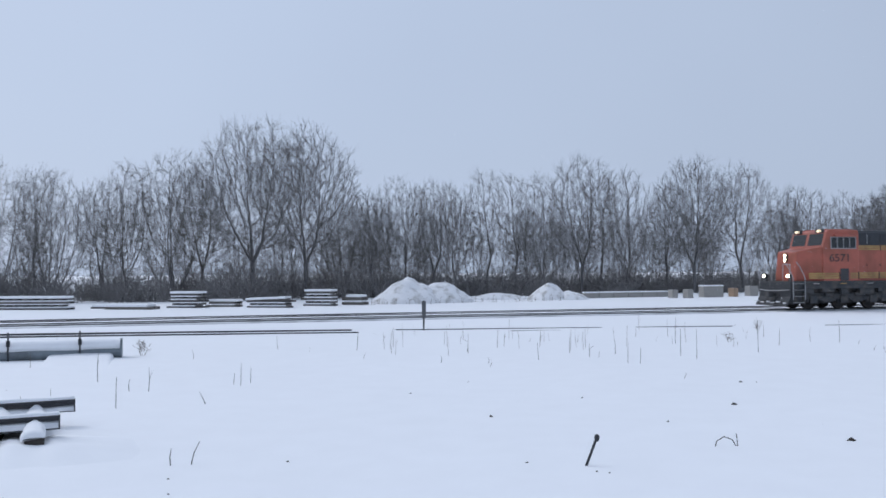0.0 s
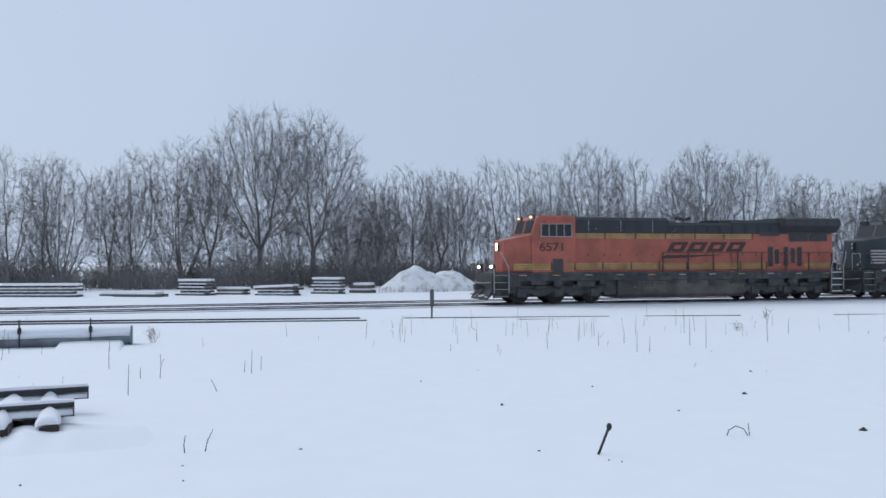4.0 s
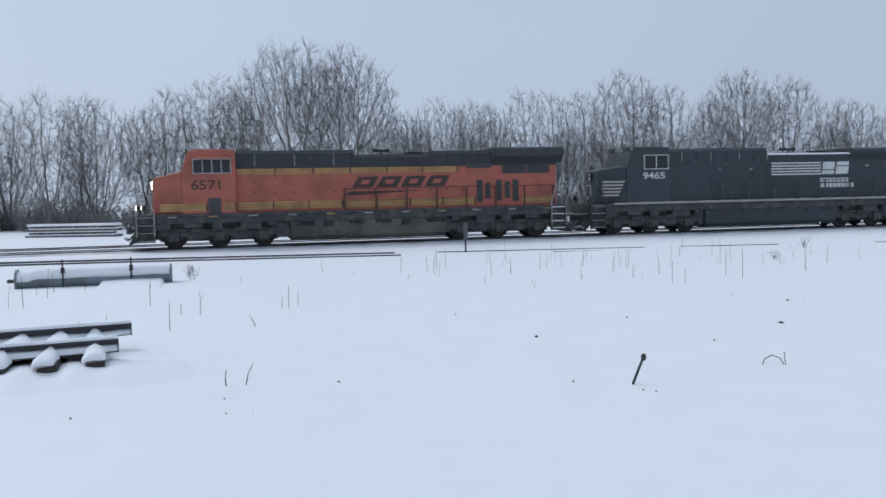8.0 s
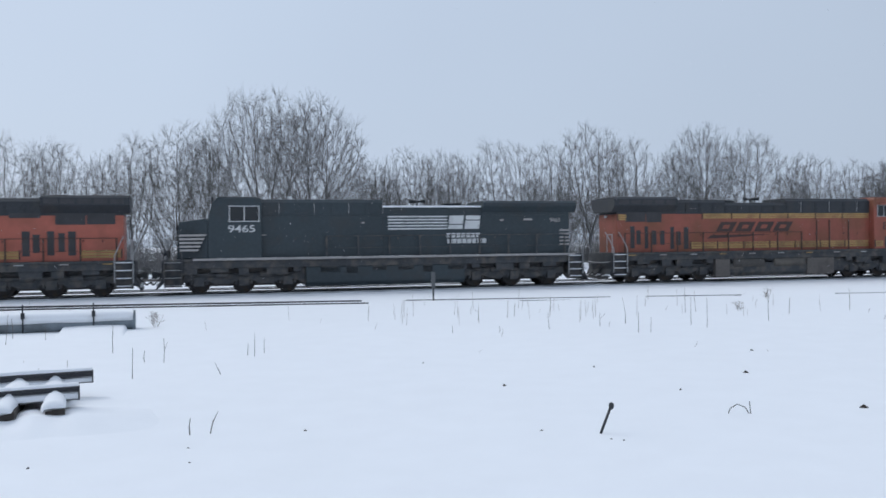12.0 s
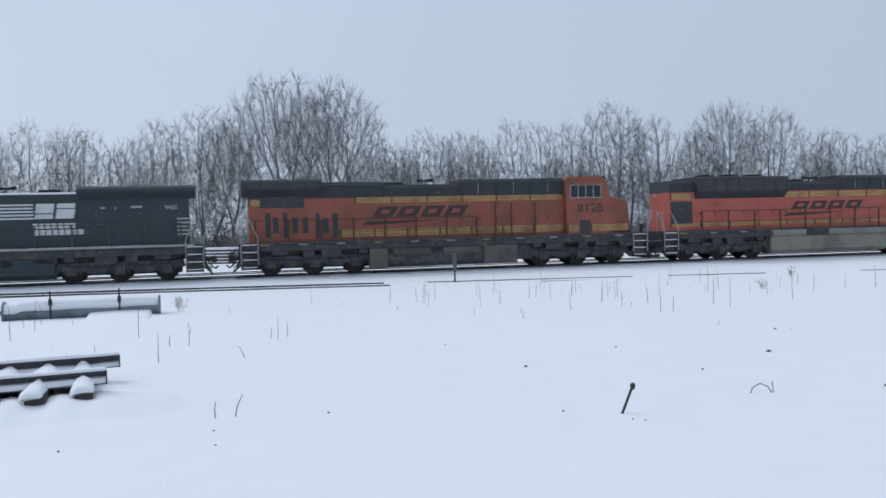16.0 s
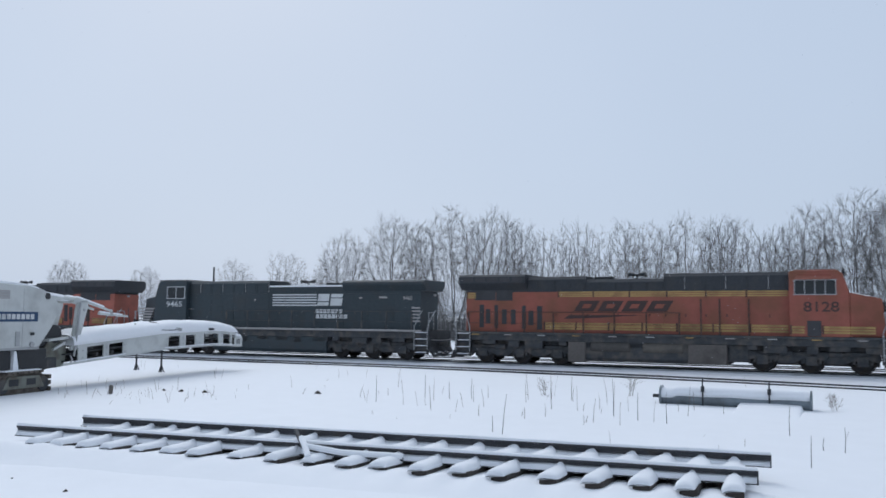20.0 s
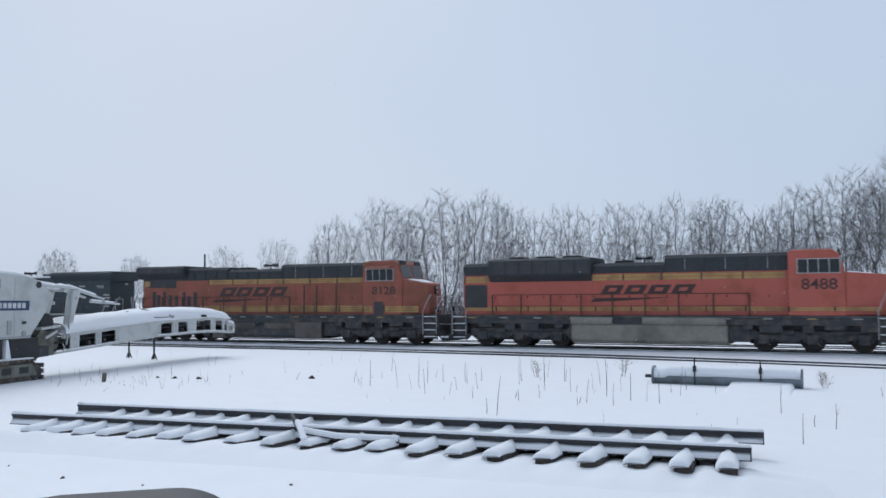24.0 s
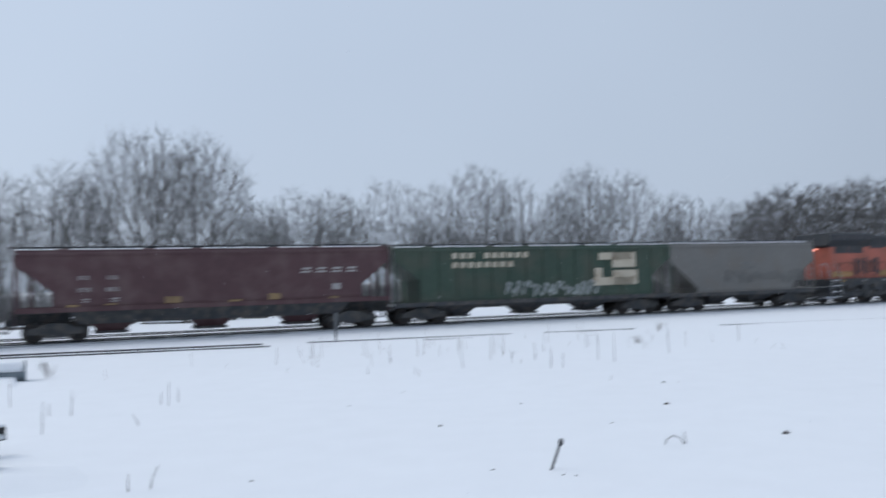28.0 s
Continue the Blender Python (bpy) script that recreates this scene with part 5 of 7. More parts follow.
def set_tree(kind, x, y, top, wide=1.0):
    proto = KINDS[kind]
    k = top / 12.0
    rg = random.Random(int(x * 31 + y * 17))
    m = pose(x, y, lie(x, y) - 0.05, 0, 0, rg.uniform(0, 360))
    if proto.name not in PLACED:
        PLACED.append(proto.name)
        ob = proto
        ob.matrix_basis = m
    else:
        ob = copy_thing(proto, m)
    ob.scale = (k * wide, k * wide, k)
    return ob


for row in (("oval", -159, 66, 12.3, 1.2), ("oval", -139, 71, 10.5, 1.1), ("open", -108, 69, 10.8), ("open", -94, 68, 11.1), ("slim", -83, 66, 10.0), ("oval", -77, 64, 12.2), ("oval", -69, 64, 13.6),
            ("slim", -69, 68, 13.5), ("bushy", -62, 66, 14.0), ("oval", -56, 66, 13.4), ("slim", -54, 68, 12.5), ("open", -50, 67, 11.2), ("open", -48, 70, 12.1), ("slim", -45, 73, 12.3), ("bushy", -41, 72, 11.4)):
    set_tree(*row)
for row in (("open", -37, 71, 12.1), ("slim", -35, 73, 11.9), ("bushy", -33, 72, 11.2), ("oval", -31, 77, 10.8), ("twin", -28, 75, 12.4), ("bushy", -24, 76, 13.4), ("oval", -23, 81, 13.1),
            ("big", -17, 76, 16.2, 0.92), ("big", -12.6, 78, 16.0, 0.86), ("bushy", -10, 82, 10.4), ("oval", -7, 81, 10.4), ("bushy", -4, 84, 11.7), ("oval", -1, 83, 11.4), ("twin", 1, 87, 11.6)):
    set_tree(*row)
for row in (("slim", 4, 84, 12.7), ("slim", 7, 87, 12.7), ("twin", 10, 86, 12.5), ("oval", 14, 86, 14.2), ("slim", 17, 92, 13.8), ("twin", 19, 88, 13.1), ("oval", 24, 91, 11.6), ("big", 26, 88, 14.2, 0.8),
            ("oval", 32, 91, 13.8), ("slim", 39, 97, 12.3), ("oval", 40, 94, 11.5), ("bushy", 47, 99, 11.4), ("oval", 50, 96, 10.6)):
    set_tree(*row)
rng = random.Random(3)
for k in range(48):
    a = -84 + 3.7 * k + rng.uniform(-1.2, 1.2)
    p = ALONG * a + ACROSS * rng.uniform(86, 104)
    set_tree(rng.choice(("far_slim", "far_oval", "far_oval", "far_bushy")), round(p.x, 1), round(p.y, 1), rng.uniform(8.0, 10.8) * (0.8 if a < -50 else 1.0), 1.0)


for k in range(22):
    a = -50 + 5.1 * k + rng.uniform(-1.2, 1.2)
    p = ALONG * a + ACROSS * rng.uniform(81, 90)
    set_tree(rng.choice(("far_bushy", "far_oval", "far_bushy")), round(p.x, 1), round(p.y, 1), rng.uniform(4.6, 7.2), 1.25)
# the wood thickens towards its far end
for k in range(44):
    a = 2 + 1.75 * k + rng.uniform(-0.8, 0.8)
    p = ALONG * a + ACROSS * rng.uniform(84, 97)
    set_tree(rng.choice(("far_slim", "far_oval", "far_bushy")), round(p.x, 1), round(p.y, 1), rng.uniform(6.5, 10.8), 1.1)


# undergrowth: many-stemmed brush at the foot of the trees, grown together into one thicket
def brush_clump(seed, height, stems):
    rg = random.Random(seed)
    verts, faces = [], []

    def shoot(a, b, r0, r1):
        d = (b - a).normalized()
        u = d.orthogonal().normalized()
        w = d.cross(u)
        k = len(verts)
        for p, r in ((a, r0), (b, r1)):
            for j in range(3):
                q = 2.0944 * j
                verts.append(p + (u * math.cos(q) + w * math.sin(q)) * r)
        faces.extend((k + j, k + (j + 1) % 3, k + 3 + (j + 1) % 3, k + 3 + j) for j in range(3))

    for _ in range(stems):
        d = Vector((rg.gauss(0, 0.35), rg.gauss(0, 0.35), 1)).normalized()
        ln = height * rg.uniform(0.35, 1.05)
        a = Vector((rg.gauss(0, 0.95), rg.gauss(0, 0.75), -0.1))
        b = a + d * ln * 0.5
        c = b + (d + Vector((rg.gauss(0, 0.25), rg.gauss(0, 0.25), 0.1))).normalized() * ln * 0.5
        shoot(a, b, 0.024, 0.016)
        shoot(b, c, 0.016, 0.008)
        for _ in range(7):
            f = rg.uniform(0.12, 1.0)
            p = a.lerp(b, f * 2) if f < 0.5 else b.lerp(c, f * 2 - 1)
            shoot(p, p + Vector((rg.gauss(0, 0.4), rg.gauss(0, 0.4), rg.uniform(0.1, 0.65))) * (height / 3), 0.012, 0.006)
    return np.array([tuple(p) for p in verts]), np.array(faces)


def undergrowth():
    clumps = [brush_clump(q, 3.2, 70) for q in (1, 2, 3, 4)]
    rg = random.Random(8)
    verts, faces, base = [], [], 0
    for k in range(215):
        a = -70 + 1.02 * (k if k < 165 else 80 + 1.7 * (k - 165)) + rg.uniform(-0.5, 0.5)
        p = ALONG * a + ACROSS * (rg.uniform(74, 84) + (0 if a < 6 else 3))
        v, f = clumps[k % 4]
        size = rg.uniform(0.6, 1.2) * (1.0 if a < 15 else 0.85)
        q = rg.uniform(0, 6.283)
        c, n = math.cos(q) * 1.3 * size, math.sin(q) * 1.3 * size
        verts.append(np.stack((v[:, 0] * c - v[:, 1] * n + p.x, v[:, 0] * n + v[:, 1] * c + p.y, v[:, 2] * size + lie(p.x, p.y)), 1))
        faces.append(f + base)
        base += len(v)
    ob = new("undergrowth", raw_mesh("undergrowth", np.concatenate(verts).tolist(), np.concatenate(faces).tolist(), M_BRUSH))
    tagged(ob, "thicket of leafless grey-brown brushwood below the trees", "undergrowth", kind="stuff")


undergrowth()


# a clump of thick-twigged trees closes the far end
KINDS["thick"] = tree_kind("dense dark tree with a thick rounded crown", 31, height=12, wide=0.38, middle=0.55, tall=0.43, fork=0.16, points=900, limbs=5, twigs=1.3, thick=2.2, step=0.36)
for row in ((53.5, 102, 11.8), (57, 104, 13.4), (61, 106, 14.2), (66, 109, 14.0), (71, 109, 15.0), (75, 111, 15.4), (80, 113, 14.6)):
    set_tree("thick", *row, 1.15)


# ---- heaps, timber stacks and blocks beyond the tracks ----
def heap(x, y, rx, ry, h, seed, label, turn=15):
    n, rings = 40, 14
    verts = [(0, 0, h)]
    for r in range(1, rings + 1):
        f = r / rings
        for i in range(n):
            a = 2 * math.pi * i / n
            w = 1 + 0.10 * noise.noise(Vector((math.cos(a) * 1.7, math.sin(a) * 1.7, seed)))
            z = h * (1 - f ** 1.6) * (1 - 0.1 * f) * (1 + 0.25 * noise.noise(Vector((math.cos(a) * f * 2.5, math.sin(a) * f * 2.5, seed + 3)))) + 0.06 * h * noise.noise(Vector((math.cos(a) * f * 7, math.sin(a) * f * 7, seed)))
            verts.append((rx * f * w * math.cos(a), ry * f * w * math.sin(a), z if r < rings else -0.25))
    faces = [(0, 1 + i, 1 + (i + 1) % n) for i in range(n)]
    for r in range(rings - 1):
        faces += [(1 + r * n + i, 1 + (r + 1) * n + i, 1 + (r + 1) * n + (i + 1) % n, 1 + r * n + (i + 1) % n) for i in range(n)]
    ob = new("gravel_heap", raw_mesh("gravel_heap", verts, faces, M_DIRTY_SNOW, True))
    ob.matrix_basis = pose(x, y, lie(x, y) - 0.02, 0, 0, turn)
    return tagged(ob, label, "heap", "heaps at the yard's edge")


heap(-2.7, 66.0, 2.95, 2.6, 1.95, 1, "conical gravel heap under snow with bare streaks")
heap(-0.2, 67.0, 2.95, 2.2, 1.55, 2, "lower gravel heap under snow against a taller one")
heap(8.9, 71.5, 1.9, 1.8, 1.35, 3, "small gravel heap with dark hollows in its snow")
heap(10.6, 71.2, 1.7, 1.4, 0.75, 4, "low spill of snow-covered gravel")
heap(4.6, 72.5, 3.4, 1.2, 0.55, 5, "long low bank of soil under snow")


def timber_stack(label, x0, y0, x1, y1, layers, height, lean=0.0, deep=1.1):
    """Timbers lying in layers on bearers, each layer topped with snow."""
    d = Vector((x1 - x0, y1 - y0, 0))
    ln = d.length - 0.3
    turn = math.degrees(math.atan2(d.y, d.x))
    t = thing("timber_stack", label, "timber stack", pose(x0, y0, lie(x0, y0) - 0.03, 0, 0, turn), group="timber stacks beyond the tracks")
    rg = random.Random(int(x0 * 10))
    lh = height / layers
    for k in range(layers):
        z = k * lh
        across = k % 2 == 1 and layers > 2
        if across:
            for x in np.arange(0.2, ln - 0.1, 0.62):
                part("bearer", Shape().box(x, x + 0.2, 0.05, deep - 0.05, z, z + lh * 0.62), M_TIMBER, t)
        else:
            for q in range(4):
                a, b = rg.uniform(-0.22, 0.16), ln + rg.uniform(-0.16, 0.24)
                y = q * deep / 4
                sh = Shape()
                sh.box(a, b, y, y + deep / 4 - 0.04, z - 0.01, z + lh * 0.62)
                if lean and q == 0:
                    sh.v = [(vx, vy, vz + lean * vx / ln) for vx, vy, vz in sh.v]
                part("timber", sh, M_TIMBER, t)
        # snow fills each joint and caps the stack
        sh = Shape()
        top = 0.12 if k == layers - 1 else 0.0
        lift = lean if lean and k == layers - 1 else 0.0
        sh.box(rg.uniform(-0.1, 0.3), ln - rg.uniform(-0.1, 0.3), -0.04 + 0.06 * rg.random(), deep - 0.02, z + lh * 0.6, z + lh * (1.0 if top == 0 else 0.75) + top)
        sh.v = [(vx, vy, vz + lift * vx / ln) for vx, vy, vz in sh.v]
        part("snow_layer", sh, M_SNOWCAP, t, "band of snow", bevel=min(0.03, lh * 0.15))
    return t


timber_stack("long low stack of dark timbers banded with snow", -31.5, 57.0, -24.9, 56.8, 4, 0.85)
timber_stack("low row of timbers under thick snow", -22.7, 57.2, -19.2, 56.4, 1, 0.34)
timber_stack("square stack of dark timbers with snow on each layer", -19.0, 59.0, -16.5, 58.4, 5, 1.1)
timber_stack("flat stack of timbers capped with snow", -16.7, 60.2, -14.3, 59.7, 2, 0.5)
timber_stack("slumped stack of timbers under snow", -13.6, 58.9, -10.3, 58.2, 3, 0.62, lean=0.12)
timber_stack("tall stack of timbers with thick snow between layers", -10.1, 61.3, -7.6, 60.7, 5, 1.15)
timber_stack("fallen pile of timbers buried in snow", -7.4, 62.5, -5.6, 62.0, 2, 0.75)
timber_stack("scattered timbers half under snow", -24.4, 58.6, -22.9, 58.2, 1, 0.22)

sh = Shape()
for k in range(6):
    sh.box(k * 1.45, k * 1.45 + 1.42, 0, 0.5, -0.1, 0.46 + 0.03 * (k % 3))
low_wall = part("low_wall", sh, M_CONCRETE, None, bevel=0.03)
low_wall.matrix_basis = pose(12.2, 73.5, -0.05, 0, 0, 19)
tagged(low_wall, "low grey concrete block wall topped with snow", "wall")
part("snow_on_wall", Shape().box(0.02, 8.6, -0.02, 0.52, 0.475, 0.58), M_SNOWCAP, low_wall, "snow along the top", bevel=0.03)


def block(x, y, w, h, mat, label, snow=True):
    sh = Shape()
    sh.box(-w / 2, w / 2, -0.4, 0.4, -0.1, h)
    ob = part("block", sh, mat, None, bevel=0.05)
    ob.matrix_basis = pose(x, y, lie(x, y), 0, 0, 17)
    tagged(ob, label, "block", "blocks by the far fence")
    if snow:
        part("snow_cap", Shape().box(-w / 2 - 0.02, w / 2 + 0.02, -0.42, 0.42, h - 0.01, h + 0.1), M_SNOWCAP, ob, "snow cap", bevel=0.03)


block(19.8, 73.4, 0.5, 0.7, M_CONCRETE, "upright grey concrete block", False)
block(21.0, 73.0, 0.55, 0.75, M_CONCRETE, "upright pale concrete block", False)
block(23.6, 75.0, 2.0, 0.95, M_CONCRETE, "wide concrete block under deep snow")
block(25.9, 76.0, 0.5, 0.75, M_TAN, "tan upright post block", False)
block(28.1, 77.6, 0.9, 0.9, M_CONCRETE, "square dark concrete block", False)

far_pole = part("far_pole", Shape().rod((0, 0, -0.3), (0, 0, 6.3), 0.085, 0.07, 10), M_POST)
far_pole.matrix_basis = pose(-61.7, 37.4, 0)
tagged(far_pole, "slender dark steel pole beyond the far track", "pole")

# ---- marker post beside the siding ----
mk = thing("marker_post", "thin dark post with a narrow grey plate", "post", pose(-0.8, 34.55, lie(-0.8, 34.55), 0, 0, 12))
part("post", Shape().rod((0, 0, -0.2), (0, 0, 1.2), 0.035, 0.035, 8), M_POST, mk)
part("plate", Shape().box(-0.085, 0.085, -0.055, -0.035, 0.5, 1.18), M_SIGN, mk, bevel=0.008)
part("bracket", Shape().box(-0.05, 0.05, -0.04, 0.04, 0.95, 1.0), M_POST, mk)

# ---- pipe lying in the snow with two uprights ----
px0, px1 = Vector((-12.78, 22.45, 0)), Vector((-8.95, 23.75, 0))
pd = px1 - px0
pipe = thing("steel_pipe", "large grey steel pipe lying half buried in snow", "pipe", pose(px0.x, px0.y, lie(px0.x, px0.y), 0, 0, math.degrees(math.atan2(pd.y, pd.x))))
PL = pd.length
sh = Shape()
sh.lathe([(0, 0.2), (0, 0.24), (PL, 0.24), (PL, 0.2), (PL - 0.3, 0.2)], (0, 0, 0.2), "x", 28)
part("barrel", sh, M_PIPE, pipe)
for x in (0.03, PL - 0.03):
    sh = Shape()
    sh.lathe([(-0.03, 0.2), (-0.03, 0.31), (0.03, 0.31), (0.03, 0.2)], (x, 0, 0.2), "x", 28)
    part("flange", sh, M_PIPE, pipe)
part("stub", Shape().rod((-0.22, 0, 0.2), (0.02, 0, 0.2), 0.05, None, 10), M_POST, pipe)
sh = Shape()
n = 26
prof = [(-0.262, 0.215), (-0.245, 0.37), (-0.15, 0.455), (0.0, 0.49), (0.12, 0.455), (0.23, 0.37), (0.255, 0.27), (0.0, 0.34)]
vv, ff = [], []
for i in range(n + 1):
    x = 0.05 + (PL - 0.1) * i / n
    for y, z in prof:
        vv.append((x, y, z + 0.02 * noise.noise(Vector((x * 1.3, y * 3, 1))) + (0.03 * (1 if x > 0.5 else -1))))
k = len(prof)
for i in range(n):
    ff += [(i * k + j, i * k + (j + 1) % k, (i + 1) * k + (j + 1) % k, (i + 1) * k + j) for j in range(k)]
ff += [tuple(range(k)), tuple(range(n * k + k - 1, n * k - 1, -1))]
part("snow_ridge", raw_mesh("snow_ridge", vv, ff, M_SNOWCAP, True), M_SNOWCAP, pipe, "rounded ridge of snow on the pipe")
for f in (0.30, 0.735):
    post = part("upright", Shape().rod((PL * f, -0.27, -0.1), (PL * f, -0.27, 0.76), 0.021, None, 8), M_POST, pipe)
    part("clamp", Shape().box(PL * f - 0.045, PL * f + 0.045, -0.31, -0.21, 0.38, 0.54), M_POST, post, bevel=0.01)


def drift(m, x0, x1, front, h, label):
    """A flat-topped shelf of snow: steep rounded ends along x, its front running out gently into the ground."""
    nx, ny = 44, 22
    verts, faces = [], []
    for i in range(nx + 1):
        u = -1 + 2 * i / nx
        for j in range(ny + 1):
            v = j / ny
            wide = 1 + 0.04 * v
            x = (x0 + x1) / 2 + (x1 - x0) / 2 * wide * math.copysign(abs(u) ** 0.6, u) + 0.04 * noise.noise(Vector((u * 2, v * 3, 4)))
            top = h * (1 - v) ** 2.5 * (1 - abs(u) ** 12) + 0.012 * noise.noise(Vector((x * 1.5, v * 3, 6))) - 0.07 * max(abs(u) ** 16, v ** 8)
            verts.append((x, -front * v, top))
    k = ny + 1
    for i in range(nx):
        faces += [(i * k + j, i * k + j + 1, (i + 1) * k + j + 1, (i + 1) * k + j) for j in range(ny)]
    ob = new("snow_drift", raw_mesh("snow_drift", verts, faces, M_SNOW, True))
    ob.matrix_basis = m
    return tagged(ob, label, "snow drift")


drift(pipe.matrix_basis @ Matrix.Translation((0.0, -0.1, -0.02)), 2.12, 3.84, 3.6, 0.175, "low shelf of snow banked against a steel pipe")


# ---- track panel in the foreground ----
PANEL_A, PANEL_B = Vector((-16.4, 5.98, 0)), Vector((-5.05, 11.24, 0))
pd = (PANEL_B - PANEL_A)
panel = thing("track_panel", "dark rail panel on timber ties, humped with snow", "track panel", pose(PANEL_A.x, PANEL_A.y, 0.0, 0, 0, math.degrees(math.atan2(pd.y, pd.x))))
PN = pd.length
RH = 0.42


def lying_rail(y, x0, x1, name, sunk=0.0):
    prof = [(a, b + RH - sunk) for a, b in RAIL_PROFILE]
    n = len(prof)
    sh = Shape()
    sh.add([(x0, y + a, z) for a, z in prof] + [(x1, y + a, z) for a, z in prof], [tuple(range(n)), tuple(range(2 * n - 1, n - 1, -1))] + [((i + 1) % n, i, i + n, (i + 1) % n + n) for i in range(n)])
    rail = part(name, sh, M_RAIL, panel)
    # snow lying along the head, and resting on the foot
    vv, ff, k = [], [], 6
    steps = int((x1 - x0) / 0.25)
    for i in range(steps + 1):
        x = x0 + 0.01 + (x1 - x0 - 0.02) * i / steps
        lift = 0.012 * noise.noise(Vector((x * 2, y, 0)))
        for a, b in ((-0.036, -0.004), (0.036, -0.004), (0.042, 0.015), (0.024, 0.038), (-0.024, 0.038), (-0.042, 0.015)):
            vv.append((x, y + a, RH - sunk + b + (lift if b > 0 else 0)))
    for i in range(steps):
        ff += [(i * k + j, i * k + (j + 1) % k, (i + 1) * k + (j + 1) % k, (i + 1) * k + j) for j in range(k)]
    ff += [tuple(range(k)), tuple(range(steps * k + k - 1, steps * k - 1, -1))]
    part("snow_on_rail", raw_mesh("snow_on_rail", vv, ff, M_SNOWCAP, True), M_SNOWCAP, rail, "line of snow on the rail head")
    sh = Shape()
    n, foot = int((x1 - x0) / 0.2), 0.062 if y < 0.5 else 0.03
    vv, ff = [], []
    for i in range(n + 1):
        x = x0 + 0.02 + (x1 - x0 - 0.04) * i / n
        h = foot + 0.02 * noise.noise(Vector((x * 1.7, y, 7)))
        z = RH - sunk - 0.17
        vv += [(x, y - 0.072, z + 0.003), (x, y - 0.014, z + 0.003), (x, y - 0.012, z + h + 0.03), (x, y - 0.045, z + h), (x, y - 0.07, z + 0.022)]
    for i in range(n):
        ff += [(i * 5 + j, i * 5 + (j + 1) % 5, (i + 1) * 5 + (j + 1) % 5, (i + 1) * 5 + j) for j in range(5)]
    ff += [(0, 1, 2, 3, 4), tuple(n * 5 + j for j in (4, 3, 2, 1, 0))]
    part("snow_on_foot", raw_mesh("snow_on_foot", vv, ff, M_SNOWCAP, True), M_SNOWCAP, rail, "snow resting on the rail foot")
    return rail


lying_rail(0.0, 0.0, PN, "near_rail")
lying_rail(1.47, 0.15, PN + 0.22, "far_rail")


def tie_snow(parent, x, stations, way, seed, hang):
    """A tongue of snow lying along a tie. stations: (distance from the rail, top height, half width); way: the side of the rail on which it lies.
    It climbs the rail's web at its root and droops over the tie's end; hang: how far its two skirts reach down the tie's sides."""
    vv, ff, k = [], [], 13
    rg = random.Random(seed)
    bend, tall, broad = rg.uniform(-0.06, 0.0), rg.uniform(0.85, 1.15), rg.uniform(0.9, 1.15)
    foot, root = stations[0]
    fine = []
    for (d0, z0, w0), (d1, z1, w1) in zip(stations[1:], stations[2:]):
        fine += [(d0 + (d1 - d0) * q / 2, z0 + (z1 - z0) * q / 2, w0 + (w1 - w0) * q / 2) for q in range(2)]
    fine.append(stations[-1])
    n = len(fine) - 1
    for i, (d, z, w) in enumerate(fine):
        y = root + way * d
        lump = 1 + 0.10 * noise.noise(Vector((d * 4.0, seed * 1.3, 0)))
        top = (z - foot) * (lump * tall if d > 0.05 else 1.0)
        ww = w * broad * (1 + 0.10 * noise.noise(Vector((d * 5.0, seed, 5))))
        for j in range(k):
            a = math.pi * j / (k - 1)
            skirt = hang[0] if math.cos(a) > 0 else hang[1]
            vv.append((x + skew(x) * y + bend * min(1.0, d / 0.4) + ww * math.cos(a) * (1 + 0.04 * noise.noise(Vector((d * 8, j, seed)))), y, foot + top * math.sin(a) ** 0.8 - skirt * abs(math.cos(a)) ** 5))
    for i in range(n):
        ff += [(i * k + j, i * k + j + 1, (i + 1) * k + j + 1, (i + 1) * k + j) for j in range(k - 1)]
        ff.append((i * k + k - 1, i * k, (i + 1) * k, (i + 1) * k + k - 1))
    ff += [tuple(range(k)), tuple(range(n * k + k - 1, n * k - 1, -1))]
    part("snow_hump", raw_mesh("snow_hump", vv, ff, M_SNOWCAP, True), M_SNOWCAP, parent, "drooping tongue of snow")


SEAT = RH - 0.182
TIE_AT = (0.98, 1.54, 2.03, 2.55, 3.16, 3.71, 4.21, 4.98, 5.64, 6.24, 6.84, 7.37, 8.01, 8.6, 9.2, 9.86, 10.5, 11.09, 11.67, 12.21)


def skew(x):
    """How far the ties lie from square to the rails, by their place along the panel."""
    return 0.15 * min(1.0, (12.21 - x) / 1.8) if x < 12.21 else 0.0


def near_tie(x):
    """1 over a tie, 0 midway between two."""
    gap = min(abs(x - q) for q in TIE_AT)
    return 0.5 + 0.5 * math.cos(math.pi * min(1.0, gap / 0.3))


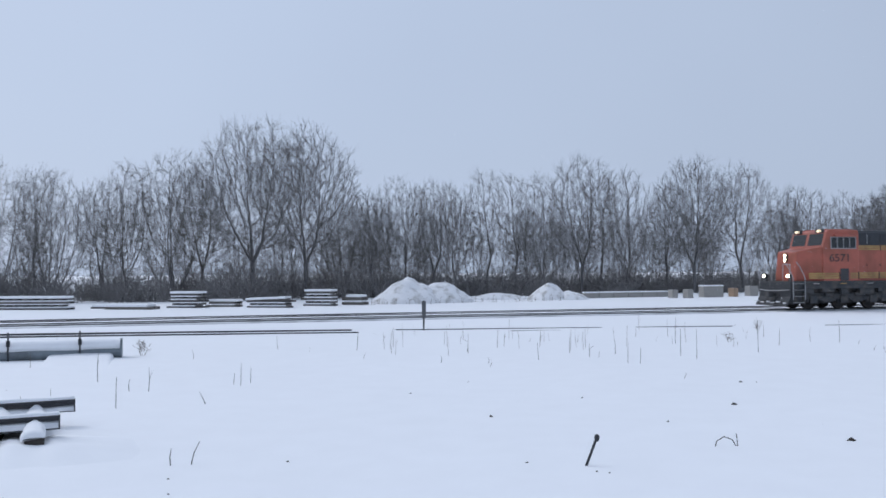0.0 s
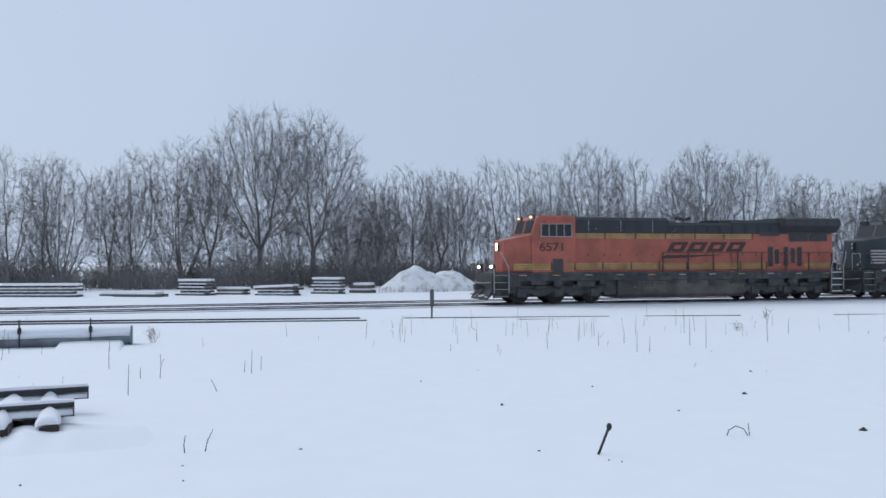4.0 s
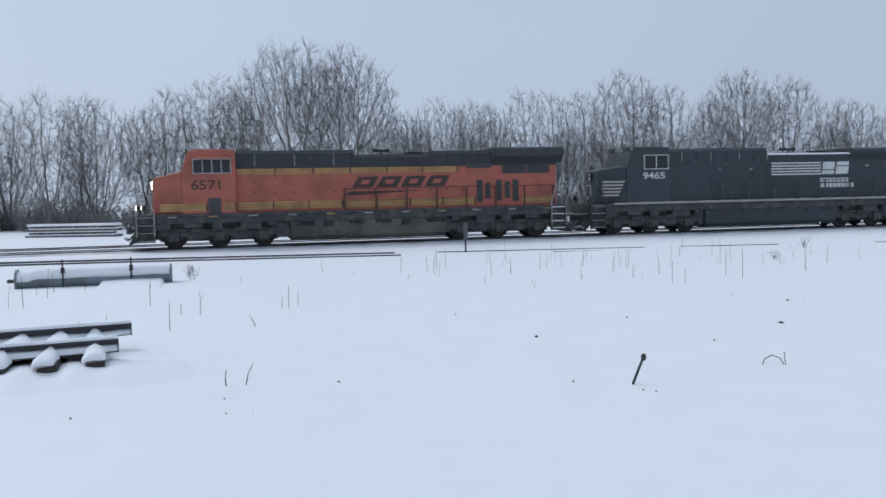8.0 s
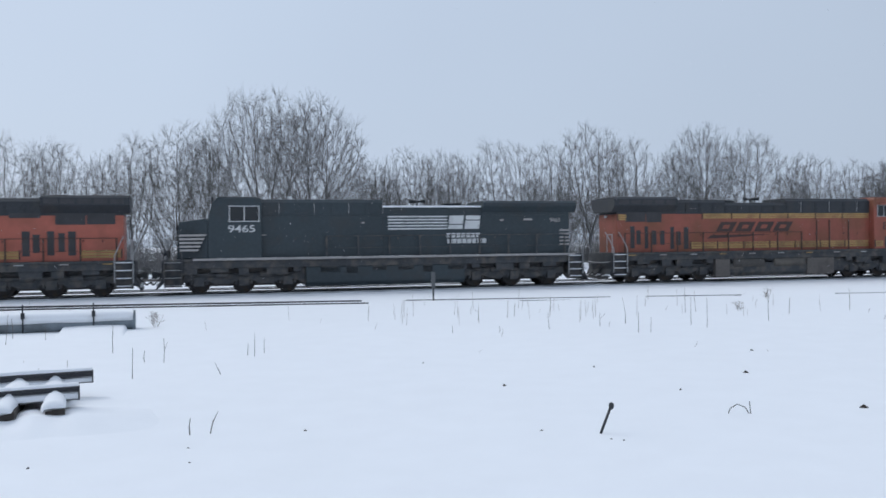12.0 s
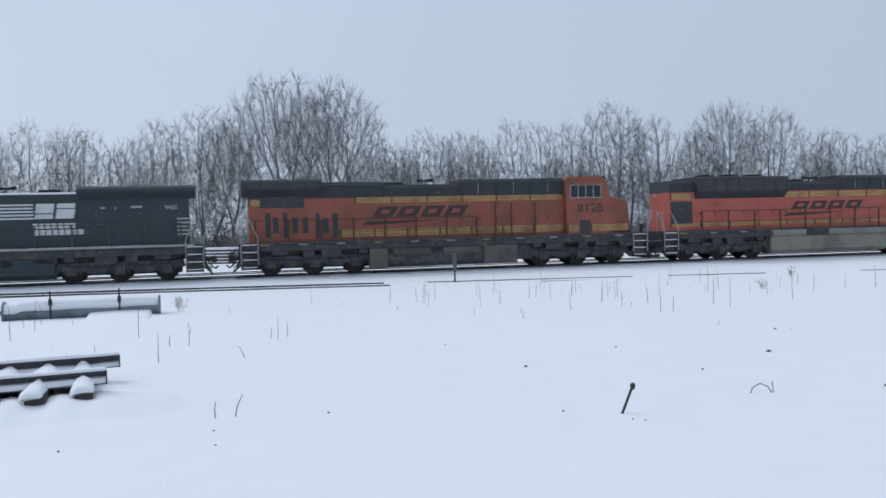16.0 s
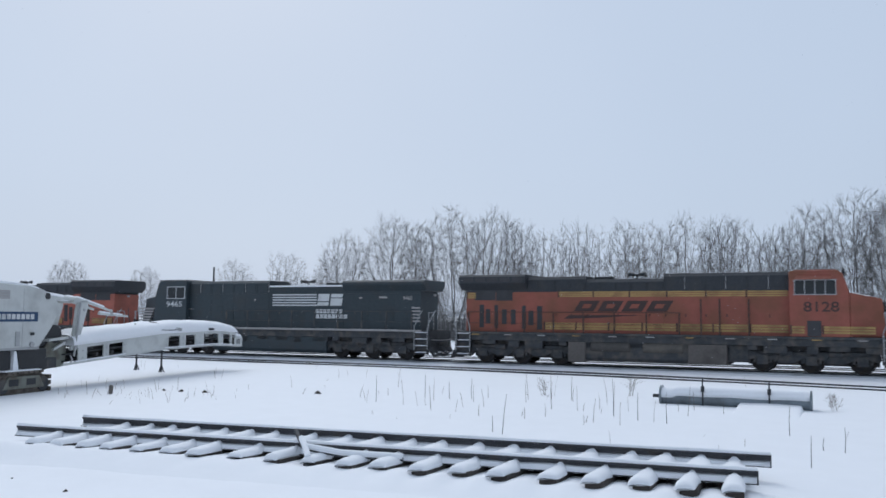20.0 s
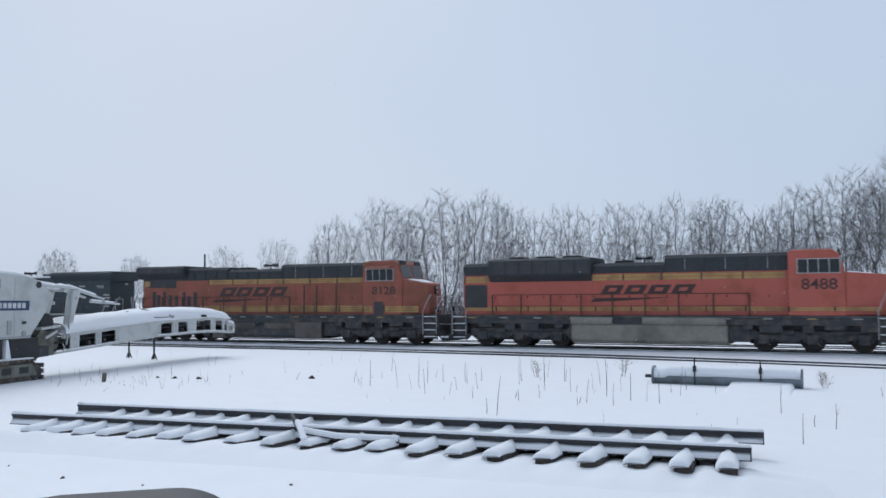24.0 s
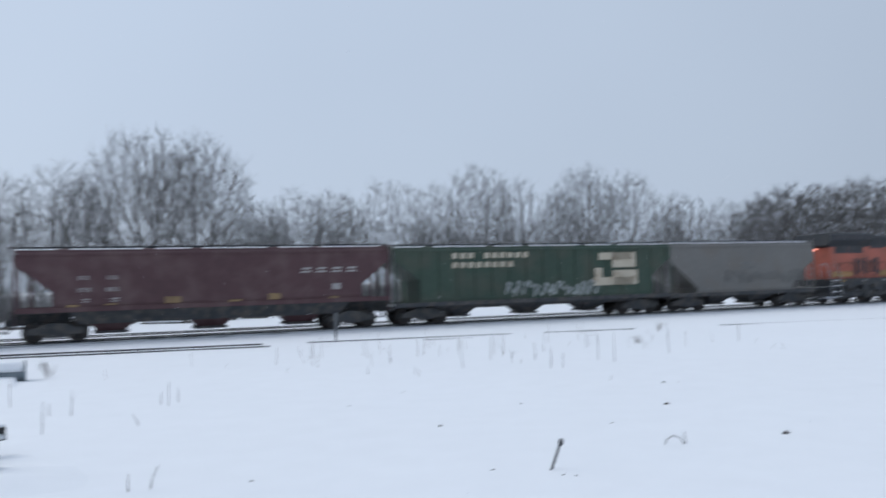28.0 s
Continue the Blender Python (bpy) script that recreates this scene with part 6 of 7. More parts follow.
for k, x in enumerate(TIE_AT):
    long = 2.55 + 0.1 * math.sin(k * 1.7)
    y0 = -0.58 + 0.05 * math.sin(k * 3.1)
    sh = Shape()
    sh.box(x - 0.115, x + 0.115, y0, y0 + long, SEAT - 0.175, SEAT)
    sh.v = [(a + skew(x) * b, b, c) for a, b, c in sh.v]
    tie = part("tie", sh, M_TIE, panel, bevel=0.012)
    reach = -y0
    tie_snow(tie, x, [(SEAT, 0.0), (0.012, RH - 0.04, 0.065), (0.05, RH - 0.055, 0.095), (0.12, SEAT + 0.11, 0.13), (0.22, SEAT + 0.095, 0.14), (reach - 0.14, SEAT + 0.085, 0.145), (reach - 0.03, SEAT + 0.075, 0.14),
                      (reach + 0.02, SEAT + 0.045, 0.13), (reach + 0.03, SEAT - 0.005, 0.12)], -1, k, (0.01, 0.035))
    tie_snow(tie, x, [(SEAT, 1.47), (0.012, RH - 0.05, 0.09), (0.05, RH - 0.065, 0.13), (0.11, SEAT + 0.095, 0.16), (0.25, SEAT + 0.085, 0.19), (0.6, SEAT + 0.07, 0.22), (1.3, SEAT + 0.06, 0.22)], -1, k + 50, (0.05, 0.05))
    tie_snow(tie, x, [(SEAT, 1.47), (0.012, RH - 0.05, 0.06), (0.15, SEAT + 0.09, 0.14), (0.4, SEAT + 0.08, 0.16), (y0 + long - 1.47, SEAT + 0.02, 0.12)], 1, k + 90, (0.05, 0.05))
    part("tie_plate", Shape().box(x - 0.09, x + 0.09, -0.15, 0.15, SEAT - 0.003, SEAT + 0.012), M_RAIL, tie)
# snow lying between the rails, dipping between the ties and lapping over the far rail's foot
vv, ff, steps, rows_y = [], [], 190, (0.09, 0.2, 0.4, 0.65, 0.9, 1.1, 1.22, 1.31, 1.38, 1.425, 1.452)
for i in range(steps + 1):
    x = 0.35 + (PN - 0.5) * i / steps
    for y in rows_y:
        wave = near_tie(x - skew(x) * y)
        lap = 0.02 * max(0.0, (y - 1.2) / 0.25)
        vv.append((x, y, SEAT + 0.005 + 0.028 * wave + lap + 0.014 * noise.noise(Vector((x * 1.9, y * 2.5, 8)))))
k = len(rows_y)
for i in range(steps):
    ff += [(i * k + j, (i + 1) * k + j, (i + 1) * k + j + 1, i * k + j + 1) for j in range(k - 1)]
part("snow_blanket", raw_mesh("snow_blanket", vv, ff, M_SNOWCAP, True), M_SNOWCAP, panel, "snow filling the space between the rails")
# snow banked against the tie ends, higher at the panel's buried end
vv, ff = [], []
ROWS = [(-2.1, -0.06), (-1.7, 0.0), (-1.3, 0.25), (-1.05, 0.55), (-0.86, 0.82), (-0.72, 0.97), (-0.64, 1.0), (-0.55, 0.97), (-0.44, 0.9), (-0.3, 0.85), (-0.15, 0.82), (0.0, 0.8), (0.14, 0.75), (0.24, -0.3)]
steps = 260
for i in range(steps + 1):
    x = -0.8 + (PN + 1.8) * i / steps
    ends = min(1.0, i / 20, (steps - i) / 20)
    wave = 1 - near_tie(x + skew(x) * 0.6)
    crest = 0.235 - 0.112 * i / steps + (0.012 + 0.04 * i / steps) * wave + 0.02 * noise.noise(Vector((x * 1.3, 0, 4)))
    for y, f in ROWS:
        shift = 0.05 * noise.noise(Vector((x * 0.8, y, 2)))
        p = panel.matrix_basis @ Vector((x, y + shift, 0))
        low_z = lie(p.x, p.y) - 0.012
        lump = 0.03 * noise.noise(Vector((x * 2.6, y * 3, 12))) * (y > -0.9)
        vv.append((p.x, p.y, low_z + max(0.0, crest + lump - low_z) * f * ends if f > 0 else low_z - 0.05))
k = len(ROWS)
for i in range(steps):
    ff += [(i * k + j, (i + 1) * k + j, (i + 1) * k + j + 1, i * k + j + 1) for j in range(k - 1)]
bank = new("snow_bank", raw_mesh("snow_bank", vv, ff, M_SNOW, True))
tagged(bank, "soft bank of snow along the tie ends", "snow bank")
# bent bar lying across the panel
yb = part("bent_bar", Shape().path([(5.55, 0.1, RH + 0.17), (5.72, -0.08, RH + 0.06), (5.95, -0.32, RH - 0.06), (6.18, -0.66, 0.12)], 0.035, 7), M_RAIL, panel, "bent steel bar poking out of the snow")
part("snow_on_bar", Shape().path([(5.74, -0.06, RH + 0.08), (5.95, -0.32, RH - 0.02), (6.1, -0.52, 0.3)], 0.05, 8), M_SNOWCAP, yb)
part("side_bar", Shape().path([(5.9, -0.28, RH - 0.04), (6.5, -0.22, RH - 0.12), (7.5, -0.16, RH - 0.13)], 0.03, 7), M_RAIL, yb)
part("snow_on_side_bar", Shape().path([(5.9, -0.28, RH - 0.0), (6.5, -0.22, RH - 0.08), (7.5, -0.16, RH - 0.09)], 0.05, 8), M_SNOWCAP, yb)


# ---- road milling machine at the far side of the yard ----
# local x runs along the loading belt from its root towards its tip, y away from the camera
MA, MB = Vector((-28.42, 11.49, 0)), Vector((-33.62, 21.94, 0))
md = MB - MA
mill = thing("milling_machine", "white road milling machine with a snowy loading conveyor", "construction machine", pose(MA.x, MA.y, 0, 0, 0, math.degrees(math.atan2(md.y, md.x))))
sh = Shape()
sh.prism([(-9.5, 1.3), (-2.4, 1.29), (-0.77, 1.36), (-0.27, 1.97), (0.2, 2.62), (-0.15, 2.9), (-0.63, 3.17), (-1.24, 3.28), (-2.5, 3.33), (-9.5, 3.36)], 0.0, 2.4)
body = part("body", sh, M_MACHINE, mill, bevel=0.05)
sh = Shape()
sh.prism([(-9.4, 3.33), (-2.5, 3.31), (-1.3, 3.27), (-0.62, 3.16), (-0.9, 3.27), (-1.4, 3.35), (-2.4, 3.41), (-9.4, 3.46)], 0.06, 2.34)
part("snow_on_body", sh, M_SNOWCAP, mill, "snow on the engine cover", bevel=0.03)
part("name_panel", Shape().box(-4.6, -0.89, -0.012, 0.0, 2.17, 2.47), M_NAVY, mill, "navy blue name panel")
for k in range(9):
    sh = Shape()
    x = -1.06 - 0.19 * k
    sh.box(x - 0.14, x, -0.02, -0.012, 2.24, 2.4)
    part("name_bar", sh, M_WHITE, mill, "illegible white letter")
part("badge", Shape().box(-2.6, -2.06, -0.012, 0.0, 2.86, 3.12), M_DIMWHITE, mill, "small striped badge")
for k in range(3):
    part("badge_stripe", Shape().box(-2.6, -2.06, -0.016, -0.012, 2.89 + 0.08 * k, 2.92 + 0.08 * k), M_GREYRAIL, mill)
part("door_latch", Shape().box(-1.78, -1.62, -0.04, 0.0, 1.42, 1.86), M_GREYRAIL, mill, bevel=0.01)
part("handle", Shape().box(-1.18, -1.04, -0.05, 0.0, 1.74, 1.83), M_RUBBER, mill, bevel=0.01)
part("filler_cap", Shape().lathe([(-0.05, 0.05), (-0.04, 0.09), (0.0, 0.09)], (-1.1, 0, 1.45), "y", 14), M_GREYRAIL, mill)
for x in (-3.4, -1.5):
    part("panel_seam", Shape().box(x, x + 0.012, -0.006, 0.0, 1.35, 3.2), M_GREYRAIL, mill)
part("body_trim", Shape().box(-9.4, -0.8, -0.02, 0.0, 1.3, 1.37), M_GREYRAIL, mill)
# rubber flaps and legs under the body
for x0, x1, z0 in ((-2.42, -1.78, 0.66), (-1.5, -0.3, 0.62), (-5.2, -3.6, 0.66)):
    part("rubber_flap", Shape().box(x0, x1, 0.12, 1.2, z0, 1.32), M_RUBBER, mill, bevel=0.05)
part("snow_wedge", Shape().prism([(-1.75, 0.7), (-1.52, 0.66), (-1.64, 1.25), (-1.72, 1.28)], 0.05, 0.5), M_SNOWCAP, mill, "snow lodged between the legs")
# green-grey muddy root of the belt
sh = Shape()
sh.prism([(-0.35, 0.62), (0.62, 0.68), (0.75, 1.1), (0.62, 1.5), (-0.1, 1.55), (-0.4, 1.1)], 0.25, 1.0)
root = part("belt_root", sh, M_MUDGREEN, mill, bevel=0.04)
part("mud_box", Shape().box(-0.3, 0.15, 0.12, 0.3, 0.66, 1.0), M_UNDER, root, bevel=0.03)
part("root_plate", Shape().prism([(-0.3, 1.52), (0.55, 1.58), (0.6, 1.66), (-0.3, 1.6)], 0.05, 1.1), M_MACHINE, root, bevel=0.012)
part("root_brace", Shape().prism([(0.0, 1.22), (0.5, 1.42), (0.52, 1.52), (0.0, 1.3)], 0.1, 0.2), M_MACHINE, root, bevel=0.012)
# black solid put in for the dark triangular gap behind the drum
part("dark_shroud", Shape().prism([(-0.75, 1.35), (-0.25, 1.35), (0.15, 1.66), (0.1, 2.0), (-0.24, 2.02)], 0.3, 2.0), M_RUBBER, mill, bevel=0.04)
part("drive_drum", Shape().lathe([(0, 0.27), (0.06, 0.34), (1.3, 0.34), (1.36, 0.27)], (0.2, 0.25, 1.72), "y", 22), M_RUBBER, mill)
# lifting mast and tie rods over the belt
mast = None
for y in (0.05, 1.1):
    sh = Shape()
    sh.prism([(0.72, 1.2), (0.98, 1.2), (1.48, 2.72), (1.4, 2.88), (0.98, 2.88), (0.9, 2.5)], y, y + 0.1)
    mast = part("mast", sh, M_MACHINE, mill, bevel=0.02)
    part("mast_bolt", Shape().rod((1.25, y - 0.03, 2.55), (1.25, y, 2.55), 0.05, None, 8), M_GREYRAIL, mast)
part("mast_rod", Shape().path([(0.8, 0.0, 1.0), (0.9, -0.02, 1.9), (1.0, -0.02, 2.8)], 0.035, 8), M_GREYRAIL, mill)
part("mast_crossbar", Shape().box(0.75, 1.42, 0.05, 1.2, 2.78, 2.9), M_MACHINE, mill, bevel=0.03)
vv = Shape()
for x, y, z, r in ((0.55, 0.3, 2.98, 0.16), (0.85, 0.35, 3.0, 0.2), (1.15, 0.3, 2.97, 0.17), (0.8, 0.75, 3.0, 0.2), (1.2, 0.8, 2.97, 0.18)):
    vv.lathe([(-0.1, r * 0.9), (0.0, r), (0.06, r * 0.75), (0.1, r * 0.3)], (x, y, z - 0.05), "z", 12)
part("snow_on_mast", vv, M_SNOWCAP, mill, "lumps of snow on the mast", smooth=True)
for y in (0.12, 1.1):
    part("link_arm", Shape().path([(-0.9, y, 3.1), (-0.4, y, 3.0), (0.3, y, 2.95), (1.1, y, 2.9)], 0.06, 8), M_MACHINE, mill)
    part("snow_on_link", Shape().path([(-0.88, y, 3.16), (-0.4, y, 3.05), (0.3, y, 2.98)], 0.065, 8), M_SNOWCAP, mill, "snow on the link arm")
part("link_eye", Shape().lathe([(-0.06, 0.05), (-0.06, 0.11), (0.06, 0.11)], (-0.5, 0.04, 2.98), "y", 14), M_RUBBER, mill)
for y, dz in ((0.1, 0.0), (0.9, 0.06)):
    part("stay_rod", Shape().rod((0.9, y, 2.93 + dz), (2.75, y, 2.52 + dz), 0.045, 0.04, 8), M_MACHINE, mill)
part("stay_rod_snow", Shape().rod((1.0, 0.1, 2.98), (2.3, 0.1, 2.68), 0.035, None, 7), M_SNOWCAP, mill, "thin snow on the stay rod")
part("lift_cylinder", Shape().rod((2.05, 0.1, 2.44), (3.61, 0.1, 2.34), 0.05, 0.035, 12), M_MACHINE, mill)
part("lift_cylinder_cap", Shape().rod((2.62, 0.1, 2.42), (2.76, 0.1, 2.41), 0.07, None, 12), M_GREYRAIL, mill)
part("snow_on_cylinder", Shape().rod((2.1, 0.1, 2.48), (3.3, 0.1, 2.40), 0.05, 0.03, 8), M_SNOWCAP, mill, "snow on the lift cylinder")
part("hook", Shape().path([(0.62, 0.0, 1.05), (0.7, -0.02, 0.92), (0.64, -0.02, 0.82)], 0.025, 6), M_GREYRAIL, mill)
# loading belt: a cranked trough with windows between its posts
LOW = [(0.0, 0.69), (2.76, 0.86), (5.73, 1.04), (9.32, 1.1), (10.5, 1.04), (11.1, 1.0)]
SNOWTOP = [(0.7, 1.72), (1.2, 1.9), (2.7, 1.99), (5.0, 2.12), (6.79, 2.2), (9.0, 2.18), (10.3, 2.1), (10.88, 2.02), (11.15, 1.75)]


def between(line_points, x):
    for (xa, za), (xb, zb) in zip(line_points, line_points[1:]):
        if xa <= x <= xb:
            return za + (zb - za) * (x - xa) / (xb - xa)
    return line_points[-1][1] if x > line_points[-1][0] else line_points[0][1]


def band(x0, x1, lo, hi, y0, y1):
    """A strip between two heights above the belt's lower edge."""
    sh = Shape()
    cuts = [x0] + [x for x, _ in LOW if x0 < x < x1] + [x1]
    for xa, xb in zip(cuts, cuts[1:]):
        za, zb = between(LOW, xa), between(LOW, xb)
        sh.prism([(xa, za + lo), (xb, zb + lo), (xb, zb + hi), (xa, za + hi)], y0, y1)
    return sh


belt = None
for y in (0.0, 1.2):
    side = part("belt_side", band(0.95, 11.0, 0.52, 0.68, y, y + 0.07), M_MACHINE, mill, bevel=0.01)
    part("lower_rail", band(0.3, 11.1, 0.0, 0.07, y, y + 0.07), M_MACHINE, side)
    part("snow_on_lower_rail", band(0.9, 10.9, 0.07, 0.1, y - 0.01, y + 0.09), M_SNOWCAP, side)
    for x0, x1 in ((1.0, 1.42), (2.26, 2.54), (3.31, 3.45), (5.8, 6.02), (6.79, 7.18), (7.86, 8.49), (9.62, 9.98), (10.54, 10.72)):
        pst = part("belt_post", band(x0, x1, 0.07, 0.53, y - 0.006, y + 0.05), M_MACHINE, side)
        for dz in (0.18, 0.42):
            x = (x0 + x1) / 2
            part("bolt", Shape().rod((x, y - 0.022, between(LOW, x) + dz), (x, y, between(LOW, x) + dz), 0.028, None, 6), M_GREYRAIL, pst)
    part("side_panel", band(3.45, 5.8, 0.03, 0.54, y - 0.018, y + 0.05), M_MACHINE, side, "plain white cover panel")
    belt = belt or side
part("rubber_belt", band(0.5, 11.2, 0.33, 0.37, 0.1, 1.17), M_RUBBER, belt)
part("return_belt", band(0.5, 11.2, 0.1, 0.13, 0.1, 1.17), M_RUBBER, belt)
for x in np.arange(1.2, 11.0, 0.8):
    part("roller", Shape().rod((x, 0.05, between(LOW, x) + 0.22), (x, 1.2, between(LOW, x) + 0.22), 0.06, None, 8), M_UNDER, belt)
sh = Shape()
sh.lathe([(0, 0.12), (0.06, 0.19), (1.1, 0.19), (1.16, 0.12)], (11.25, 0.05, 1.2), "y", 16)
part("head_roller", sh, M_GREYRAIL, belt)
for x0, x1, z0, z1 in ((10.95, 11.55, 1.0, 1.12), (11.35, 11.55, 1.1, 1.42), (10.95, 11.4, 1.34, 1.46), (10.9, 11.02, 1.0, 1.46)):
    part("head_bracket", Shape().box(x0, x1, -0.03, 0.03, z0, z1), M_MACHINE, belt, bevel=0.015)
sh = Shape()
for x, z, r in ((11.15, 1.5, 0.15), (11.38, 1.45, 0.16), (11.55, 1.3, 0.12), (11.45, 1.12, 0.09)):
    sh.lathe([(-0.12, r * 0.6), (0.0, r), (0.1, r * 0.7)], (x, 0.1, z), "z", 10)
part("snow_on_head", sh, M_SNOWCAP, belt, "clinging snow at the belt's head", smooth=True)
vv, ff, k, steps = [], [], 11, 40
for i in range(steps + 1):
    x = 0.72 + (11.15 - 0.72) * i / steps
    z = between(LOW, x) + 0.66
    h = between(SNOWTOP, x) - z
    for j in range(k):
        a = math.pi * j / (k - 1)
        vv.append((x, 0.62 - 0.68 * math.cos(a), z - 0.03 + (h + 0.03 + 0.05 * noise.noise(Vector((x * 0.9, j * 0.4, 0)))) * math.sin(a) ** 0.55))
for i in range(steps):
    ff += [(i * k + j, (i + 1) * k + j, (i + 1) * k + j + 1, i * k + j + 1) for j in range(k - 1)]
    ff.append((i * k + k - 1, (i + 1) * k + k - 1, (i + 1) * k, i * k))
ff += [tuple(range(k - 1, -1, -1)), tuple(range(steps * k, steps * k + k))]
part("snow_on_belt", raw_mesh("snow_on_belt", vv, ff, M_SNOWCAP, True), M_SNOWCAP, belt, "thick rounded snow on the belt cover")
part("cable", Shape().path([(4.3, 0.3, 2.06), (4.8, 0.1, 1.9), (5.5, -0.03, 1.82), (6.2, -0.06, 1.8), (6.65, -0.05, 1.84)], 0.016), M_POST, belt)
part("cable", Shape().path([(5.3, 0.4, 2.14), (5.8, 0.15, 2.04), (6.3, 0.0, 1.92), (6.7, -0.05, 1.86)], 0.016), M_POST, belt)
part("junction_box", Shape().box(6.58, 6.8, -0.07, 0.02, 1.76, 1.88), M_GREYRAIL, belt, bevel=0.02)
part("lamp_box", Shape().box(8.75, 9.15, -0.08, 0.02, 1.76, 1.86), M_RUBBER, belt, bevel=0.02)


# crawlers under the body
def crawler(x, y):
    h = 1.08
    sh = Shape()
    sh.prism([(x - h, 0.14), (x - h + 0.2, -0.12), (x + h - 0.2, -0.12), (x + h, 0.14), (x + h - 0.15, 0.46), (x + h - 0.35, 0.6), (x - h + 0.35, 0.6), (x - h + 0.15, 0.46)], y + 0.08, y + 0.5)
    cr = part("crawler", sh, M_CRAWLER, mill, bevel=0.03)
    for q in np.arange(-0.7, 0.66, 0.22):
        part("track_pad", Shape().box(x + q, x + q + 0.15, y - 0.02, y + 0.53, 0.58, 0.65), M_CRAWLER, cr)
        part("track_pad", Shape().box(x + q, x + q + 0.15, y - 0.02, y + 0.53, -0.16, -0.09), M_CRAWLER, cr)
    for s in (-1, 1):
        for z in (-0.02, 0.18, 0.36):
            part("track_pad", Shape().box(x + s * (h - 0.03) - 0.05, x + s * (h - 0.03) + 0.05, y - 0.02, y + 0.53, z, z + 0.13), M_CRAWLER, cr)
    part("track_frame", Shape().prism([(x - 0.85, 0.12), (x + 0.85, 0.12), (x + 0.62, 0.5), (x - 0.62, 0.5)], y - 0.01, y + 0.1), M_MUDGREEN, cr, bevel=0.03)
    for q in (-0.45, 0.25):
        part("frame_window", Shape().box(x + q - 0.17, x + q + 0.2, y - 0.02, y + 0.0, 0.22, 0.42), M_RUBBER, cr, bevel=0.008)
    for q in (-0.82, 0.82):
        part("track_wheel", Shape().lathe([(-0.04, 0.1), (-0.04, 0.22), (0.1, 0.22)], (x + q, y + 0.05, 0.22), "y", 16), M_UNDER, cr)
    part("snow_on_crawler", Shape().box(x - 0.75, x + 0.7, y + 0.0, y + 0.3, 0.645, 0.69), M_SNOWCAP, cr, "thin snow on the crawler", bevel=0.02)


crawler(-1.45, -0.12)
crawler(-4.6, -0.12)
for x, y in ((-35.96, 18.03), (-33.94, 18.13)):
    leg = thing("prop", "thin dark steel prop on a splayed foot", "prop", pose(x, y, lie(x, y), 0, 0, 20), group="steel props behind the belt")
    part("prop_tube", Shape().rod((0, 0, -0.05), (0, 0, 1.5), 0.04, None, 8), M_POST, leg)
    for k in range(3):
        a = 2.1 * k + 0.4
        part("prop_foot", Shape().rod((0, 0, 0.32), (0.13 * math.cos(a), 0.13 * math.sin(a), -0.03), 0.025, None, 6), M_POST, leg)


# ---- small things in the snow ----
stick = thing("iron_pin", "dark iron pin with a bulbous head leaning in the snow", "iron pin", pose(1.62, 10.0, lie(1.62, 10.0)))
part("shank", Shape().rod((0, 0, -0.1), (0.155, 0, 0.30), 0.016, None, 8), M_POST, stick)
sh = Shape()
sh.lathe([(-0.045, 0.012), (-0.03, 0.026), (0.0, 0.033), (0.028, 0.026), (0.04, 0.01)], (0.166, 0, 0.325), "z", 10)
part("pin_head", sh, M_POST, stick, smooth=True)
wire = part("wire_loop", Shape().path([(0, 0, -0.05), (0.04, 0, 0.07), (0.14, 0.02, 0.12), (0.24, 0.02, 0.08), (0.29, 0.02, 0.0), (0.34, 0.02, -0.04)], 0.006, 6).path([(0.31, 0, -0.05), (0.29, 0, 0.16)], 0.005, 6), M_DARKWEED)
wire.matrix_basis = pose(3.47, 11.0, lie(3.47, 11.0))
tagged(wire, "thin bent wire arching out of the snow", "wire")
rng = random.Random(21)


def stalk(sh, x, y, h, lean, r=0.006, dx=None):
    z = lie(x, y) - 0.03
    a = rng.uniform(0, 6.283)
    dx, dy = math.cos(a) * lean if dx is None else dx, math.sin(a) * lean
    mid = (x + dx * 0.4 + rng.gauss(0, 0.01), y + dy * 0.4, z + h * 0.55)
    sh.rod((x, y, z), mid, r, r * 0.8, 4).rod(mid, (x + dx, y + dy, z + h), r * 0.8, r * 0.5, 4)
    if rng.random() < 0.3 and h > 0.35:
        sh.rod(mid, (mid[0] + rng.gauss(0, 0.08), mid[1] + rng.gauss(0, 0.05), mid[2] + 0.15), r * 0.5, r * 0.3, 3)


# single weeds that stand out: x, y, height, lean along x
for x, y, h, dx in ((-3.02, 10.19, 0.30, 0.10), (-3.23, 10.10, 0.23, 0.0), (-4.16, 14.93, 0.24, -0.11), (-5.61, 14.60, 0.56, 0.01), (-5.75, 16.62, 0.51, 0.01), (-4.14, 17.40, 0.51, 0.01), (-4.04, 17.85, 0.34, 0.01),
                    (-4.33, 17.59, 0.27, 0.02), (6.34, 22.80, 0.75, 0.0), (6.54, 22.03, 0.80, 0.0), (7.34, 26.97, 0.45, 0.0), (8.82, 23.89, 0.94, -0.02)):
    sh = Shape()
    stalk(sh, 0, 0, h, 0.02, 0.008 if y < 12 else 0.007 if h > 0.2 else 0.018, dx)
    sh.v = [(a, b, c - lie(0, 0)) for a, b, c in sh.v]
    ob = part("weed", sh, M_DARKWEED)
    ob.matrix_basis = pose(x, y, lie(x, y))
    tagged(ob, ("tall upright dry weed stalk" if h > 0.45 else "short dry weed stalk") + " standing in the snow", "weed", "dry weeds in the snow")
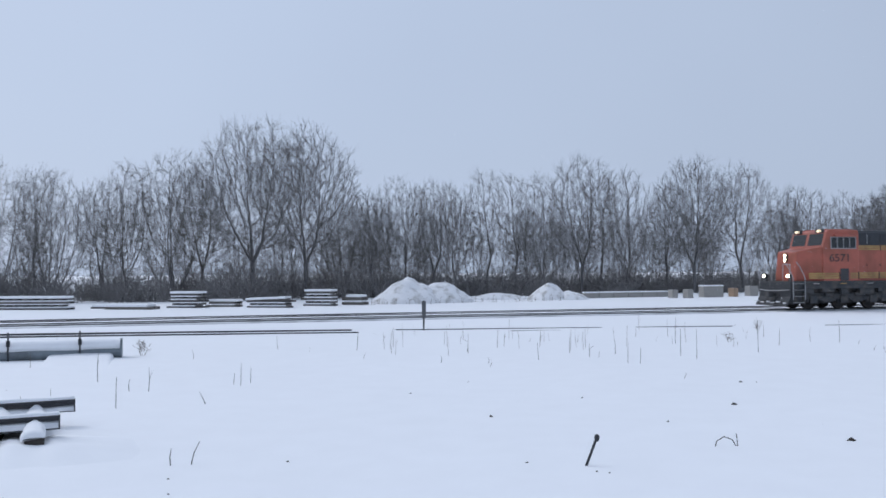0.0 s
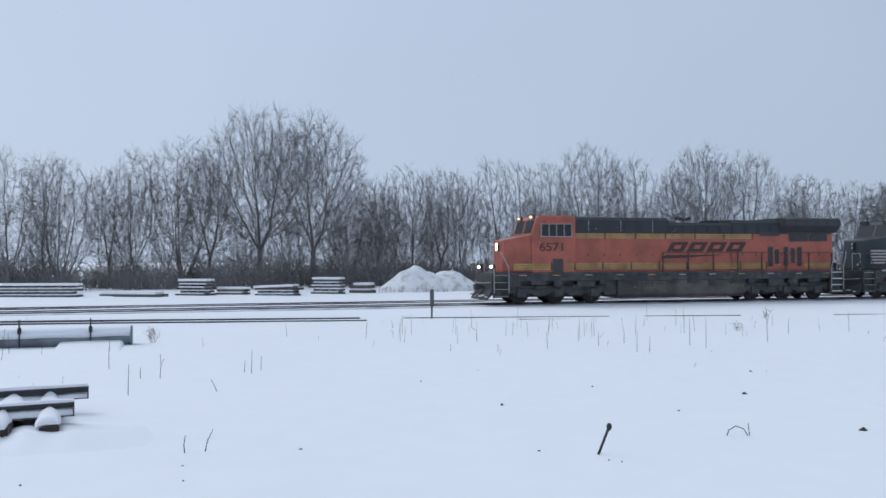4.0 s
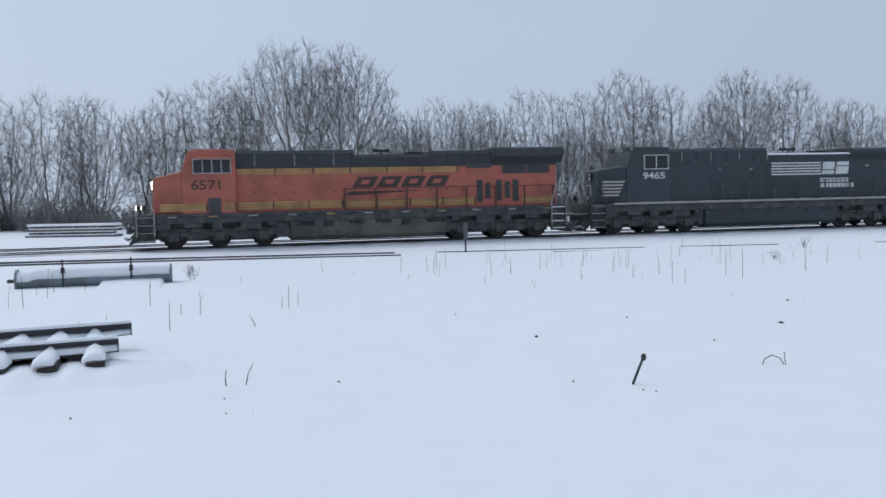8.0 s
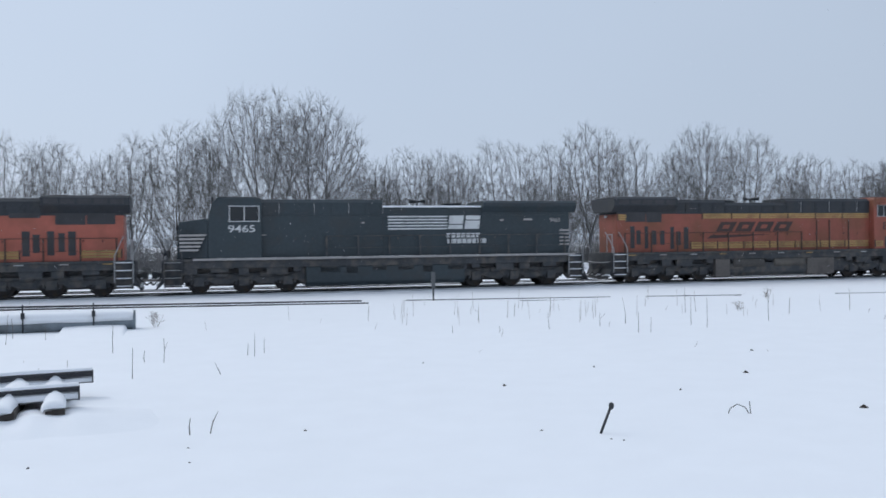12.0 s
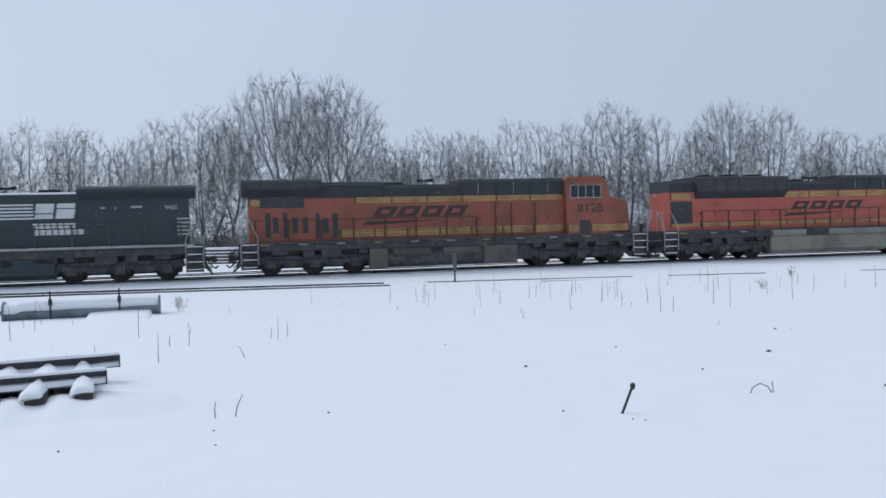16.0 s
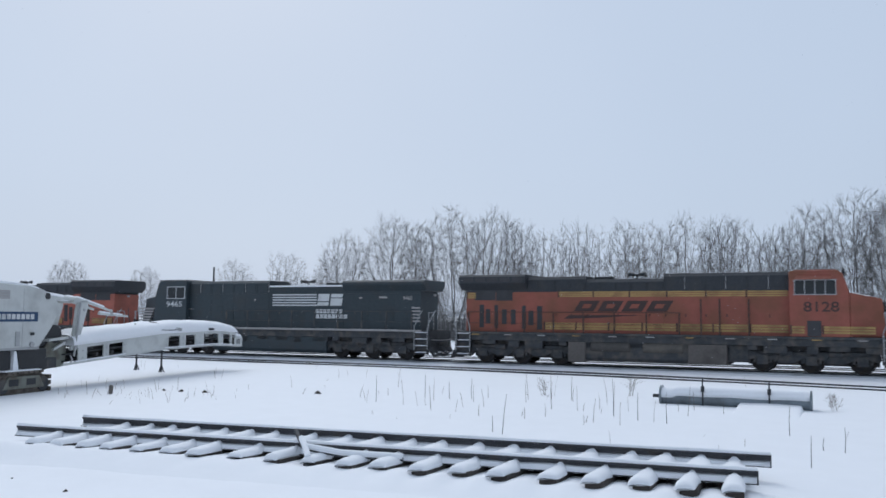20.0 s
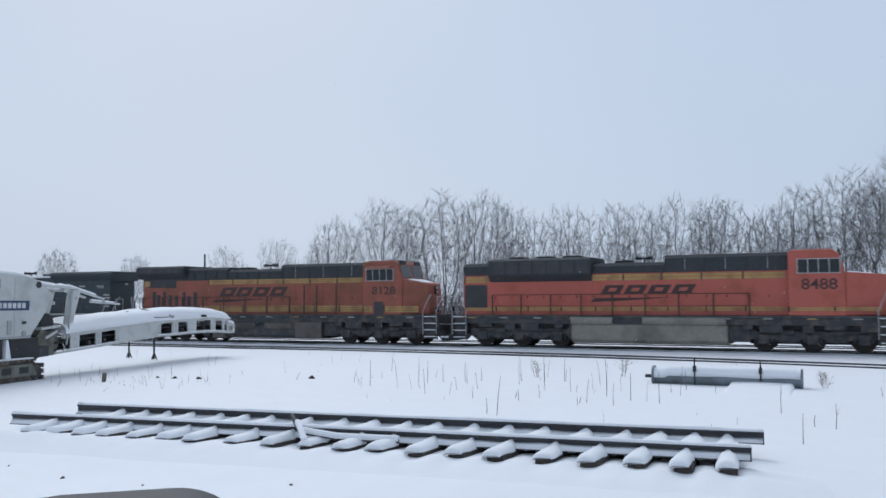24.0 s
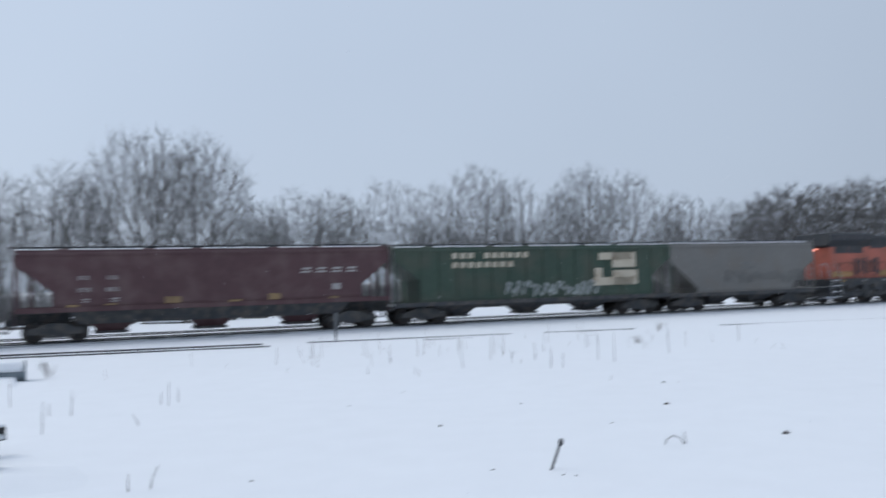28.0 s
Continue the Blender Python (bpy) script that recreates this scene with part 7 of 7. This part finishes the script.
for x, y, h, dx in ((4.88, 21.18, 0.42, 0.01), (4.71, 23.43, 0.54, -0.04), (4.58, 21.21, 0.56, 0.01), (3.89, 22.71, 0.41, -0.01), (2.46, 22.08, 0.47, -0.03), (-0.06, 21.57, 0.22, 0.0), (1.13, 21.48, 0.22, 0.0),
                    (-11.91, 18.56, 0.94, -0.03), (-11.06, 18.28, 0.70, 0.01), (-10.24, 18.19, 0.76, 0.0), (-18.51, 16.52, 0.77, -0.01), (-18.17, 18.16, 0.75, 0.0), (-11.82, 14.09, 0.87, 0.10), (-12.14, 14.15, 0.38, 0.01),
                    (-17.68, 18.71, 0.55, 0.0), (-17.24, 19.20, 0.62, 0.01), (-6.16, 16.71, 0.26, 0.01), (-7.38, 18.19, 0.65, 0.01)):
    sh = Shape()
    stalk(sh, 0, 0, h, 0.02, 0.0075, dx)
    sh.v = [(a, b, c - lie(0, 0)) for a, b, c in sh.v]
    ob = part("weed", sh, M_DARKWEED)
    ob.matrix_basis = pose(x, y, lie(x, y))
    tagged(ob, "tall dry weed stalk standing in the snow", "weed", "dry weeds in the snow")
sh = Shape()
for k in range(120):
    a, b = rng.uniform(-34, 24), rng.choice((rng.uniform(15, 24), rng.uniform(24, 36)))
    p = ALONG * a + ACROSS * b
    if (p - px0).length < 5 or noise.noise(Vector((p.x * 0.16, p.y * 0.16, 9))) < -0.05:
        continue
    stalk(sh, p.x, p.y, rng.uniform(0.08, 0.42) * (1.1 if b > 24 else 0.8), rng.uniform(0.01, 0.1), rng.uniform(0.003, 0.006))
for k in range(46):
    a, b = rng.gauss(10, 4.5), rng.uniform(22, 30)
    p = ALONG * a + ACROSS * b
    stalk(sh, p.x, p.y, rng.uniform(0.2, 0.75), rng.uniform(0.01, 0.06), rng.uniform(0.005, 0.008))
for k in range(48):
    x, y = rng.gauss(-15.5, 2.8), rng.uniform(16, 22)
    stalk(sh, x, y, rng.uniform(0.15, 0.8), rng.uniform(0.01, 0.12), rng.uniform(0.004, 0.008))
for k in range(150):
    x, y = rng.uniform(-5.5, 9.5), rng.uniform(62.8, 64.6)
    y += 0.42 * (x + 2.6)
    stalk(sh, x, y, rng.uniform(0.15, 0.6), rng.uniform(0.02, 0.15), rng.uniform(0.008, 0.014))
for k in range(45):
    x, y = rng.uniform(-28, -22), rng.uniform(10.5, 14.5)
    stalk(sh, x, y, rng.uniform(0.1, 0.5), rng.uniform(0.01, 0.15), rng.uniform(0.003, 0.006))
weeds = part("weed_stalks", sh, M_WEED)
tagged(weeds, "scattered dry weed stalks poking through snow", "weeds", kind="stuff")


def tuft(x, y, h, seed):
    """A small bare bush: a few upright stems with fine side twigs."""
    rg = random.Random(seed)
    sh = Shape()
    for _ in range(5):
        foot = Vector((rg.gauss(0, 0.05), rg.gauss(0, 0.05), -0.05))
        tip = foot + Vector((rg.gauss(0, 0.18) * h, rg.gauss(0, 0.18) * h, h * rg.uniform(0.7, 1.05)))
        sh.rod(foot, tip, 0.006, 0.003, 4)
        for _ in range(9):
            p = foot.lerp(tip, rg.uniform(0.25, 0.95))
            sh.rod(p, p + Vector((rg.gauss(0, 0.16), rg.gauss(0, 0.16), rg.uniform(0.05, 0.2))) * h * 1.3, 0.0035, 0.002, 3)
    ob = part("dry_bush", sh, M_WEED)
    ob.matrix_basis = pose(x, y, lie(x, y))
    tagged(ob, "small dry twiggy bush in the snow", "bush", "small dry bushes")


for k, row in enumerate(((12.3, 33.4, 0.45), (-8.5, 24.2, 0.4), (-14.52, 23.62, 0.75), (-16.57, 21.89, 0.6), (-9.4, 26.5, 0.35), (9.2, 27.5, 0.35))):
    tuft(*row, 70 + k)


def clod(x, y, s, seed, mat=None):
    rg = random.Random(seed)
    sh = Shape()
    sh.add([(s, 0, 0), (0, s * 0.8, 0), (-s * 1.1, 0.1 * s, 0), (0, -s * 0.7, 0), (rg.uniform(-0.3, 0.3) * s, rg.uniform(-0.3, 0.3) * s, s * 0.75), (0, 0, -s * 0.6)],
           [(0, 1, 4), (1, 2, 4), (2, 3, 4), (3, 0, 4), (1, 0, 5), (2, 1, 5), (3, 2, 5), (0, 3, 5)])
    ob = part("clod", sh, mat or M_DARKWEED, bevel=s * 0.12)
    ob.matrix_basis = pose(x, y, lie(x, y), 0, 0, rg.uniform(0, 360))
    tagged(ob, "dark clod showing through the snow", "clod", "clods in the snow")


for k, (x, y, s) in enumerate(((0.73, 13.25, 0.045), (4.92, 14.47, 0.06), (6.11, 17.56, 0.045), (3.35, 12.8, 0.03), (2.48, 15.32, 0.03), (0.98, 10.18, 0.025), (1.73, 9.72, 0.02), (1.86, 9.64, 0.02), (-3.07, 9.51, 0.02),
                               (-2.86, 8.87, 0.02), (-4.48, 8.69, 0.025), (-1.89, 10.33, 0.025), (-0.63, 16.06, 0.03), (5.40, 11.33, 0.075), (-12.2, 5.1, 0.05), (-9.4, 6.9, 0.04), (-24.5, 14.6, 0.12), (-25.3, 14.2, 0.12),
                               (-26.0, 14.0, 0.10), (-21.8, 17.0, 0.16), (-15.3, 4.3, 0.05), (-7.6, 6.7, 0.04), (-10.9, 5.6, 0.03), (-13.6, 4.9, 0.035))):
    clod(x, y, s, 200 + k)
stump = part("short_post", Shape().box(-0.05, 0.05, -0.045, 0.045, -0.1, 0.27), M_TIMBER, bevel=0.01)
stump.matrix_basis = pose(-25.9, 12.15, lie(-25.9, 12.15), 0, 6, 20)
tagged(stump, "short weathered timber post in the snow", "post")

# ---- door mirror of the car beside which the camera stands ----
mir = thing("door_mirror", "black plastic car door mirror with a rounded corner", "door mirror", pose(-1.467, 0.719, 2.079, 0, 0, 62.2))
sh = Shape()
corner = [(-0.02 + 0.13 * math.sin(q), -0.105 + 0.105 * math.cos(q)) for q in np.linspace(0, 1.57, 14)]
sh.prism(([(-0.2, 0.002)] + corner + [(0.105, -0.2), (0.06, -0.25), (-0.36, -0.25), (-0.42, -0.2), (-0.42, -0.06), (-0.37, -0.012)])[::-1], 0.0, 0.13)
housing = part("housing", sh, M_MIRROR_HOUSING, mir, bevel=0.012)
# unseen stand added down to the ground, as the car itself isn't built
part("mirror_arm", Shape().rod((-0.3, 0.06, -0.2), (-0.5, 0.06, -2.15), 0.035, 0.045, 8), M_MIRROR_HOUSING, mir)

# ---- falling snow: one slow curtain of flakes, fine near the camera and in clumps farther off ----
def snowfall(near, far):
    rg = np.random.default_rng(77)
    along = np.concatenate((rg.uniform(-48, 26, near), rg.uniform(-62, 36, far)))
    across = np.concatenate((rg.uniform(4.5, 16, near), rg.uniform(16, 41, far)))
    up = np.concatenate((rg.uniform(0.3, 40, near), rg.uniform(-0.2, 34, far)))
    size = np.concatenate((rg.uniform(0.004, 0.0085, near), rg.uniform(0.006, 0.011, far)))
    centre = np.stack((along * ALONG.x + across * ACROSS.x, along * ALONG.y + across * ACROSS.y, up), 1)
    corner = np.array(((1, 1, 1), (1, -1, -1), (-1, 1, -1), (-1, -1, 1))) / 1.732
    verts = (centre[:, None, :] + corner[None] * (size[:, None, None] * rg.uniform(0.7, 1.3, (near + far, 4, 1)))).reshape(-1, 3)
    faces = (np.array(((0, 1, 2), (0, 3, 1), (0, 2, 3), (1, 3, 2)))[None] + 4 * np.arange(near + far)[:, None, None]).reshape(-1, 3)
    return raw_mesh("falling_snow", verts.tolist(), faces.tolist(), M_SNOWCAP)


flakes = new("falling_snow", snowfall(2600, 9000))
tagged(flakes, "light snowflakes drifting down through the air", "snowflakes", kind="stuff")


motions()
